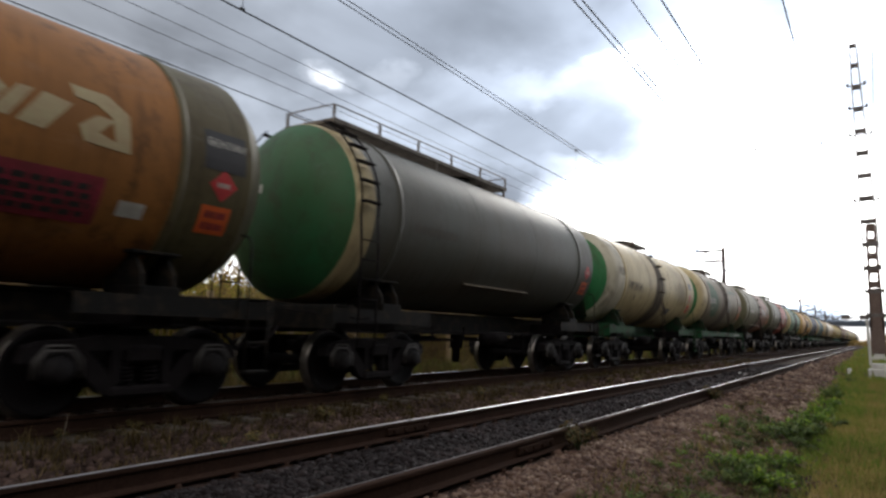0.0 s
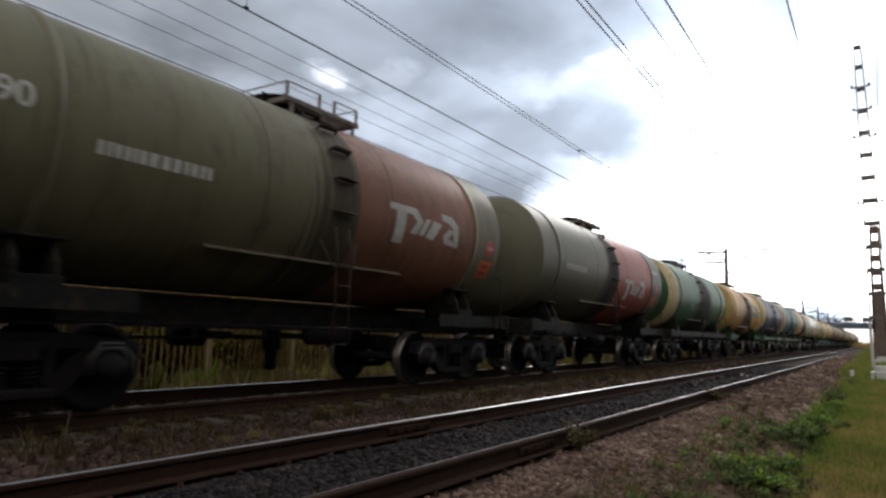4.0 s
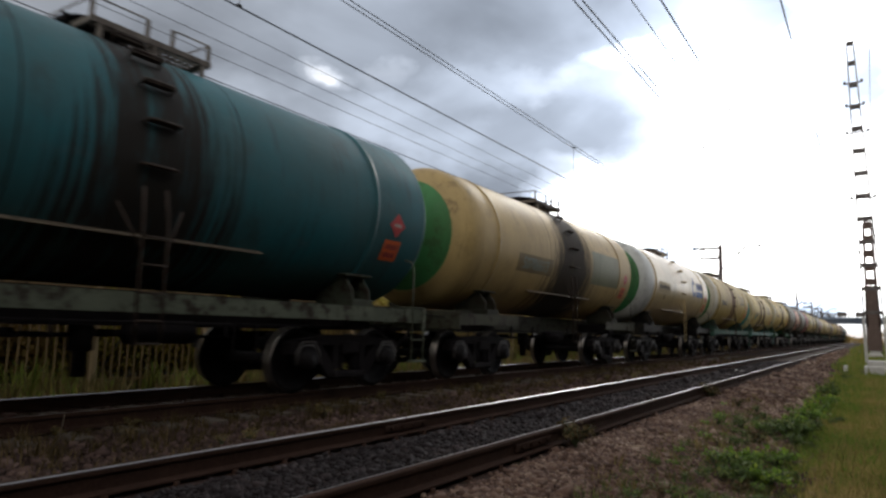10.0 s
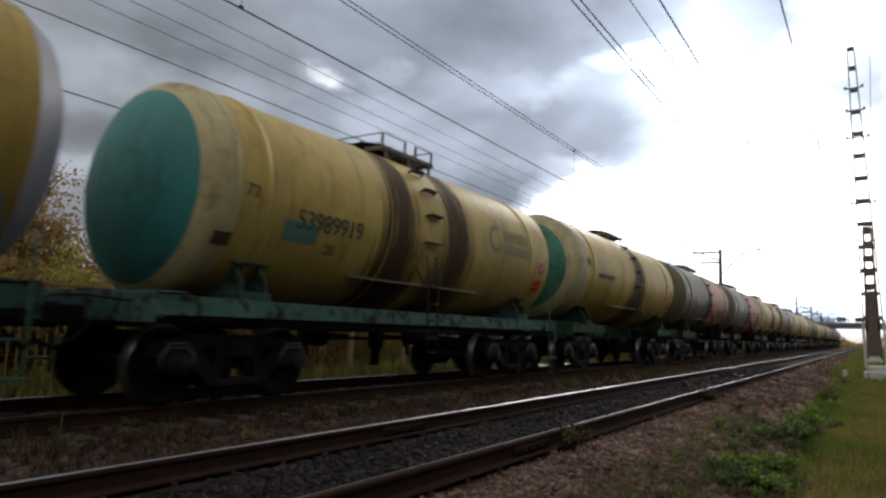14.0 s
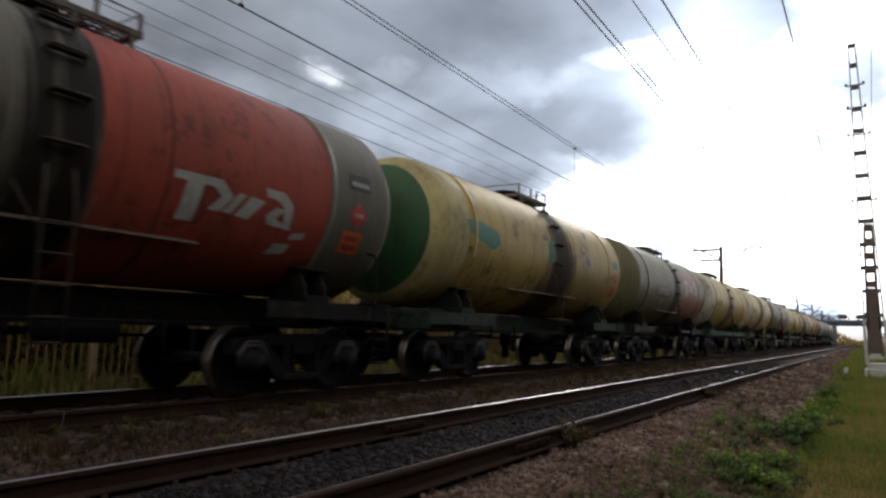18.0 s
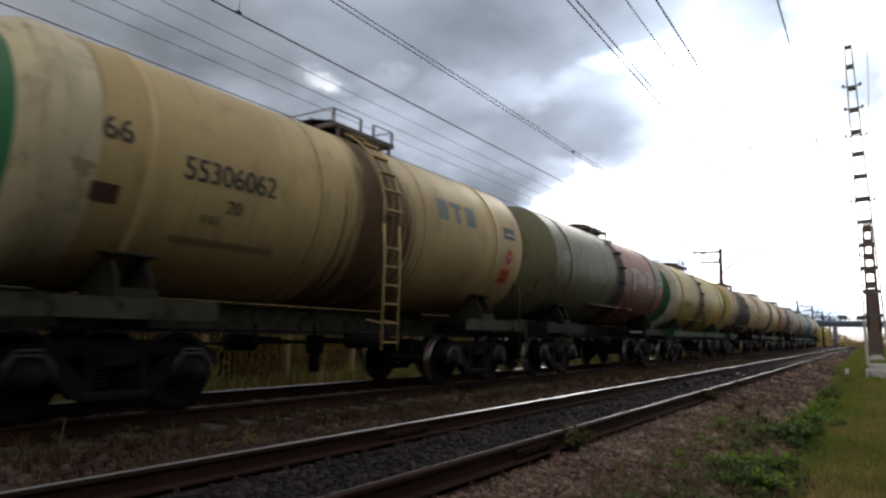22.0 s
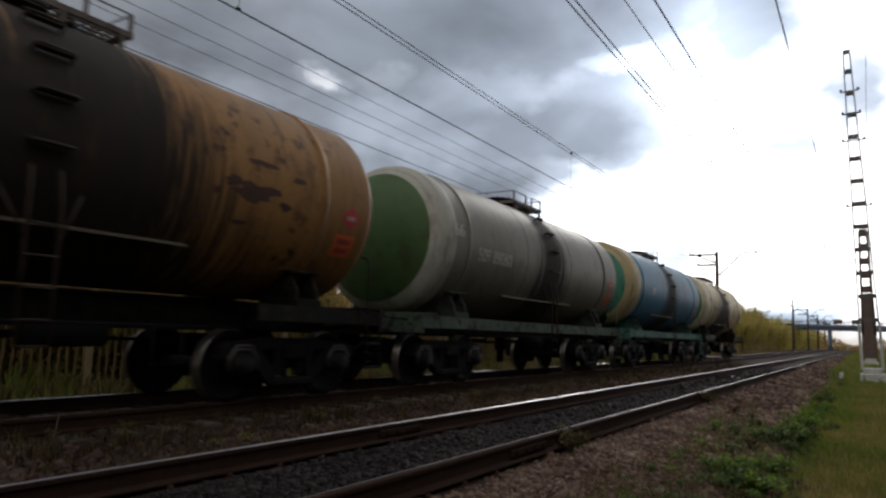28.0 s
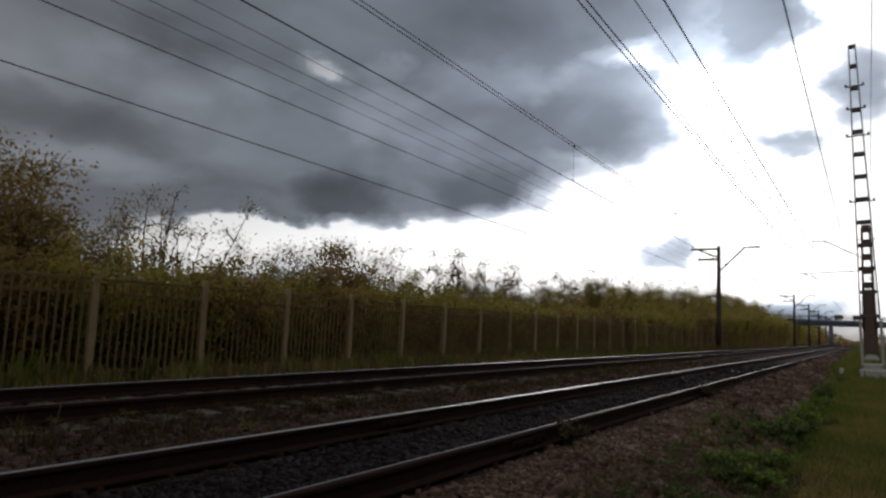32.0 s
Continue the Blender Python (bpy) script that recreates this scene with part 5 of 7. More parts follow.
def hazard(w, i, u=4.52, v=-0.22, read=False):
    tri = [[(u, v + 0.2), (u - 0.2, v), (u, v - 0.2), (u + 0.2, v)]]
    marking("hazard_diamond", w, tri, SIGN_RED, 0.008, "red hazard diamond")
    marking("diamond_strip", w, bars(u - 0.09, v - 0.05, u + 0.1, v + 0.05, 1, 4, i), INK_WHITE, 0.011)
    marking("hazard_plate", w, [rect(u - 0.24, v - 0.62, u + 0.18, v - 0.26)], SIGN_ORANGE, 0.008, "orange hazard plate")
    if read:
        lettering(w, "33", u - 0.03, v - 0.36, 0.12, PLATE_BLACK, 0.011)
        lettering(w, "1203", u - 0.03, v - 0.53, 0.12, PLATE_BLACK, 0.011)
    else:
        marking("plate_mark", w, bars(u - 0.18, v - 0.59, u + 0.12, v - 0.3, 2, 4, i + 50), PLATE_RED, 0.011)


def head_patch(w, z_hi, mat, label, ahead):
    """A guard plate that follows the lower half of the front end."""
    k = Kit()
    rows = 8
    for j in range(rows + 1):
        zz = -1.38 + (z_hi + 1.38) * j / rows
        half = min(math.sqrt(max(0.0, 1.46 ** 2 - zz * zz)), 0.62 - (0.12 if j == rows else 0.0))
        for c in range(11):
            x = -half + 2 * half * c / 10
            r = min(1.48, math.hypot(x, zz))
            k.v.append((x, -head_y(r) - 0.07, Z_TANK + zz))
    for j in range(rows):
        for c in range(10):
            k.f.append((j * 11 + c, j * 11 + c + 1, (j + 1) * 11 + c + 1, (j + 1) * 11 + c))
    k.s = [True] * len(k.f)
    n = len(k.v)
    k.v += [(x, y + 0.02, z) for x, y, z in k.v]
    k.f += [tuple(q + n for q in f[::-1]) for f in k.f]
    edge = [c for c in range(11)] + [j * 11 + 10 for j in range(1, rows + 1)] + [rows * 11 + c for c in range(9, -1, -1)] + [j * 11 for j in range(rows - 1, 0, -1)]
    k.f += [(edge[a], edge[(a + 1) % len(edge)], edge[(a + 1) % len(edge)] + n, edge[a] + n) for a in range(len(edge))]
    k.s = [True] * len(k.f)
    part("end_shield", k, mat, w, label, m=pose(0, ahead, 0))


def head_mark(w, x0, z0, x1, z1, mat, label="", strokes=None, ahead=0.0):
    """Paint on the front end: a whole patch, or rows of plain strokes."""
    k = Kit()
    for (xa, za), (xb, _), (_, zb), _ in strokes or [rect(x0, z0, x1, z1)]:
        n = 1 if strokes else 8
        o = len(k.v)
        for j in range(n + 1):
            for c in range(n + 1):
                x, z = xa + (xb - xa) * c / n, za + (zb - za) * j / n
                k.v.append((x, -head_y(min(1.49, math.hypot(x, z))) - 0.008, Z_TANK + z))
        for j in range(n):
            for c in range(n):
                a = o + j * (n + 1) + c
                k.f.append((a, a + 1, a + n + 2, a + n + 1))
    k.s = [True] * len(k.f)
    part("end_mark", k, mat, w, label, m=pose(0, ahead, 0), kind="stuff" if strokes else "")


# wagon number: small front mark, running number (None: plain strokes), second line, ink
NUMBERS = {
    1: (None, None, None, INK_DARK), 2: ("101", "749 24184", "20", INK_DARK), 3: (None, "538 88723", "20", INK_WHITE), 4: ("90", None, None, INK_WHITE),
    5: (None, None, None, INK_WHITE), 6: ("99", "772053", None, INK_SOFT), 7: (None, None, "20", INK_WHITE), 8: (None, None, None, INK_SOFT), 9: ("66", None, None, INK_SOFT),
    10: (None, "50706613", None, INK_SOFT), 11: (None, None, "20", INK_DARK), 12: ("66", "53945068", None, INK_DARK), 13: ("72", "53989919", "20", INK_DARK),
    14: ("66", None, None, INK_DARK), 15: ("90", "7303 1148", "20", INK_WHITE), 16: ("101", "577 70596", "20", INK_WHITE), 18: (None, "570 91910", "20", INK_WHITE),
    19: ("66", "51314391", "20", INK_DARK), 20: ("66", "55306062", "20", INK_DARK), 21: ("106", "750 71241", None, INK_WHITE), 22: ("62", "51507697", None, INK_DARK),
    23: ("62", "507 0902", "20", INK_DARK), 24: (None, None, None, INK_DARK), 26: ("66", "509 89060", None, INK_WHITE), 27: (None, "93", None, INK_WHITE), 28: ("101", None, None, INK_DARK),
}
# where the running number stands on the barrel: along, and up from the middle of the side
PLACES = {2: (-2.95, -0.22), 3: (-2.85, -0.12), 6: (-1.85, -0.45), 7: (-2.9, -0.35), 8: (-2.7, -0.2), 9: (-2.7, -0.16), 10: (-2.05, -0.37), 11: (-2.7, -0.13), 12: (-2.75, -0.18),
          13: (-2.7, -0.3), 15: (-1.95, -0.22), 16: (-2.72, -0.05), 18: (-1.9, -0.26), 19: (-3.05, -0.17), 20: (-2.85, -0.06), 21: (-1.97, -0.22), 22: (-2.95, -0.35),
          23: (-3.1, -0.47), 26: (-2.85, -0.22), 27: (-2.6, -0.15), 28: (-2.7, -0.18)}
EMBLEMS = {0: (2.32, 0.14, 0.95), 4: (2.4, -0.1, 0.9), 5: (2.3, -0.38, 0.9), 15: (2.45, -0.1, 0.9), 16: (2.42, -0.42, 0.8), 18: (2.6, 0.15, 0.95), 21: (2.45, 0.1, 1.0)}


def decorate(w, i):
    if i in NUMBERS:
        mark, num, second, ink = NUMBERS[i]
        if mark:
            lettering(w, mark, -4.3 if len(mark) > 2 else -4.2 if i in (13, 23) else -4.35, -0.42 if i in (12, 19, 22) else -0.06 if i in (13, 23) else 0.16, 0.17 if i in (13, 22, 23) else 0.26, ink)
        u, v = PLACES.get(i, (-2.85, -0.15))
        if num:
            lettering(w, num, u, v, 0.28, ink, wide=0.9)
        else:
            marking("number_mark", w, bars(u - 0.7, v - 0.12, u + 0.7, v + 0.12, 1, 9, i), ink)
        if second:
            lettering(w, second, u + 0.08, v - 0.36, 0.17, ink)
        if i in (10, 18):
            marking("number_panel", w, [rect(u - 0.95, v - 0.2, u + 0.95, v + 0.22)], paint(tuple(c * 0.45 for c in WAGONS[i][0]), 0.9), 0.004, "darker dirty panel behind the number")
    if i in (15, 18):
        marking("painted_panel", w, [[(0.55, -1.25), (4.55, -1.25), (4.55, 0.85), (1.3, 0.85)] if i == 18 else rect(0.5, -1.25, 4.1, 1.0)], paint((0.45, 0.16, 0.09) if i == 15 else (0.3, 0.12, 0.08), 0.5), 0.004, "faded red painted panel")
    if i in EMBLEMS:
        emblem(w, *EMBLEMS[i], INK_BEIGE if i in (0, 15) else INK_WHITE)
    if i == 15:
        marking("notice_panel", w, [rect(2.25, -0.92, 3.6, -0.46)], PLATE_BLACK, 0.012, "black notice panel")
        marking("panel_mark", w, bars(2.35, -0.88, 3.5, -0.5, 4, 8, 151), PATCH_PALE, 0.015)
    if i == 1:
        head_mark(w, 0, 0, 0, 0, INK_WHITE, strokes=bars(-1.0, 0.18, -0.15, 0.42, 1, 8, 1) + bars(-1.0, -0.02, -0.3, 0.14, 1, 5, 2) + bars(-0.9, -0.24, -0.5, -0.08, 1, 4, 3))
    if i == 16:
        head_mark(w, -0.15, -0.22, 0.5, 0.14, PATCH_BLUE, "faded blue paint patch")
    if i == 21:
        head_mark(w, -0.55, -0.85, 0.55, -0.12, PLATE_BLACK, "black painted patch on the end")
        head_mark(w, 0, 0, 0, 0, PATCH_PALE, strokes=bars(-0.75, 0.0, -0.2, 0.2, 1, 4, 31) + bars(-0.7, 0.28, -0.3, 0.42, 1, 4, 32) + bars(-0.7, 0.55, -0.25, 0.68, 1, 5, 33))
    if i == 6:
        head_mark(w, 0, 0, 0, 0, PATCH_PALE, strokes=bars(-0.2, -0.2, 0.35, -0.08, 1, 5, 61), ahead=SHORT_FRONT[6])
    if i == 22:
        lettering(w, "БЕНЗИН", 4.25, -0.02, 0.13, INK_DARK)
    if i == 21:
        lettering(w, "БЕНЗИН", 4.4, 0.09, 0.12, INK_WHITE)
    if i == 5:
        lettering(w, "БЕНЗИН", 4.3, 0.36, 0.13, INK_WHITE)
    if i == 7:
        lettering(w, "БЕНЗИН", 4.28, 0.1, 0.11, INK_DARK)
    if i == 11:
        marking("number_panel", w, [rect(-3.55, -0.32, -1.85, 0.06)], INK_BEIGE, 0.004, "pale panel behind the number")
    if i == 28:
        marking("rust_stain", w, [[(4.15, -0.75), (4.75, -0.8), (4.85, -0.3), (4.6, -0.1), (4.62, 0.12), (4.45, 0.2), (4.35, 0.0), (4.2, -0.15), (4.3, -0.45)]], RUST_STAIN, 0.004, "dark rust stain")
    else:
        hazard(w, i, read=i == 26)
    if i in (0, 2, 16, 18, 20):
        marking("notice_panel", w, [rect(4.22, -0.05, 4.82, 0.44) if i == 0 else rect(4.3, 0.16, 4.78, 0.42)], PLATE_BLACK, 0.008, "black notice panel")
        if i == 0:
            lettering(w, "БЕНЗИН", 4.54, 0.28, 0.1, INK_WHITE, 0.011)
        else:
            marking("panel_mark", w, bars(4.36, 0.2, 4.74, 0.32, 1, 6, i + 3), INK_WHITE, 0.011)
    if i == 0:
        marking("notice_panel", w, [rect(1.3, -0.95, 3.1, -0.42)], PLATE_RED, 0.008, "dull red notice panel")
        marking("panel_mark", w, bars(1.7, -0.9, 3.0, -0.5, 4, 7, 4), PLATE_BLACK, 0.011)
        marking("notice_panel", w, [rect(3.3, -0.8, 3.6, -0.62)], INK_WHITE, 0.008)
    if i in (2, 28):
        marking("stencil_mark", w, bars(2.5, -0.55, 3.8, 0.3, 10, 16, i + 20), INK_FAINT)
        marking("notice_panel", w, [rect(1.4, -1.05, 2.0, -0.78)], PLATE_BLACK, 0.008)
    if i == 3:
        leaf = [(-2.55 + 1.05 * math.cos(radians(a)) * (1.0 if math.cos(radians(a)) > 0 else 0.9), 0.0 + 0.86 * math.sin(radians(a)) - 0.33 * math.cos(radians(a))) for a in range(0, 360, 12)]
        marking("painted_oval", w, [leaf], PATCH_DUSTY, 0.004, "dusty green painted oval behind the number")
        marking("emblem_mark", w, bars(1.9, 0.5, 3.6, 0.75, 1, 9, 77), PATCH_DUSTY)
        marking("emblem", w, [[(1.35, 0.5), (1.75, 0.5), (1.55, 0.82)]], PATCH_DUSTY)
        marking("paint_patch", w, [rect(0.9, -0.55, 1.9, 0.0)], paint((0.22, 0.2, 0.16), 0.9), 0.004, "paler overpainted patch")
    if i in (7, 11):
        round_mark(w, 2.15 if i == 11 else 2.0, 0.12, 0.85 if i == 11 else 0.95, INK_BLUE if i == 11 else INK_NAVY, INK_BLUE if i == 11 else PATCH_TEAL)
    if i in (12, 13, 23):
        round_mark(w, 2.25, 0.2, 0.72, INK_FAINT, INK_FAINT)
    if i == 10:
        marking("paint_patch", w, [rect(1.6, -0.55, 3.95, 0.4)], paint((0.2, 0.22, 0.13), 1.0), 0.004, "faded grey-green overpainted patch")
    if i == 13:
        marking("paint_patch", w, [rect(-3.6, -0.62, -2.95, -0.32)], PATCH_TEAL, 0.004)
        marking("notice_panel", w, [rect(-4.65, -0.82, -4.38, -0.64)], RUST_STAIN, 0.008, "small dark notice plate")
    if i == 18:
        marking("notice_panel", w, [rect(1.25, -1.15, 1.85, -0.8)], PLATE_BLACK, 0.008, "black notice panel")
        marking("stencil_mark", w, bars(-2.75, 0.28, -2.4, 0.4, 1, 4, 81) + bars(-0.6, 0.42, -0.2, 0.54, 1, 4, 82) + bars(-1.25, 0.2, -0.85, 0.34, 1, 4, 83) + bars(0.6, -0.1, 0.95, 0.05, 1, 3, 84), INK_SOFT)
    if i == 25:
        blots = [(2.62, -0.2, 0.34, 0.15), (2.3, -0.1, 0.16, 0.08), (2.95, -0.12, 0.2, 0.07), (2.05, -0.26, 0.08, 0.06), (3.2, -0.28, 0.12, 0.08), (2.75, 0.22, 0.3, 0.05), (3.4, 0.12, 0.14, 0.06), (1.9, -0.62, 0.1, 0.05), (2.5, -0.6, 0.14, 0.04)]
        rnd = random.Random(25)
        marking("oil_blot", w, [[(bu + ru * q * math.cos(a), bv + rv * q * math.sin(a)) for a, q in ((6.283 * j / 14, rnd.uniform(0.55, 1.15)) for j in range(14))] for bu, bv, ru, rv in blots], RUST_STAIN, 0.004, "dark blot of old oil")
    if i == 17:
        marking("paint_patch", w, [rect(-0.45, -0.2, -0.05, 0.35)], PATCH_GREEN, 0.004)
        marking("paint_patch", w, [[(-4.2, 0.0), (-3.2, -0.25), (-2.9, -0.1), (-3.0, 0.15), (-3.9, 0.3), (-4.3, 0.25)]], PATCH_TEAL, 0.004)
        marking("paint_patch", w, [rect(4.25, 0.05, 4.7, 0.3)], PATCH_TEAL, 0.004)
        marking("paint_patch", w, [[(2.0, 0.05), (2.25, -0.08), (2.4, 0.0), (2.3, 0.15), (2.05, 0.2)]], PLATE_BLACK, 0.004)
    if i == 20:
        marking("emblem_mark", w, [rect(1.75, 0.2, 2.1, 0.62), rect(2.2, 0.5, 2.65, 0.62), rect(2.36, 0.2, 2.5, 0.5), rect(2.76, 0.2, 3.1, 0.62)], INK_SOFT)
        marking("stencil_mark", w, bars(-3.5, -0.98, -1.95, -0.84, 1, 14, 201) + bars(-3.2, -0.7, -2.95, -0.52, 1, 2, 202), INK_FAINT)
        marking("notice_panel", w, [rect(-4.55, -0.62, -4.25, -0.42)], RUST_STAIN, 0.008, "small brown notice plate")
    if i in (25,):
        marking("paint_patch", w, [rect(-3.4, -0.1, -1.7, 0.25)], PATCH_GREEN, 0.004)
        marking("number_mark", w, bars(-3.3, -0.05, -1.9, 0.2, 1, 9, 5), INK_SOFT)
        marking("paint_patch", w, [rect(-2.7, -0.6, -2.4, -0.38)], PATCH_GREEN, 0.004)
    if i == 21:
        marking("stencil_mark", w, bars(2.3, -0.75, 3.5, -0.45, 4, 9, i), INK_SOFT)
    if i == 8:
        marking("stencil_mark", w, bars(2.6, -0.62, 3.2, -0.1, 7, 7, i), INK_SOFT)
        marking("stencil_mark", w, bars(1.75, 0.5, 3.95, 0.66, 1, 15, 8), INK_FAINT)
        marking("emblem", w, [[(1.35 + 0.2 * q * math.cos(a), 0.6 + 0.14 * q * math.sin(a)) for a, q in ((6.283 * j / 16, 1.0 if j % 2 else 0.7) for j in range(16))]], INK_FAINT, label="faded round emblem")
    if i == 16:
        for p in ([(3.0, -1.05), (3.3, -1.0), (3.36, -0.84), (3.06, -0.86)], [(3.28, -0.78), (3.52, -0.74), (3.54, -0.64), (3.3, -0.68)]):
            marking("torn_label", w, [p], INK_WHITE, 0.008, "torn white label")
    if i == 27:
        rnd = random.Random(27)
        blots = [(2.75, 0.62, 0.16, 0.09), (0.95, 0.5, 0.2, 0.16), (1.15, 0.15, 0.1, 0.2), (0.8, -0.1, 0.1, 0.25), (4.6, 0.05, 0.1, 0.3), (4.45, -0.6, 0.12, 0.22), (-1.3, 0.2, 0.1, 0.3)]
        marking("oil_blot", w, [[(bu + ru * q * math.cos(a), bv + rv * q * math.sin(a)) for a, q in ((6.283 * j / 14, rnd.uniform(0.55, 1.15)) for j in range(14))] for bu, bv, ru, rv in blots], PLATE_BLACK, 0.004, "dark blots of old oil")
    if i in (3, 8, 18, 21):
        k = Kit()
        for p in bars(*{3: (3.0, 1.15, 4.5, 1.25), 8: (2.2, 1.15, 3.8, 1.24)}.get(i, (1.1, 1.15, 2.5, 1.23)), 1, 12, i):
            k.box((1.434, (p[0][0] + p[1][0]) / 2, (p[0][1] + p[2][1]) / 2), (0.006, p[1][0] - p[0][0], p[2][1] - p[0][1]), 0.001)
        part("beam_mark", k, PATCH_PALE, w, kind="stuff")
    a = -1.0 / R_TANK
    led = Kit().box((0, 0, 0), (0.11, 3.9 if i not in (1, 2) else 2.8, 0.014), 0.003, Matrix.Translation(((R_TANK + 0.045) * math.cos(a), -0.05, Z_TANK + (R_TANK + 0.045) * math.sin(a))) @ pose(0, 0, 0, 0, 24, 0))
    if i not in (2, 3, 20, 19):
        part("drip_ledge", led, LEDGE, w, "pale worn drip ledge")
    if i in (2, 7, 8, 9, 27):
        head_patch(w, -0.35, frame_paint(tuple(c * (0.45 if i == 7 else 0.25) + 0.006 for c in WAGONS[i][1])), "dark guard plate on the end", SHORT_FRONT.get(i, 0.0))


# wagons whose barrels sit lower on the frame
LOW_BARRELS = {2: 0.06, 6: 0.12, 7: 0.14, 13: 0.14, 22: 0.1, 23: 0.1, 26: 0.08}
UNDERFRAME = ("bogie", "saddle", "centre_sill", "cross_beam", "side_beam", "end_sill", "end_beam", "coupler", "step", "brake_gear", "beam_mark")

for i, w in enumerate(TRAIN):
    decorate(w, i)
    for ob in w.children if i in LOW_BARRELS else ():
        if not ob.name.startswith(UNDERFRAME):
            ob.location.z -= LOW_BARRELS[i]

# ---- overhead line ----


def wire_kit(x, z, r, y0=-12.0, y1=330.0, step=15.0, sag=0.0):
    pts = []
    n = int((y1 - y0) / step)
    for i in range(n + 1):
        y = y0 + (y1 - y0) * i / n
        u = ((y - 63.0) / 56.0) % 1.0
        pts.append((x, y, z - sag * 4 * u * (1 - u)))
    return Kit().tube(pts, r, 5)


def build_wires():
    far_line = empty("overhead_line", label="contact wire and twin carrier wires over the far track", category="overhead line")
    part("contact_wire", wire_kit(-8.03, 5.865, 0.014), WIRE, far_line)
    for d in (-0.07, 0.07):
        part("carrier_wire", wire_kit(-8.03 + d, 7.065, 0.011), WIRE, far_line)
    for y in (6.2, 19.8, 33.4, 47.0):
        part("dropper", Kit().tube([(-8.03, y, 5.865), (-8.03, y, 7.065)], 0.005, 5).box((-8.03, y, 5.89), (0.03, 0.09, 0.05), 0.006).box((-8.03, y, 7.045), (0.1, 0.06, 0.04), 0.006), WIRE, far_line)
    near_line = empty("overhead_line", label="twin contact wires and carrier wire over the near track", category="overhead line")
    for d in (-0.06, 0.06):
        part("contact_wire", wire_kit(-3.72 + d, 6.27, 0.013), WIRE, near_line)
    part("carrier_wire", wire_kit(-3.72, 7.54, 0.011), WIRE, near_line)
    put("feeder_wire", wire_kit(-3.5, 8.1, 0.02), WIRE, label="thick dark cable high over the near track", category="wire")
    for x, z, r, words in ((-11.62, 4.94, 0.012, "lower"), (-11.95, 6.33, 0.012, "middle"), (-13.3, 7.55, 0.008, "upper"), (-13.3, 7.94, 0.008, "upper"), (-13.0, 8.28, 0.008, "upper")):
        put("feeder_wire", wire_kit(x, z, r, sag=0.12), WIRE, label="dark %s feeder wire along the pole line" % words, category="wire")
    put("feeder_wire", wire_kit(-1.5, 8.95, 0.02, sag=0.1), WIRE, label="thick dark feeder cable beside the near track", category="wire")
    put("feeder_wire", wire_kit(0.22, 8.6, 0.008), WIRE, label="thin wire along the lattice masts", category="wire")


build_wires()


def insulator(k, x, y, z, drop=0.3):
    prof = [(0.012, z)]
    for i in range(4):
        zz = z - drop * (i + 0.5) / 4.5
        prof += [(0.02, zz + 0.03), (0.065, zz), (0.02, zz - 0.02)]
    prof += [(0.012, z - drop)]
    k.lathe(prof, 10, "z", c=(x, y, 0))


def build_pole(x, y, h, arm, detail=True):
    """A dark tapered pole with feeder brackets towards the fence and a cantilever over the track."""
    p = empty("catenary_pole", pose(x, y, -0.4), label="dark tapered railway pole with brackets and insulators", category="pole")
    part("shaft", Kit().tube([(0, 0, 0), (0, 0, h * 0.5), (0, 0, h)], [0.25, 0.21, 0.155], 14), POLE, p)
    part("footing", Kit().box((0, 0, 0.3), (0.5, 0.5, 0.75), 0.04), CONCRETE, p, "pale concrete footing")
    s = 1 if arm > 0 else -1
    for z, d in ((h - 0.3, 2.4), (h - 1.25, 1.8)):
        part("bracket", Kit().box((-s * d / 2, 0, z), (d, 0.16, 0.2), 0.01), STEEL_DARK, p)
    part("brace", Kit().tube([(-s * 0.1, 0, h - 1.05), (-s * 1.7, 0, h - 0.4)], 0.08, 6), STEEL_DARK, p)
    part("bracket", Kit().box((-s * 0.55, 0, 5.0), (1.1, 0.14, 0.18), 0.01), STEEL_DARK, p)
    for d, z in ((2.3, h + 0.08), (1.45, h + 0.08), (1.7, h - 0.87), (1.0, 5.3)):
        k = Kit()
        insulator(k, -s * d, 0, z, 0.3)
        part("insulator", k, CERAMIC, p)
    part("cantilever", Kit().tube([(0, 0, 7.2), (arm * 0.65, 0, 9.4), (arm * 1.05, 0, 9.45)], 0.08, 8), MAST_PAINT, p)
    for d in (0.78, 0.98):
        k = Kit()
        insulator(k, arm * d, 0, 9.42, 0.8)
        part("insulator", k, CERAMIC, p)
    part("registration_arm", Kit().tube([(0, 0, 6.75), (arm * 0.7, 0, 6.85), (arm * 1.0, 0, 6.4)], 0.035, 8), MAST_PAINT, p)
    return p


POLE = material("weathered_dark_pole", (0.1, 0.07, 0.064), 0.85, 0.0, (0.05, 0.04, 0.036), 3, 0.7, 40, 0.3, stretch=(1, 1, 0.2))
for y in (63.0, 135.0, 170.0, 205.0, 240.0, 275.0):
    build_pole(-11.3, y, 9.6, 3.3)


MAST_BROWN = material("dark_brown_mast_paint", (0.12, 0.085, 0.075), 0.8, 0.0, (0.16, 0.12, 0.1), 4, 0.6, 50, 0.2, spec=0.1)
LEG_PAINT = material("pale_grey_mast_paint", (0.3, 0.29, 0.28), 0.6, 0.1, (0.3, 0.28, 0.26), 5, 0.6, 50, 0.2)


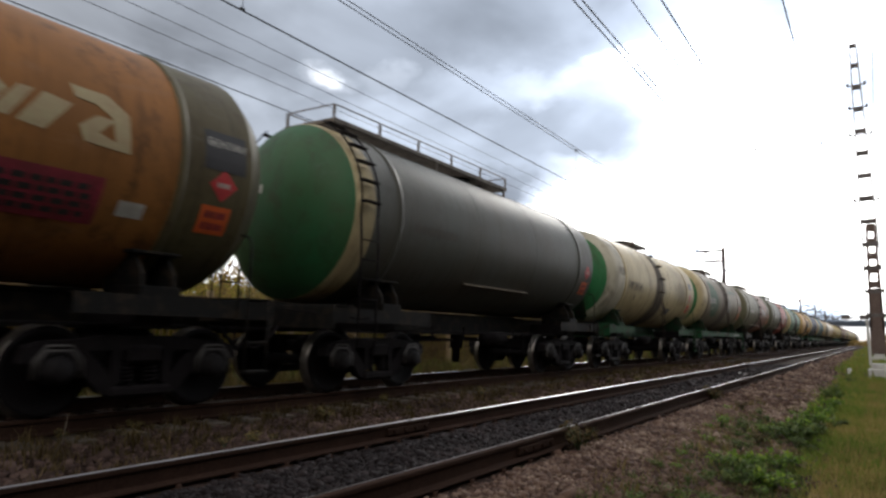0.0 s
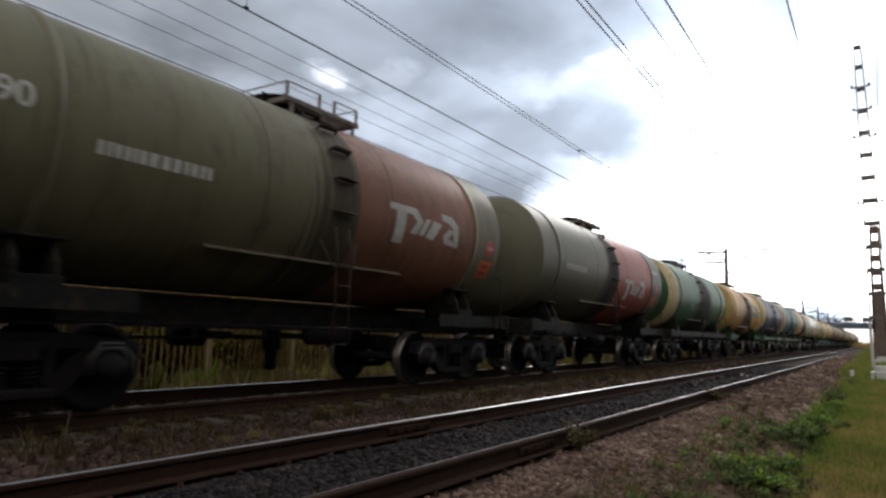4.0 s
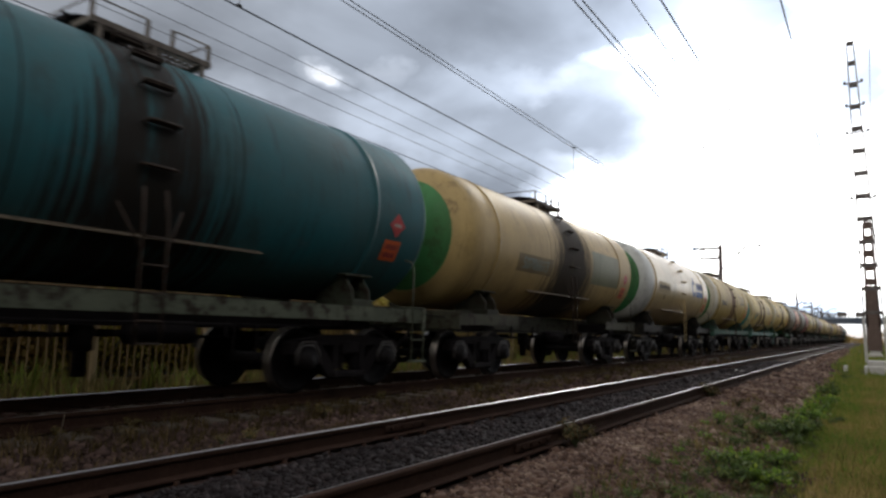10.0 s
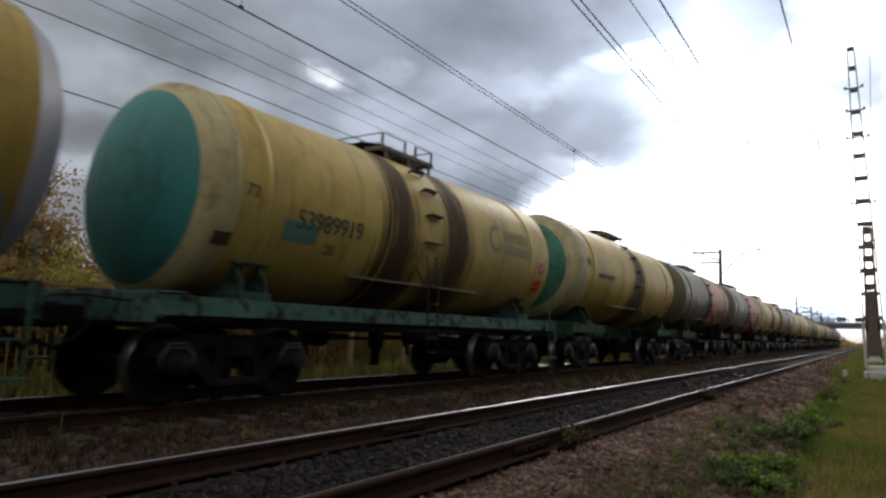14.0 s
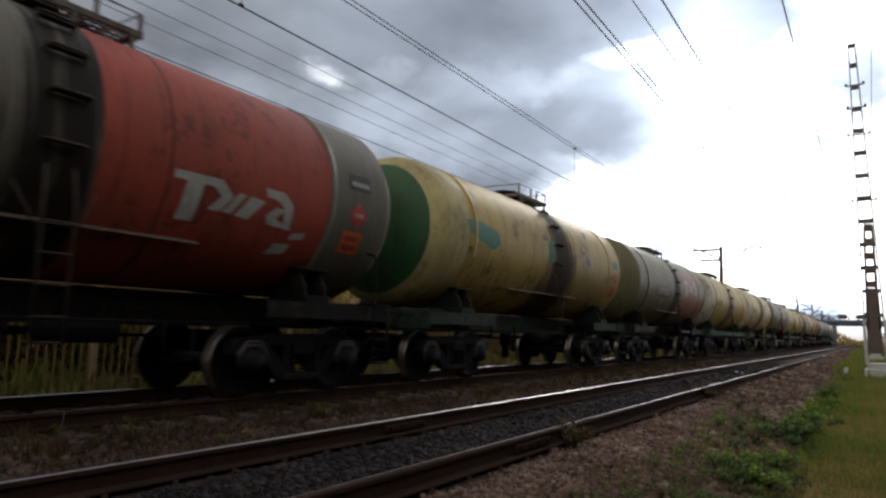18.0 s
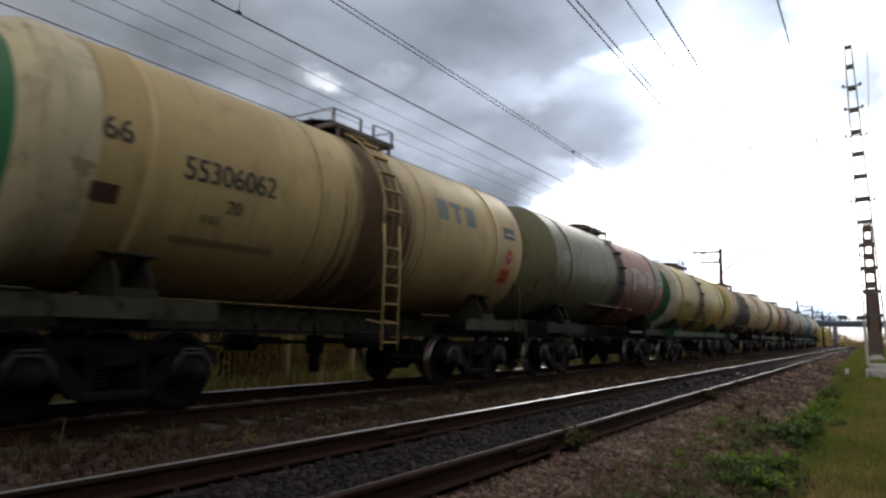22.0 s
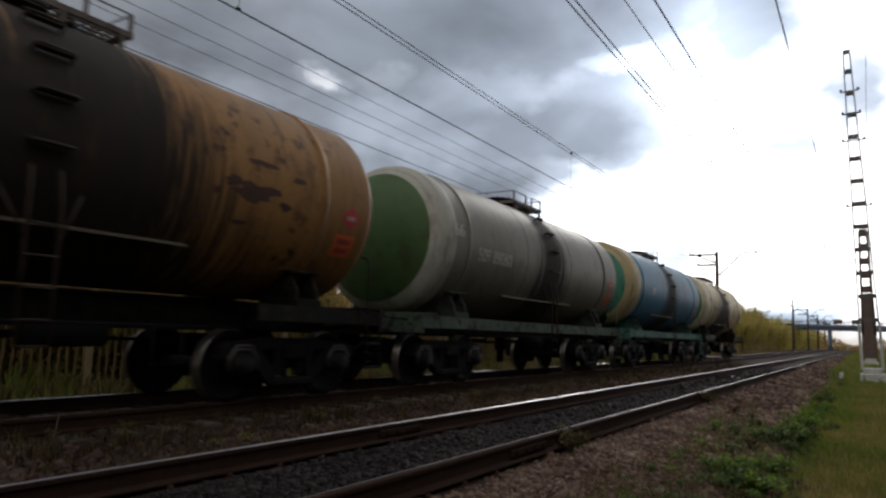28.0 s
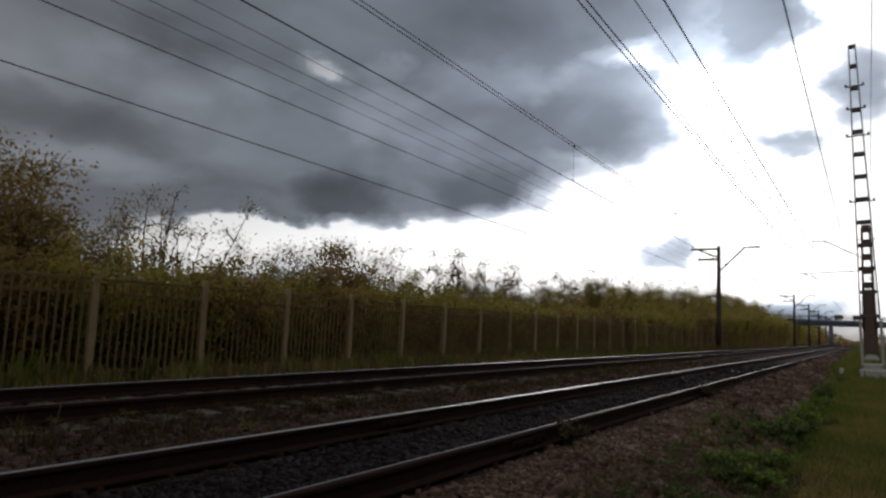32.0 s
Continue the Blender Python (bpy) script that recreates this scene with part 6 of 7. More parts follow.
def build_mast(x, y, base, h, w0, w1, lean, arms, step, coat=None, thick=0.03, tall=0.13):
    m = empty("lattice_mast", pose(x, y, base, 0, lean, 0), label="grey steel lattice railway mast on a white concrete footing", category="mast")
    part("footing", Kit().box((0, 0, 0.1), (1.0, 1.0, 0.5), 0.04), MAST_WHITE, m, "chalky white concrete footing")
    part("plinth", Kit().box((0, 0, 0.46), (0.74, 0.74, 0.24), 0.03), MAST_WHITE, m, "chalky white concrete plinth")

    def rad(z):
        return w0 + (w1 - w0) * (z - 0.5) / (h - 0.5)

    for sx in (-1, 1):
        for sy in (-1, 1):
            low = Kit()
            low.box((sx * rad(1.2), sy * rad(1.2), 1.5), (0.11, 0.11, 2.0), 0.02)
            part("leg_sleeve", low, coat or MAST_WHITE, m, "" if coat else "white painted lower leg")
            part("leg", Kit().tube([(sx * rad(2.4), sy * rad(2.4), 2.45), (sx * rad(h), sy * rad(h), h)], thick, 6), coat or LEG_PAINT, m)
    z = 2.7
    while z < h:
        r = rad(z)
        k = Kit()
        for sy in (-1, 1):
            k.box((0, sy * r, z), (2 * r + 0.06, 0.02, tall), 0.004)
            k.box((sy * r, 0, z), (0.02, 2 * r - 0.04, tall), 0.004)
        part("batten", k, coat or MAST_PAINT, m)
        z += step if z + step < h or z >= h - 0.1 else h - 0.07 - z
    for z, d in arms:
        part("crossarm", Kit().box((0, 0, z), (2 * d, 0.06, 0.06), 0.01), STEEL_DARK, m)
        for s in (-1, 1):
            k = Kit()
            insulator(k, s * d, 0, z + 0.12, 0.16)
            part("insulator", k, CERAMIC, m)
    return m


build_mast(0.16, 34.8, -0.45, 15.4, 0.40, 0.13, -2.0, ((13.4, 0.34), (12.3, 0.34), (11.0, 0.42), (7.9, 0.46)), 1.06)
second = build_mast(0.16, 63.0, -0.45, 10.9, 0.46, 0.26, -1.0, ((9.9, 0.6),), 1.15, MAST_BROWN, 0.1, 0.5)
for sy in (-1, 1):
    part("cover_plate", Kit().box((0, sy * 0.42, 3.2), (0.8, 0.03, 5.2), 0.01), MAST_BROWN, second, "dark brown plate over the lower lattice")
part("cantilever", Kit().tube([(0, 0, 8.2), (-2.9, 0, 9.9), (-3.9, 0, 9.95)], 0.045, 8), MAST_PAINT, second)
part("cantilever", Kit().tube([(0, 0, 7.35), (-5.2, 0, 7.15)], 0.04, 8), MAST_PAINT, second)
part("registration_arm", Kit().tube([(-4.6, 0, 7.15), (-3.4, 0, 6.7), (-2.4, 0, 6.5)], 0.03, 8), MAST_PAINT, second)
for x in (-2.9, -3.8):
    k = Kit()
    insulator(k, x, 0, 9.9, 0.85)
    part("insulator", k, CERAMIC, second)
for y in (118.0, 172.0):
    build_mast(0.3, y, -0.45, 11.5, 0.5, 0.22, 0, ((10.2, 1.6), (9.2, 1.2)), 1.2)


def build_bridge():
    b = empty("road_bridge", pose(0, 200, -0.5), label="grey concrete road bridge across the railway in the distance", category="bridge")
    part("deck", Kit().box((21, 0, 6.6), (100, 9, 0.7), 0.05), BRIDGE, b)
    for s in (-1, 1):
        part("girder", Kit().box((21, s * 3.6, 5.9), (100, 0.6, 0.9), 0.05), BRIDGE, b)
        k = Kit()
        for i in range(51):
            k.box((-29 + i * 2, s * 4.4, 7.45), (0.1, 0.1, 1.0), 0.01)
        k.box((21, s * 4.4, 7.9), (100, 0.1, 0.1), 0.01)
        k.box((21, s * 4.4, 7.5), (100, 0.05, 0.08), 0.01)
        part("railing", k, MAST_PAINT, b)
    for x in (-24.0, -8.3, 6.5, 24.0, 44.0):
        for s in (-1, 1):
            part("pier", Kit().tube([(x, s * 3.0, 0), (x, s * 3.0, 5.5)], 0.4, 14), BRIDGE, b)
    for x in (-6.3, -2.3):
        part("sign_panel", Kit().box((x, -4.6, 7.7), (2.0, 0.12, 1.2), 0.03), MAST_PAINT, b, "dark panel on the railing")


# the blue haze of the distance is put into the concrete's colour
BRIDGE = material("bridge_concrete", (0.2, 0.25, 0.33), 0.9, 0.0, (0.16, 0.2, 0.27), 0.4, 0.7, 8, 0.2)
build_bridge()

# ---- vegetation ----
RNG = np.random.default_rng(7)


def fast_mesh(name, verts, faces_per, n, quad):
    """A mesh from arrays: n pieces with equal topology."""
    me = bpy.data.meshes.new(name)
    v = verts.reshape(-1, 3)
    per = len(v) // n
    f = (np.asarray(faces_per)[None, :, :] + (np.arange(n) * per)[:, None, None]).reshape(-1, quad)
    me.vertices.add(len(v))
    me.vertices.foreach_set("co", v.astype(np.float32).ravel())
    me.loops.add(f.size)
    me.loops.foreach_set("vertex_index", f.astype(np.int32).ravel())
    me.polygons.add(len(f))
    me.polygons.foreach_set("loop_start", np.arange(0, f.size, quad, dtype=np.int32))
    me.update(calc_edges=True)
    return me


def leaf_quads(centres, size, droop=0.3):
    """Small folded leaves of random turn round the centres."""
    n = len(centres)
    a = RNG.uniform(0, 2 * np.pi, n)
    tilt = RNG.normal(droop, 0.6, n)
    d = np.stack([np.cos(a) * np.cos(tilt), np.sin(a) * np.cos(tilt), -np.sin(tilt)], 1)
    up = np.array([0, 0, 1.0]) + RNG.normal(0, 0.4, (n, 3))
    s = np.cross(d, up)
    s /= np.linalg.norm(s, axis=1)[:, None] + 1e-9
    L = (size * RNG.uniform(0.6, 1.35, n))[:, None]
    w = L * 0.33
    nrm = np.cross(s, d)
    p = np.stack([centres, centres + d * L * 0.5 + s * w - nrm * L * 0.08, centres + d * L, centres + d * L * 0.5 - s * w - nrm * L * 0.08], 1)
    return p


def shrub_meshes(name, h, spread, stems, leaves, size, low, lean=0.25):
    """Stems and twigs, and leaves held round the twigs."""
    k = Kit()
    tips = []
    for _ in range(stems):
        a = random.uniform(0, 6.283)
        r0 = random.uniform(0, spread * 0.35)
        p = Vector((r0 * math.cos(a), r0 * math.sin(a), -0.1))
        d = Vector((math.cos(a) * lean * random.random() * 1.6, math.sin(a) * lean * random.random() * 1.6, 1)).normalized()
        L = h * random.uniform(0.6, 1.0)
        pts = [p]
        for j in range(5):
            d = (d + Vector((random.uniform(-0.13, 0.13), random.uniform(-0.13, 0.13), 0.02))).normalized()
            pts.append(pts[-1] + d * L / 5)
        k.tube(pts, [0.035 * (1 - 0.16 * j) * (h / 3) ** 0.5 for j in range(6)], 5)
        for j in range(1, 6):
            for _ in range(3):
                b = random.uniform(0, 6.283)
                e = Vector((math.cos(b), math.sin(b), random.uniform(0.3, 1.0))).normalized()
                l2 = spread * random.uniform(0.25, 0.6) * (1.15 - j * 0.13)
                q = [pts[j], pts[j] + e * l2 * 0.5 + Vector((0, 0, 0.04)), pts[j] + e * l2]
                if pts[j].z > low * h * 0.6:
                    k.tube(q, [0.012, 0.008, 0.004], 4)
                    tips += [q[1], q[2], (q[1] + q[2]) / 2]
        tips += [pts[-1], pts[-2]]
    t = np.array([tuple(p) for p in tips if p.z > low * h])
    pick = t[RNG.integers(0, len(t), leaves)] + RNG.normal(0, 1, (leaves, 3)) * np.array([spread * 0.12, spread * 0.12, spread * 0.10])
    pick[:, 2] = np.maximum(pick[:, 2], 0.05)
    leaf = fast_mesh(name + "_leaves", leaf_quads(pick, size), [(0, 1, 2, 3)], leaves, 4)
    return k.mesh(name + "_stems", fix=False), leaf


def plant_tree(kind, meshes, mat, m, label, category):
    t = empty(kind, m, label=label, category=category, group="trees and shrubs behind the fence")
    part("trunk", meshes[0], BARK, t)
    part("crown", meshes[1], mat, t)
    return t


def build_hedge():
    low = [shrub_meshes("shrub", h, 1.3, 12, 9000, 0.1, 0.03) for h in (2.2, 2.45, 2.7)]
    tall = [shrub_meshes("tree", h, 1.3, 6, 1400, 0.066, 0.35, 0.17) for h in (3.8, 4.3, 4.0)]
    full = [shrub_meshes("tree_full", h, 2.0, 11, 14000, 0.085, 0.12, 0.3) for h in (4.2, 4.7)]
    y = 1.0
    i = 0
    while y < 125:
        x = -13.3 + random.uniform(-0.3, 0.3)
        g = 1.0 if y < 30 else min(1.7, 1.0 + (y - 30) * 0.012)
        plant_tree("shrub", low[i % 3], LEAF_AUTUMN if (i * 5) % 7 < 5 else LEAF_DULL, pose(x, y, -0.4, 0, 0, random.uniform(0, 360)) @ Matrix.Scale(g, 4), "dense yellow-olive autumn shrub behind the fence", "shrub")
        if i % 3 < 2:
            plant_tree("shrub", low[(i + 1) % 3], LEAF_AUTUMN, pose(x - 1.4, y + 0.5, -0.35, 0, 0, random.uniform(0, 360)) @ Matrix.Scale(g, 4), "dense yellow-olive autumn shrub behind the fence", "shrub")
        if y > 17 and (i % 2 or y < 40):
            plant_tree("young_tree", tall[i % 3], LEAF_DULL, pose(x - 2.0 - random.uniform(0, 1.0), y + random.uniform(-0.5, 0.5), -0.4, 0, 0, random.uniform(0, 360)) @ Matrix.Scale(random.uniform(0.95, 1.25) * g, 4), "slender half-bare young tree with dull leaves", "tree")
        if y > 18 and i % 2 == 0:
            plant_tree("bushy_tree", full[i % 4 // 2], LEAF_AUTUMN, pose(x - 2.6, y, -0.4, 0, 0, random.uniform(0, 360)) @ Matrix.Scale((0.74 if y < 36 else 0.9) * g, 4), "bushy olive autumn tree behind the fence", "tree")
        y += random.uniform(1.0, 1.45) * (1.0 if y < 60 else 1.5)
        i += 1
    for yy, xx, j, g in ((0.2, -15.6, 1, 1.1), (1.6, -16.5, 0, 1.2), (2.2, -18.5, 1, 1.2), (3.2, -15.6, 1, 1.1), (4.5, -16.2, 0, 1.2), (4.6, -18.8, 1, 1.2), (5.8, -15.9, 0, 1.2), (8.0, -15.2, 0, 0.9), (8.9, -16.0, 1, 0.78)):
        plant_tree("bushy_tree", full[j], LEAF_DULL, pose(xx, yy, -0.4, 0, 0, yy * 70) @ Matrix.Scale(g, 4), "bushy dark olive tree behind the fence", "tree")
    for yy, xx, j, g in ((9.8, -15.5, 1, 1.12), (10.8, -15.4, 0, 1.25), (11.9, -15.2, 2, 0.86), (12.8, -14.8, 0, 0.9), (13.8, -15.2, 1, 0.8), (24.6, -15.6, 0, 1.05), (26.3, -15.5, 1, 1.15), (29.4, -15.4, 2, 1.12), (39.4, -15.3, 0, 1.36), (41.0, -15.2, 1, 1.42), (43.0, -15.4, 2, 1.45), (45.4, -15.3, 0, 1.5)):
        plant_tree("young_tree", tall[j], LEAF_DULL, pose(xx, yy, -0.4, 0, 0, yy * 50) @ Matrix.Scale(g, 4), "slender half-bare young tree with dull leaves", "tree")
    for yy, g in ((15.2, 0.92), (16.5, 0.95)):
        plant_tree("bushy_tree", full[0], LEAF_DULL, pose(-15.1, yy, -0.4, 0, 0, yy * 40) @ Matrix.Scale(g, 4), "bushy dark olive tree behind the fence", "tree")
    # far woods, past counting
    n = 26000
    yy = RNG.uniform(125, 330, n)
    xx = -15.5 - RNG.exponential(5, n)
    zz = RNG.uniform(0, 1, n) ** 0.8 * (6.2 + 1.0 * np.sin(yy * 0.33) + 0.8 * np.sin(yy * 0.9 + xx)) - 0.4
    put("far_woods", fast_mesh("far_woods", leaf_quads(np.stack([xx, yy, zz], 1), 0.55), [(0, 1, 2, 3)], n, 4), LEAF_AUTUMN, label="distant autumn thicket along the railway", category="woods", kind="stuff")
    n = 9000
    yy = RNG.uniform(215, 330, n)
    xx = RNG.uniform(-16, 60, n)
    zz = RNG.uniform(0, 1, n) * (3.0 + 1.2 * np.sin(xx * 0.4)) - 0.4
    put("far_woods", fast_mesh("far_woods_b", leaf_quads(np.stack([xx, yy, zz], 1), 0.8), [(0, 1, 2, 3)], n, 4), LEAF_DULL, label="distant dull thicket beyond the bridge", category="woods", kind="stuff")


build_hedge()


def ground_zs(x):
    xs, zs = zip(*PROFILE)
    return np.interp(x, xs, zs)


def scatter_stones(name, mat, boxes, label):
    """Angular broken stones: jittered cuboids lying on the ground."""
    P, S = [], []
    for x0, x1, y0, y1, per_m2, size in boxes:
        n = int((x1 - x0) * (y1 - y0) * per_m2)
        x, y = RNG.uniform(x0, x1, n) + RNG.normal(0, 0.05, n), RNG.uniform(y0, y1, n) + RNG.normal(0, 0.25, n)
        s = size * np.exp(RNG.normal(0, 0.35, n))
        P.append(np.stack([x, y, ground_zs(x) + s * 0.15], 1))
        S.append(s)
    P, S = np.concatenate(P), np.concatenate(S)
    n = len(P)
    cube = np.array([(a, b, c) for a in (-1, 1) for b in (-1, 1) for c in (-1, 1)], float)
    v = cube[None] * RNG.uniform(0.55, 1.0, (n, 1, 3)) + RNG.normal(0, 0.22, (n, 8, 3))
    q = RNG.normal(0, 1, (n, 4))
    q /= np.linalg.norm(q, axis=1)[:, None]
    w, x, y, z = q.T
    M = np.stack([1 - 2 * (y * y + z * z), 2 * (x * y - z * w), 2 * (x * z + y * w), 2 * (x * y + z * w), 1 - 2 * (x * x + z * z), 2 * (y * z - x * w), 2 * (x * z - y * w), 2 * (y * z + x * w), 1 - 2 * (x * x + y * y)], 1).reshape(n, 3, 3)
    v = np.einsum("nij,nkj->nki", M, v) * (S * 0.5)[:, None, None]
    v[:, :, 2] *= 0.8
    v += P[:, None, :]
    faces = [(0, 1, 3, 2), (4, 6, 7, 5), (0, 4, 5, 1), (2, 3, 7, 6), (0, 2, 6, 4), (1, 5, 7, 3)]
    put(name, fast_mesh(name, v, faces, n, 4), mat, label=label, category="ballast", kind="stuff")


scatter_stones("ballast", STONES, [(-2.75, -1.0, 3.4, 15, 1700, 0.034), (-2.75, -1.2, 15, 34, 240, 0.07), (-2.7, -1.3, -14, 3.4, 420, 0.05), (-2.75, -1.4, 34, 90, 40, 0.13), (-1.0, -0.4, 5, 30, 60, 0.05), (-1.4, -0.75, -14, 5, 150, 0.045)], "reddish brown broken stone beside the track")
scatter_stones("ballast", STONES_GREY, [(-4.36, -3.04, 2.6, 16, 1000, 0.038), (-4.36, -3.04, 16, 36, 200, 0.075), (-4.36, -3.04, -14, 2.6, 420, 0.05)], "dark grey broken stone between the rails")
scatter_stones("ballast", STONES_BROWN, [(-7.2, -4.6, 1.0, 16, 420, 0.042), (-7.1, -4.6, -14, 1.0, 200, 0.055), (-8.7, -7.4, -14, 2, 200, 0.055), (-6.8, -4.6, 16, 34, 110, 0.07), (-8.7, -7.4, 2, 20, 200, 0.05), (-10.6, -9.0, 3, 20, 60, 0.06)], "brown broken stone between the tracks")


def scatter_blades(name, mat, boxes, label):
    P, H, W = [], [], []
    for x0, x1, y0, y1, per_m2, h, clump in boxes:
        n = int((x1 - x0) * (y1 - y0) * per_m2)
        m = max(1, n // clump)
        cx, cy = RNG.uniform(x0, x1, m), RNG.uniform(y0, y1, m)
        j = RNG.integers(0, m, n)
        sc = 0.05 if clump > 1 else 0.0
        x, y = cx[j] + RNG.normal(0, sc, n), cy[j] + RNG.normal(0, sc, n)
        hs = (0.55 + RNG.uniform(0, 0.9, m))[j] * h * RNG.uniform(0.5, 1.15, n)
        P.append(np.stack([x, y, ground_zs(x) - 0.01], 1))
        H.append(hs)
    P, H = np.concatenate(P), np.concatenate(H)
    n = len(P)
    a = RNG.uniform(0, 2 * np.pi, n)
    side = np.stack([np.cos(a), np.sin(a), np.zeros(n)], 1) * (0.0035 + 0.02 * H)[:, None]
    bend = np.stack([np.cos(a + 1.4), np.sin(a + 1.4), np.zeros(n)], 1) * (H * RNG.uniform(0.1, 0.7, n))[:, None]
    up = np.array([0, 0, 1.0])
    v = np.stack([P - side, P + side, P + side * 0.7 + bend * 0.35 + up * (H * 0.6)[:, None], P - side * 0.7 + bend * 0.35 + up * (H * 0.6)[:, None], P + bend + up * H[:, None]], 1)
    me = bpy.data.meshes.new(name)
    o = (np.arange(n) * 5)[:, None]
    quads = o + np.array([[0, 1, 2, 3]])
    tris = o + np.array([[3, 2, 4]])
    me.vertices.add(n * 5)
    me.vertices.foreach_set("co", v.reshape(-1).astype(np.float32))
    loops = np.concatenate([quads, tris], 1)
    me.loops.add(n * 7)
    me.loops.foreach_set("vertex_index", loops.astype(np.int32).ravel())
    st = np.stack([np.arange(n) * 7, np.arange(n) * 7 + 4], 1)
    me.polygons.add(n * 2)
    me.polygons.foreach_set("loop_start", st.astype(np.int32).ravel())
    me.update(calc_edges=True)
    put(name, me, mat, label=label, category="grass", kind="stuff")


scatter_blades("grass", GRASS, [(-0.9, 4.0, -6, 6.5, 380, 0.1, 6), (-0.9, 0.5, 8.5, 22, 700, 0.11, 6), (-0.75, 2.6, 6.5, 11, 500, 0.09, 6), (-0.85, 2.6, 11, 16, 1000, 0.11, 6), (-1.0, 8.0, -14, 6.5, 90, 0.14, 10), (-1.3, 4, 16, 34, 420, 0.16, 10), (-1.6, 8, 34, 70, 110, 0.3, 12), (-1.8, 10, 70, 160, 14, 0.6, 12)], "short green and yellowing grass beside the railway")
scatter_blades("dry_grass", WEED_DARK, [(-7.1, -5.0, 1.0, 14, 200, 0.11, 14), (-7.15, -6.2, 1.0, 30, 260, 0.16, 12), (-7.0, -4.8, 14, 45, 60, 0.18, 16)], "dull brown grass tufts between the tracks")
scatter_blades("dry_grass", GRASS_BROWN, [(-0.8, 4.0, -6, 5.0, 300, 0.09, 7), (-0.6, 2.6, 5.0, 14, 2400, 0.09, 8), (-0.3, 3.0, 14, 30, 500, 0.14, 8)], "short brown autumn grass beside the railway")
scatter_blades("dry_grass", WEED_DRY, [(-1.2, 8.0, -14, 5.0, 90, 0.14, 10), (-2.2, -0.9, 4, 20, 50, 0.12, 12)], "dull dry grass tufts beside the track")
scatter_blades("low_weeds", LEAF_WEED, [(-2.0, -0.7, 5.0, 13, 900, 0.07, 9), (-1.5, -0.8, 13, 26, 240, 0.1, 9)], "fine low green weeds in the gravel")
scatter_blades("low_weeds", WEED_DRY, [(-2.1, -0.8, 4.6, 13, 700, 0.06, 7)], "fine dry weeds in the gravel")
scatter_blades("tall_weeds", WEED_DRY, [(-12.6, -9.7, -1, 24, 130, 0.42, 12), (-12.4, -9.8, 24, 75, 45, 0.5, 14)], "tall dry weeds along the fence")
scatter_blades("tall_weeds", GRASS, [(-12.6, -10.2, -1, 40, 60, 0.36, 12), (-12.0, -11.2, -1, 60, 90, 0.5, 14)], "tall green weeds along the fence")


def weed_mesh(name, r, h, n, size):
    """A low leafy plant: stems fan out from the root, leaves along them."""
    k = Kit()
    c = []
    for _ in range(max(6, n // 14)):
        a = random.uniform(0, 6.283)
        e = Vector((math.cos(a) * r * random.uniform(0.3, 1), math.sin(a) * r * random.uniform(0.3, 1), h * random.uniform(0.6, 1)))
        mid = e * 0.55 + Vector((0, 0, h * 0.15))
        k.tube([(0, 0, 0), mid, e], [0.006, 0.005, 0.003], 4)
        for _ in range(14):
            f = random.uniform(0.35, 1.0)
            c.append(tuple(mid.lerp(e, (f - 0.35) / 0.65) + Vector((random.gauss(0, 0.03), random.gauss(0, 0.03), random.gauss(0, 0.02)))))
    c = np.array(c)
    return k.mesh(name + "_stems", fix=False), fast_mesh(name + "_leaves", leaf_quads(c, size, 0.15), [(0, 1, 2, 3)], len(c), 4)


STALK = material("pale_dry_stem", (0.13, 0.1, 0.065), 0.8, bump=0)
STEM = material("green_stem", (0.06, 0.09, 0.03), 0.7, bump=0)


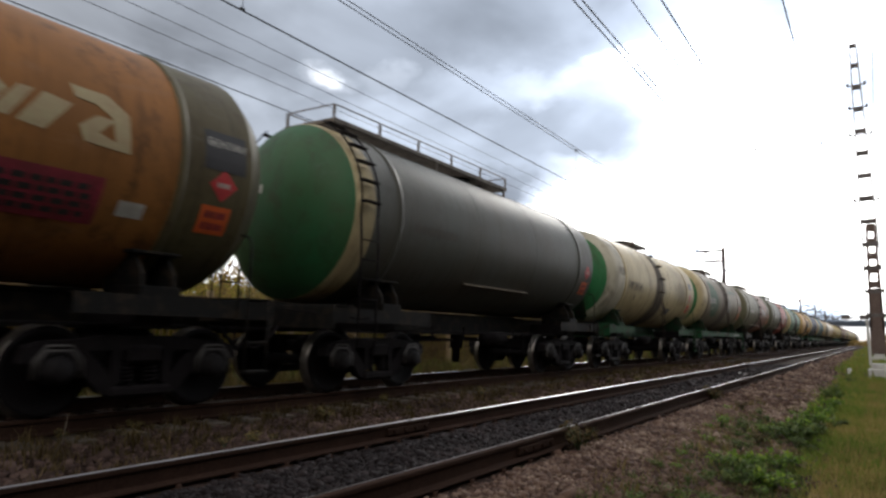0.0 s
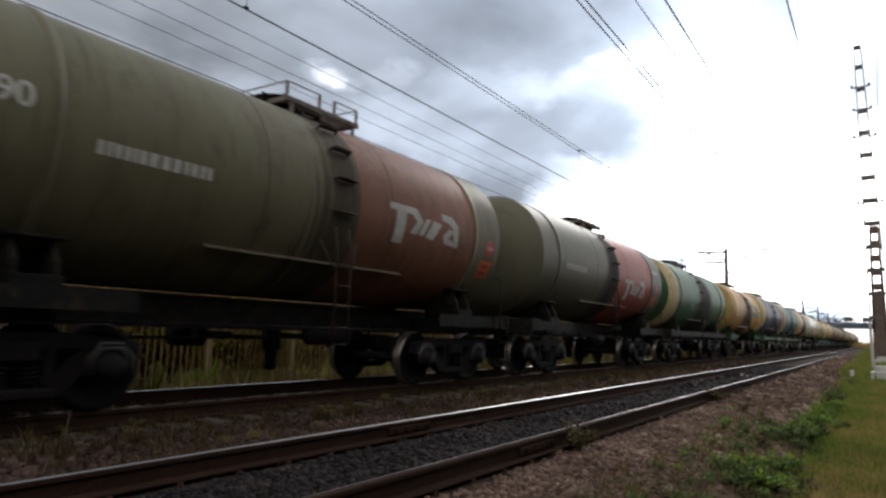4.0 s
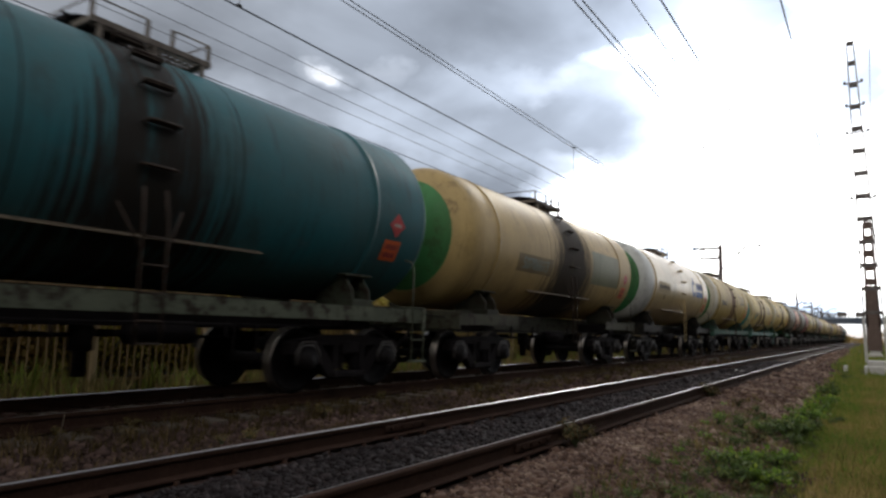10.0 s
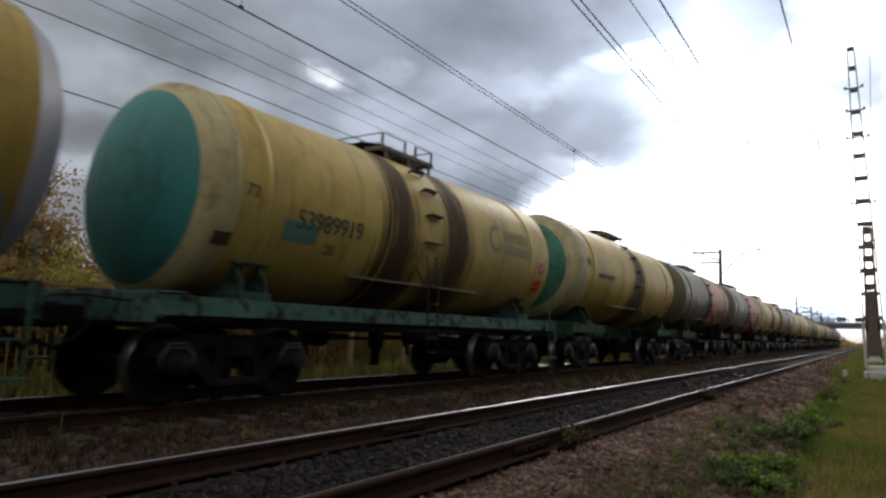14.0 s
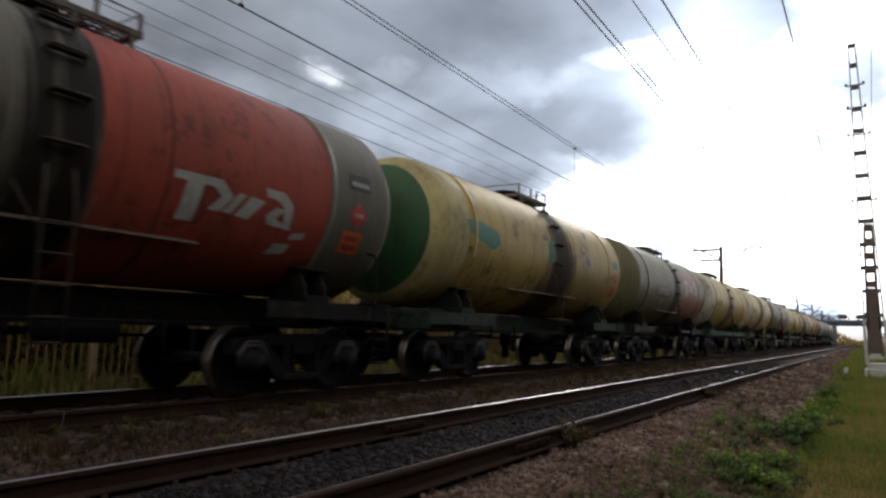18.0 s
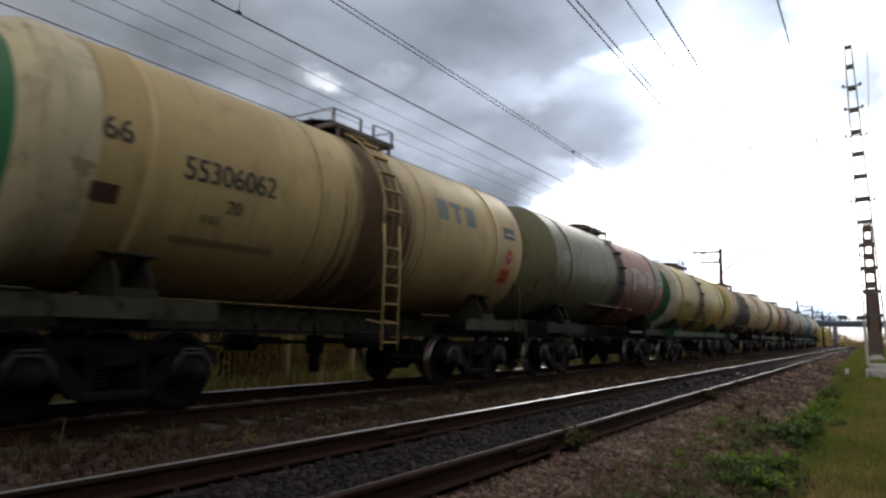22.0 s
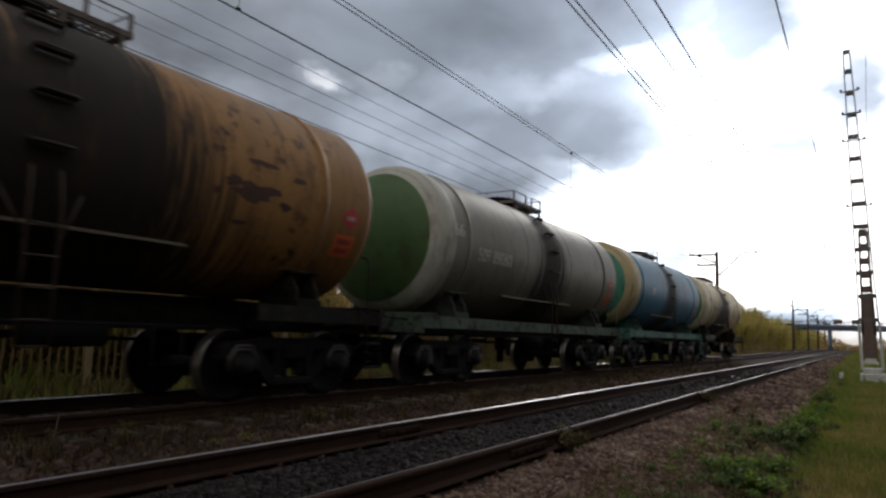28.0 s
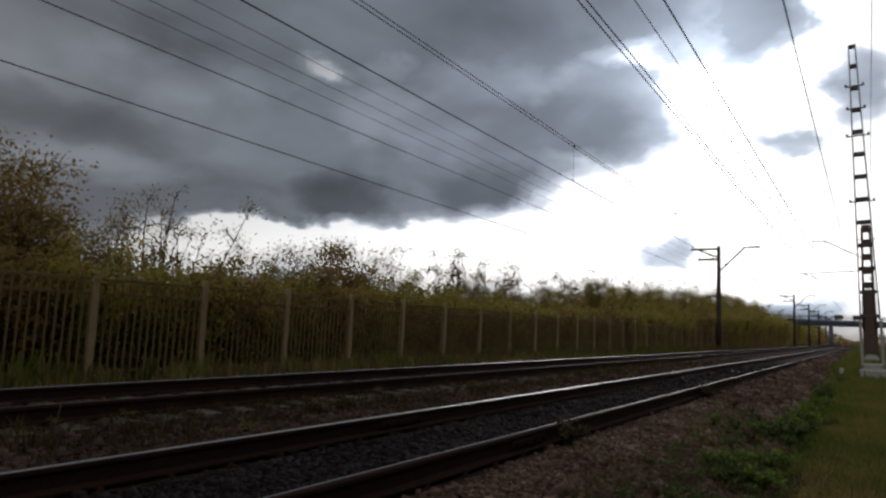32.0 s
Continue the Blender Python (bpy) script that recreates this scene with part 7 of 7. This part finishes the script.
def build_weeds():
    kinds = [weed_mesh("weed_a", 0.24, 0.17, 230, 0.055), weed_mesh("weed_b", 0.18, 0.22, 150, 0.045), weed_mesh("weed_c", 0.16, 0.09, 110, 0.04)]
    spots = [(-1.28, 8.2, 0, 1.0), (-1.02, 8.7, 0, 1.1), (-1.45, 7.7, 1, 0.9), (-0.85, 8.1, 2, 1.2), (-1.2, 7.3, 0, 1.0), (-3.0, 14.7, 1, 0.9), (-2.98, 7.5, 2, 1.4),
             (-1.1, 11.2, 0, 1.5), (-0.95, 11.8, 0, 1.4), (-1.2, 12.0, 0, 1.3), (-0.9, 12.6, 0, 1.4), (-1.0, 13.5, 0, 1.5), (-0.95, 15.0, 0, 1.4), (-0.92, 17.0, 0, 1.4), (-0.98, 19.5, 0, 1.5), (-1.15, 7.8, 0, 1.2), (-0.95, 7.6, 0, 1.1), (-2.74, 7.0, 1, 1.2), (-2.7, 6.8, 1, 1.0), (-2.76, 14.1, 1, 1.2), (-2.8, 14.4, 0, 0.9)]
    for y in [9.4 + 0.9 * j for j in range(26)]:
        spots.append((-1.0 - 0.22 * math.sin(y * 1.3) + random.uniform(-0.35, 0.35), y + random.uniform(-0.2, 0.2), random.choice((0, 1, 2, 2)), random.uniform(0.6, 1.05)))
    for _ in range(70):
        y = random.uniform(5.2, 15)
        spots.append((random.gauss(-1.25, 0.3) - 0.02 * (y - 5), y, random.choice((1, 2, 2)), random.uniform(0.45, 0.9)))
    for _ in range(30):
        spots.append((random.uniform(-7.1, -5.2), random.uniform(3, 22), random.choice((1, 2)), random.uniform(0.4, 0.8)))
    for _ in range(60):
        y = random.uniform(5.0, 13)
        spots.append((random.gauss(-1.35, 0.35) - 0.02 * (y - 5), y, 2, random.uniform(0.4, 0.7)))
    for x, y, j, s in spots:
        t = empty("weed", Matrix.LocRotScale((x, y, ground_z(x) + 0.01), Euler((0, 0, random.uniform(0, 6.28))), (s, s, s)), label="low leafy green weed growing in the gravel", category="weed", group="weeds by the track")
        part("stalk_tuft", kinds[j][0], STEM, t, kind="stuff")
        part("foliage", kinds[j][1], LEAF_GREEN if x > -2.5 and random.random() < (0.6 if j == 0 else 0.22) else LEAF_WEED if x > -2.5 and random.random() < 0.75 else WEED_DARK if x > -3.3 else WEED_DRY, t)
    stalk = Kit().tube([(0, 0, 0), (0.03, 0.05, 0.25), (0.06, 0.03, 0.5)], [0.009, 0.007, 0.004], 5)
    put("dry_stalk", stalk, STALK, pose(-6.37, 3.17, -0.3, 0, 14, 0), label="pale dry stalk standing between the tracks", category="stalk")


build_weeds()
put("marker_stub", Kit().box((0, 0, 0.18), (0.16, 0.16, 0.36), 0.03), MAST_WHITE, pose(-1.05, 34.6, -0.48), label="short white marker stub in the grass", category="marker")
put("board_piece", Kit().box((0, 0, 0.03), (0.1, 0.75, 0.06), 0.01), MAST_WHITE, pose(-3.9, 24.6, -0.2, 0, 4, 24), label="pale broken board lying between the rails", category="board")
put("board_piece", Kit().box((0, 0, 0.04), (0.14, 0.9, 0.08), 0.02), MAST_WHITE, pose(-6.9, 24.4, -0.28, 0, 5, 40), label="pale broken board lying between the tracks", category="board")

LEAF_SCREEN = island_material("light_blocking_leaves", [(0.03, 0.04, 0.012), (0.05, 0.06, 0.018), (0.08, 0.075, 0.025), (0.1, 0.08, 0.03)], 0.7, 0.25, 0.1)
# ---- unseen thicket, added on the camera's own side to block low light ----
n = 38000
yy = RNG.uniform(-90, 36, n)
xx = 10 + RNG.exponential(3.0, n)
zz = RNG.uniform(0, 1, n) * (10.5 + 0.8 * np.sin(yy * 0.21) + 0.5 * np.sin(yy * 0.6)) - 0.5
put("thicket", fast_mesh("thicket", leaf_quads(np.stack([xx, yy, zz], 1), 1.3), [(0, 1, 2, 3)], n, 4), LEAF_SCREEN, label="unseen dark thicket added on the near side to block low light", category="woods", kind="stuff")

# ---- sleepers, built last ----


def build_sleepers(track, y0, y1, z, mat):
    me = Kit().prism([(-0.15, -0.12), (0.15, -0.12), (0.13, 0.08), (0.10, 0.1), (-0.10, 0.1), (-0.13, 0.08)], -1.35, 1.35, "x").mesh("sleeper")
    clip = Kit()
    for s in (-1, 1):
        for q in (-1, 1):
            clip.box((s * 0.796 + q * 0.1, 0, 0.115), (0.07, 0.09, 0.03), 0.01)
            clip.lathe([(0.022, 0.12), (0.022, 0.16), (0.001, 0.165)], 6, "z", c=(s * 0.796 + q * 0.1, 0, 0))
    cm = clip.mesh("fastening")
    n = int((y1 - y0) / 0.545)
    for i in range(n):
        y = y0 + i * 0.545
        part("sleeper", me, mat, track, m=pose(random.uniform(-0.02, 0.02), y, z + random.uniform(-0.01, 0.005)))
        part("fastening", cm, RAIL_RUST, track, m=pose(0, y, z))


build_sleepers(far_track, -13.2, 45, -0.284, CONCRETE)
build_sleepers(near_track, -13.2, 36, -0.335, CONCRETE)


def spin(ws, i, off):
    """Rolls a wheelset along the rails from 30 m ahead of the camera until it has passed."""
    x0 = wagon_y(i, 0.0)
    y, r = ws.location.y, 0.4785

    def at(t):
        return t, pose(0, y, r, math.degrees((x0 - wagon_y(i, t)) / r) % 360.0, 0, 0)
    ts = [j * 0.055 for j in range(582) if -3.0 < wagon_y(i, j * 0.055) + off < 30.0]
    if not ts:
        return
    rows = [at(t) for t in ts]
    if ts[0] > 0.0:
        rows.insert(0, (0.0, rows[0][1]))
    if ts[-1] < 32.0:
        rows.append((32.0, rows[-1][1]))
    walk(ws, rows)


def motions():
    """The train rolls by; its wheelsets turn while they are near."""
    stops = [2.0 * j for j in range(17)]
    for i, w in enumerate(TRAIN):
        walk(w, [(t, pose(FAR_X, wagon_y(i, t), 0)) for t in stops])
        for bogie in w.children:
            if not bogie.name.startswith("bogie"):
                continue
            for ws in bogie.children:
                if ws.name.startswith("wheelset"):
                    spin(ws, i, bogie.location.y + ws.location.y)


motions()
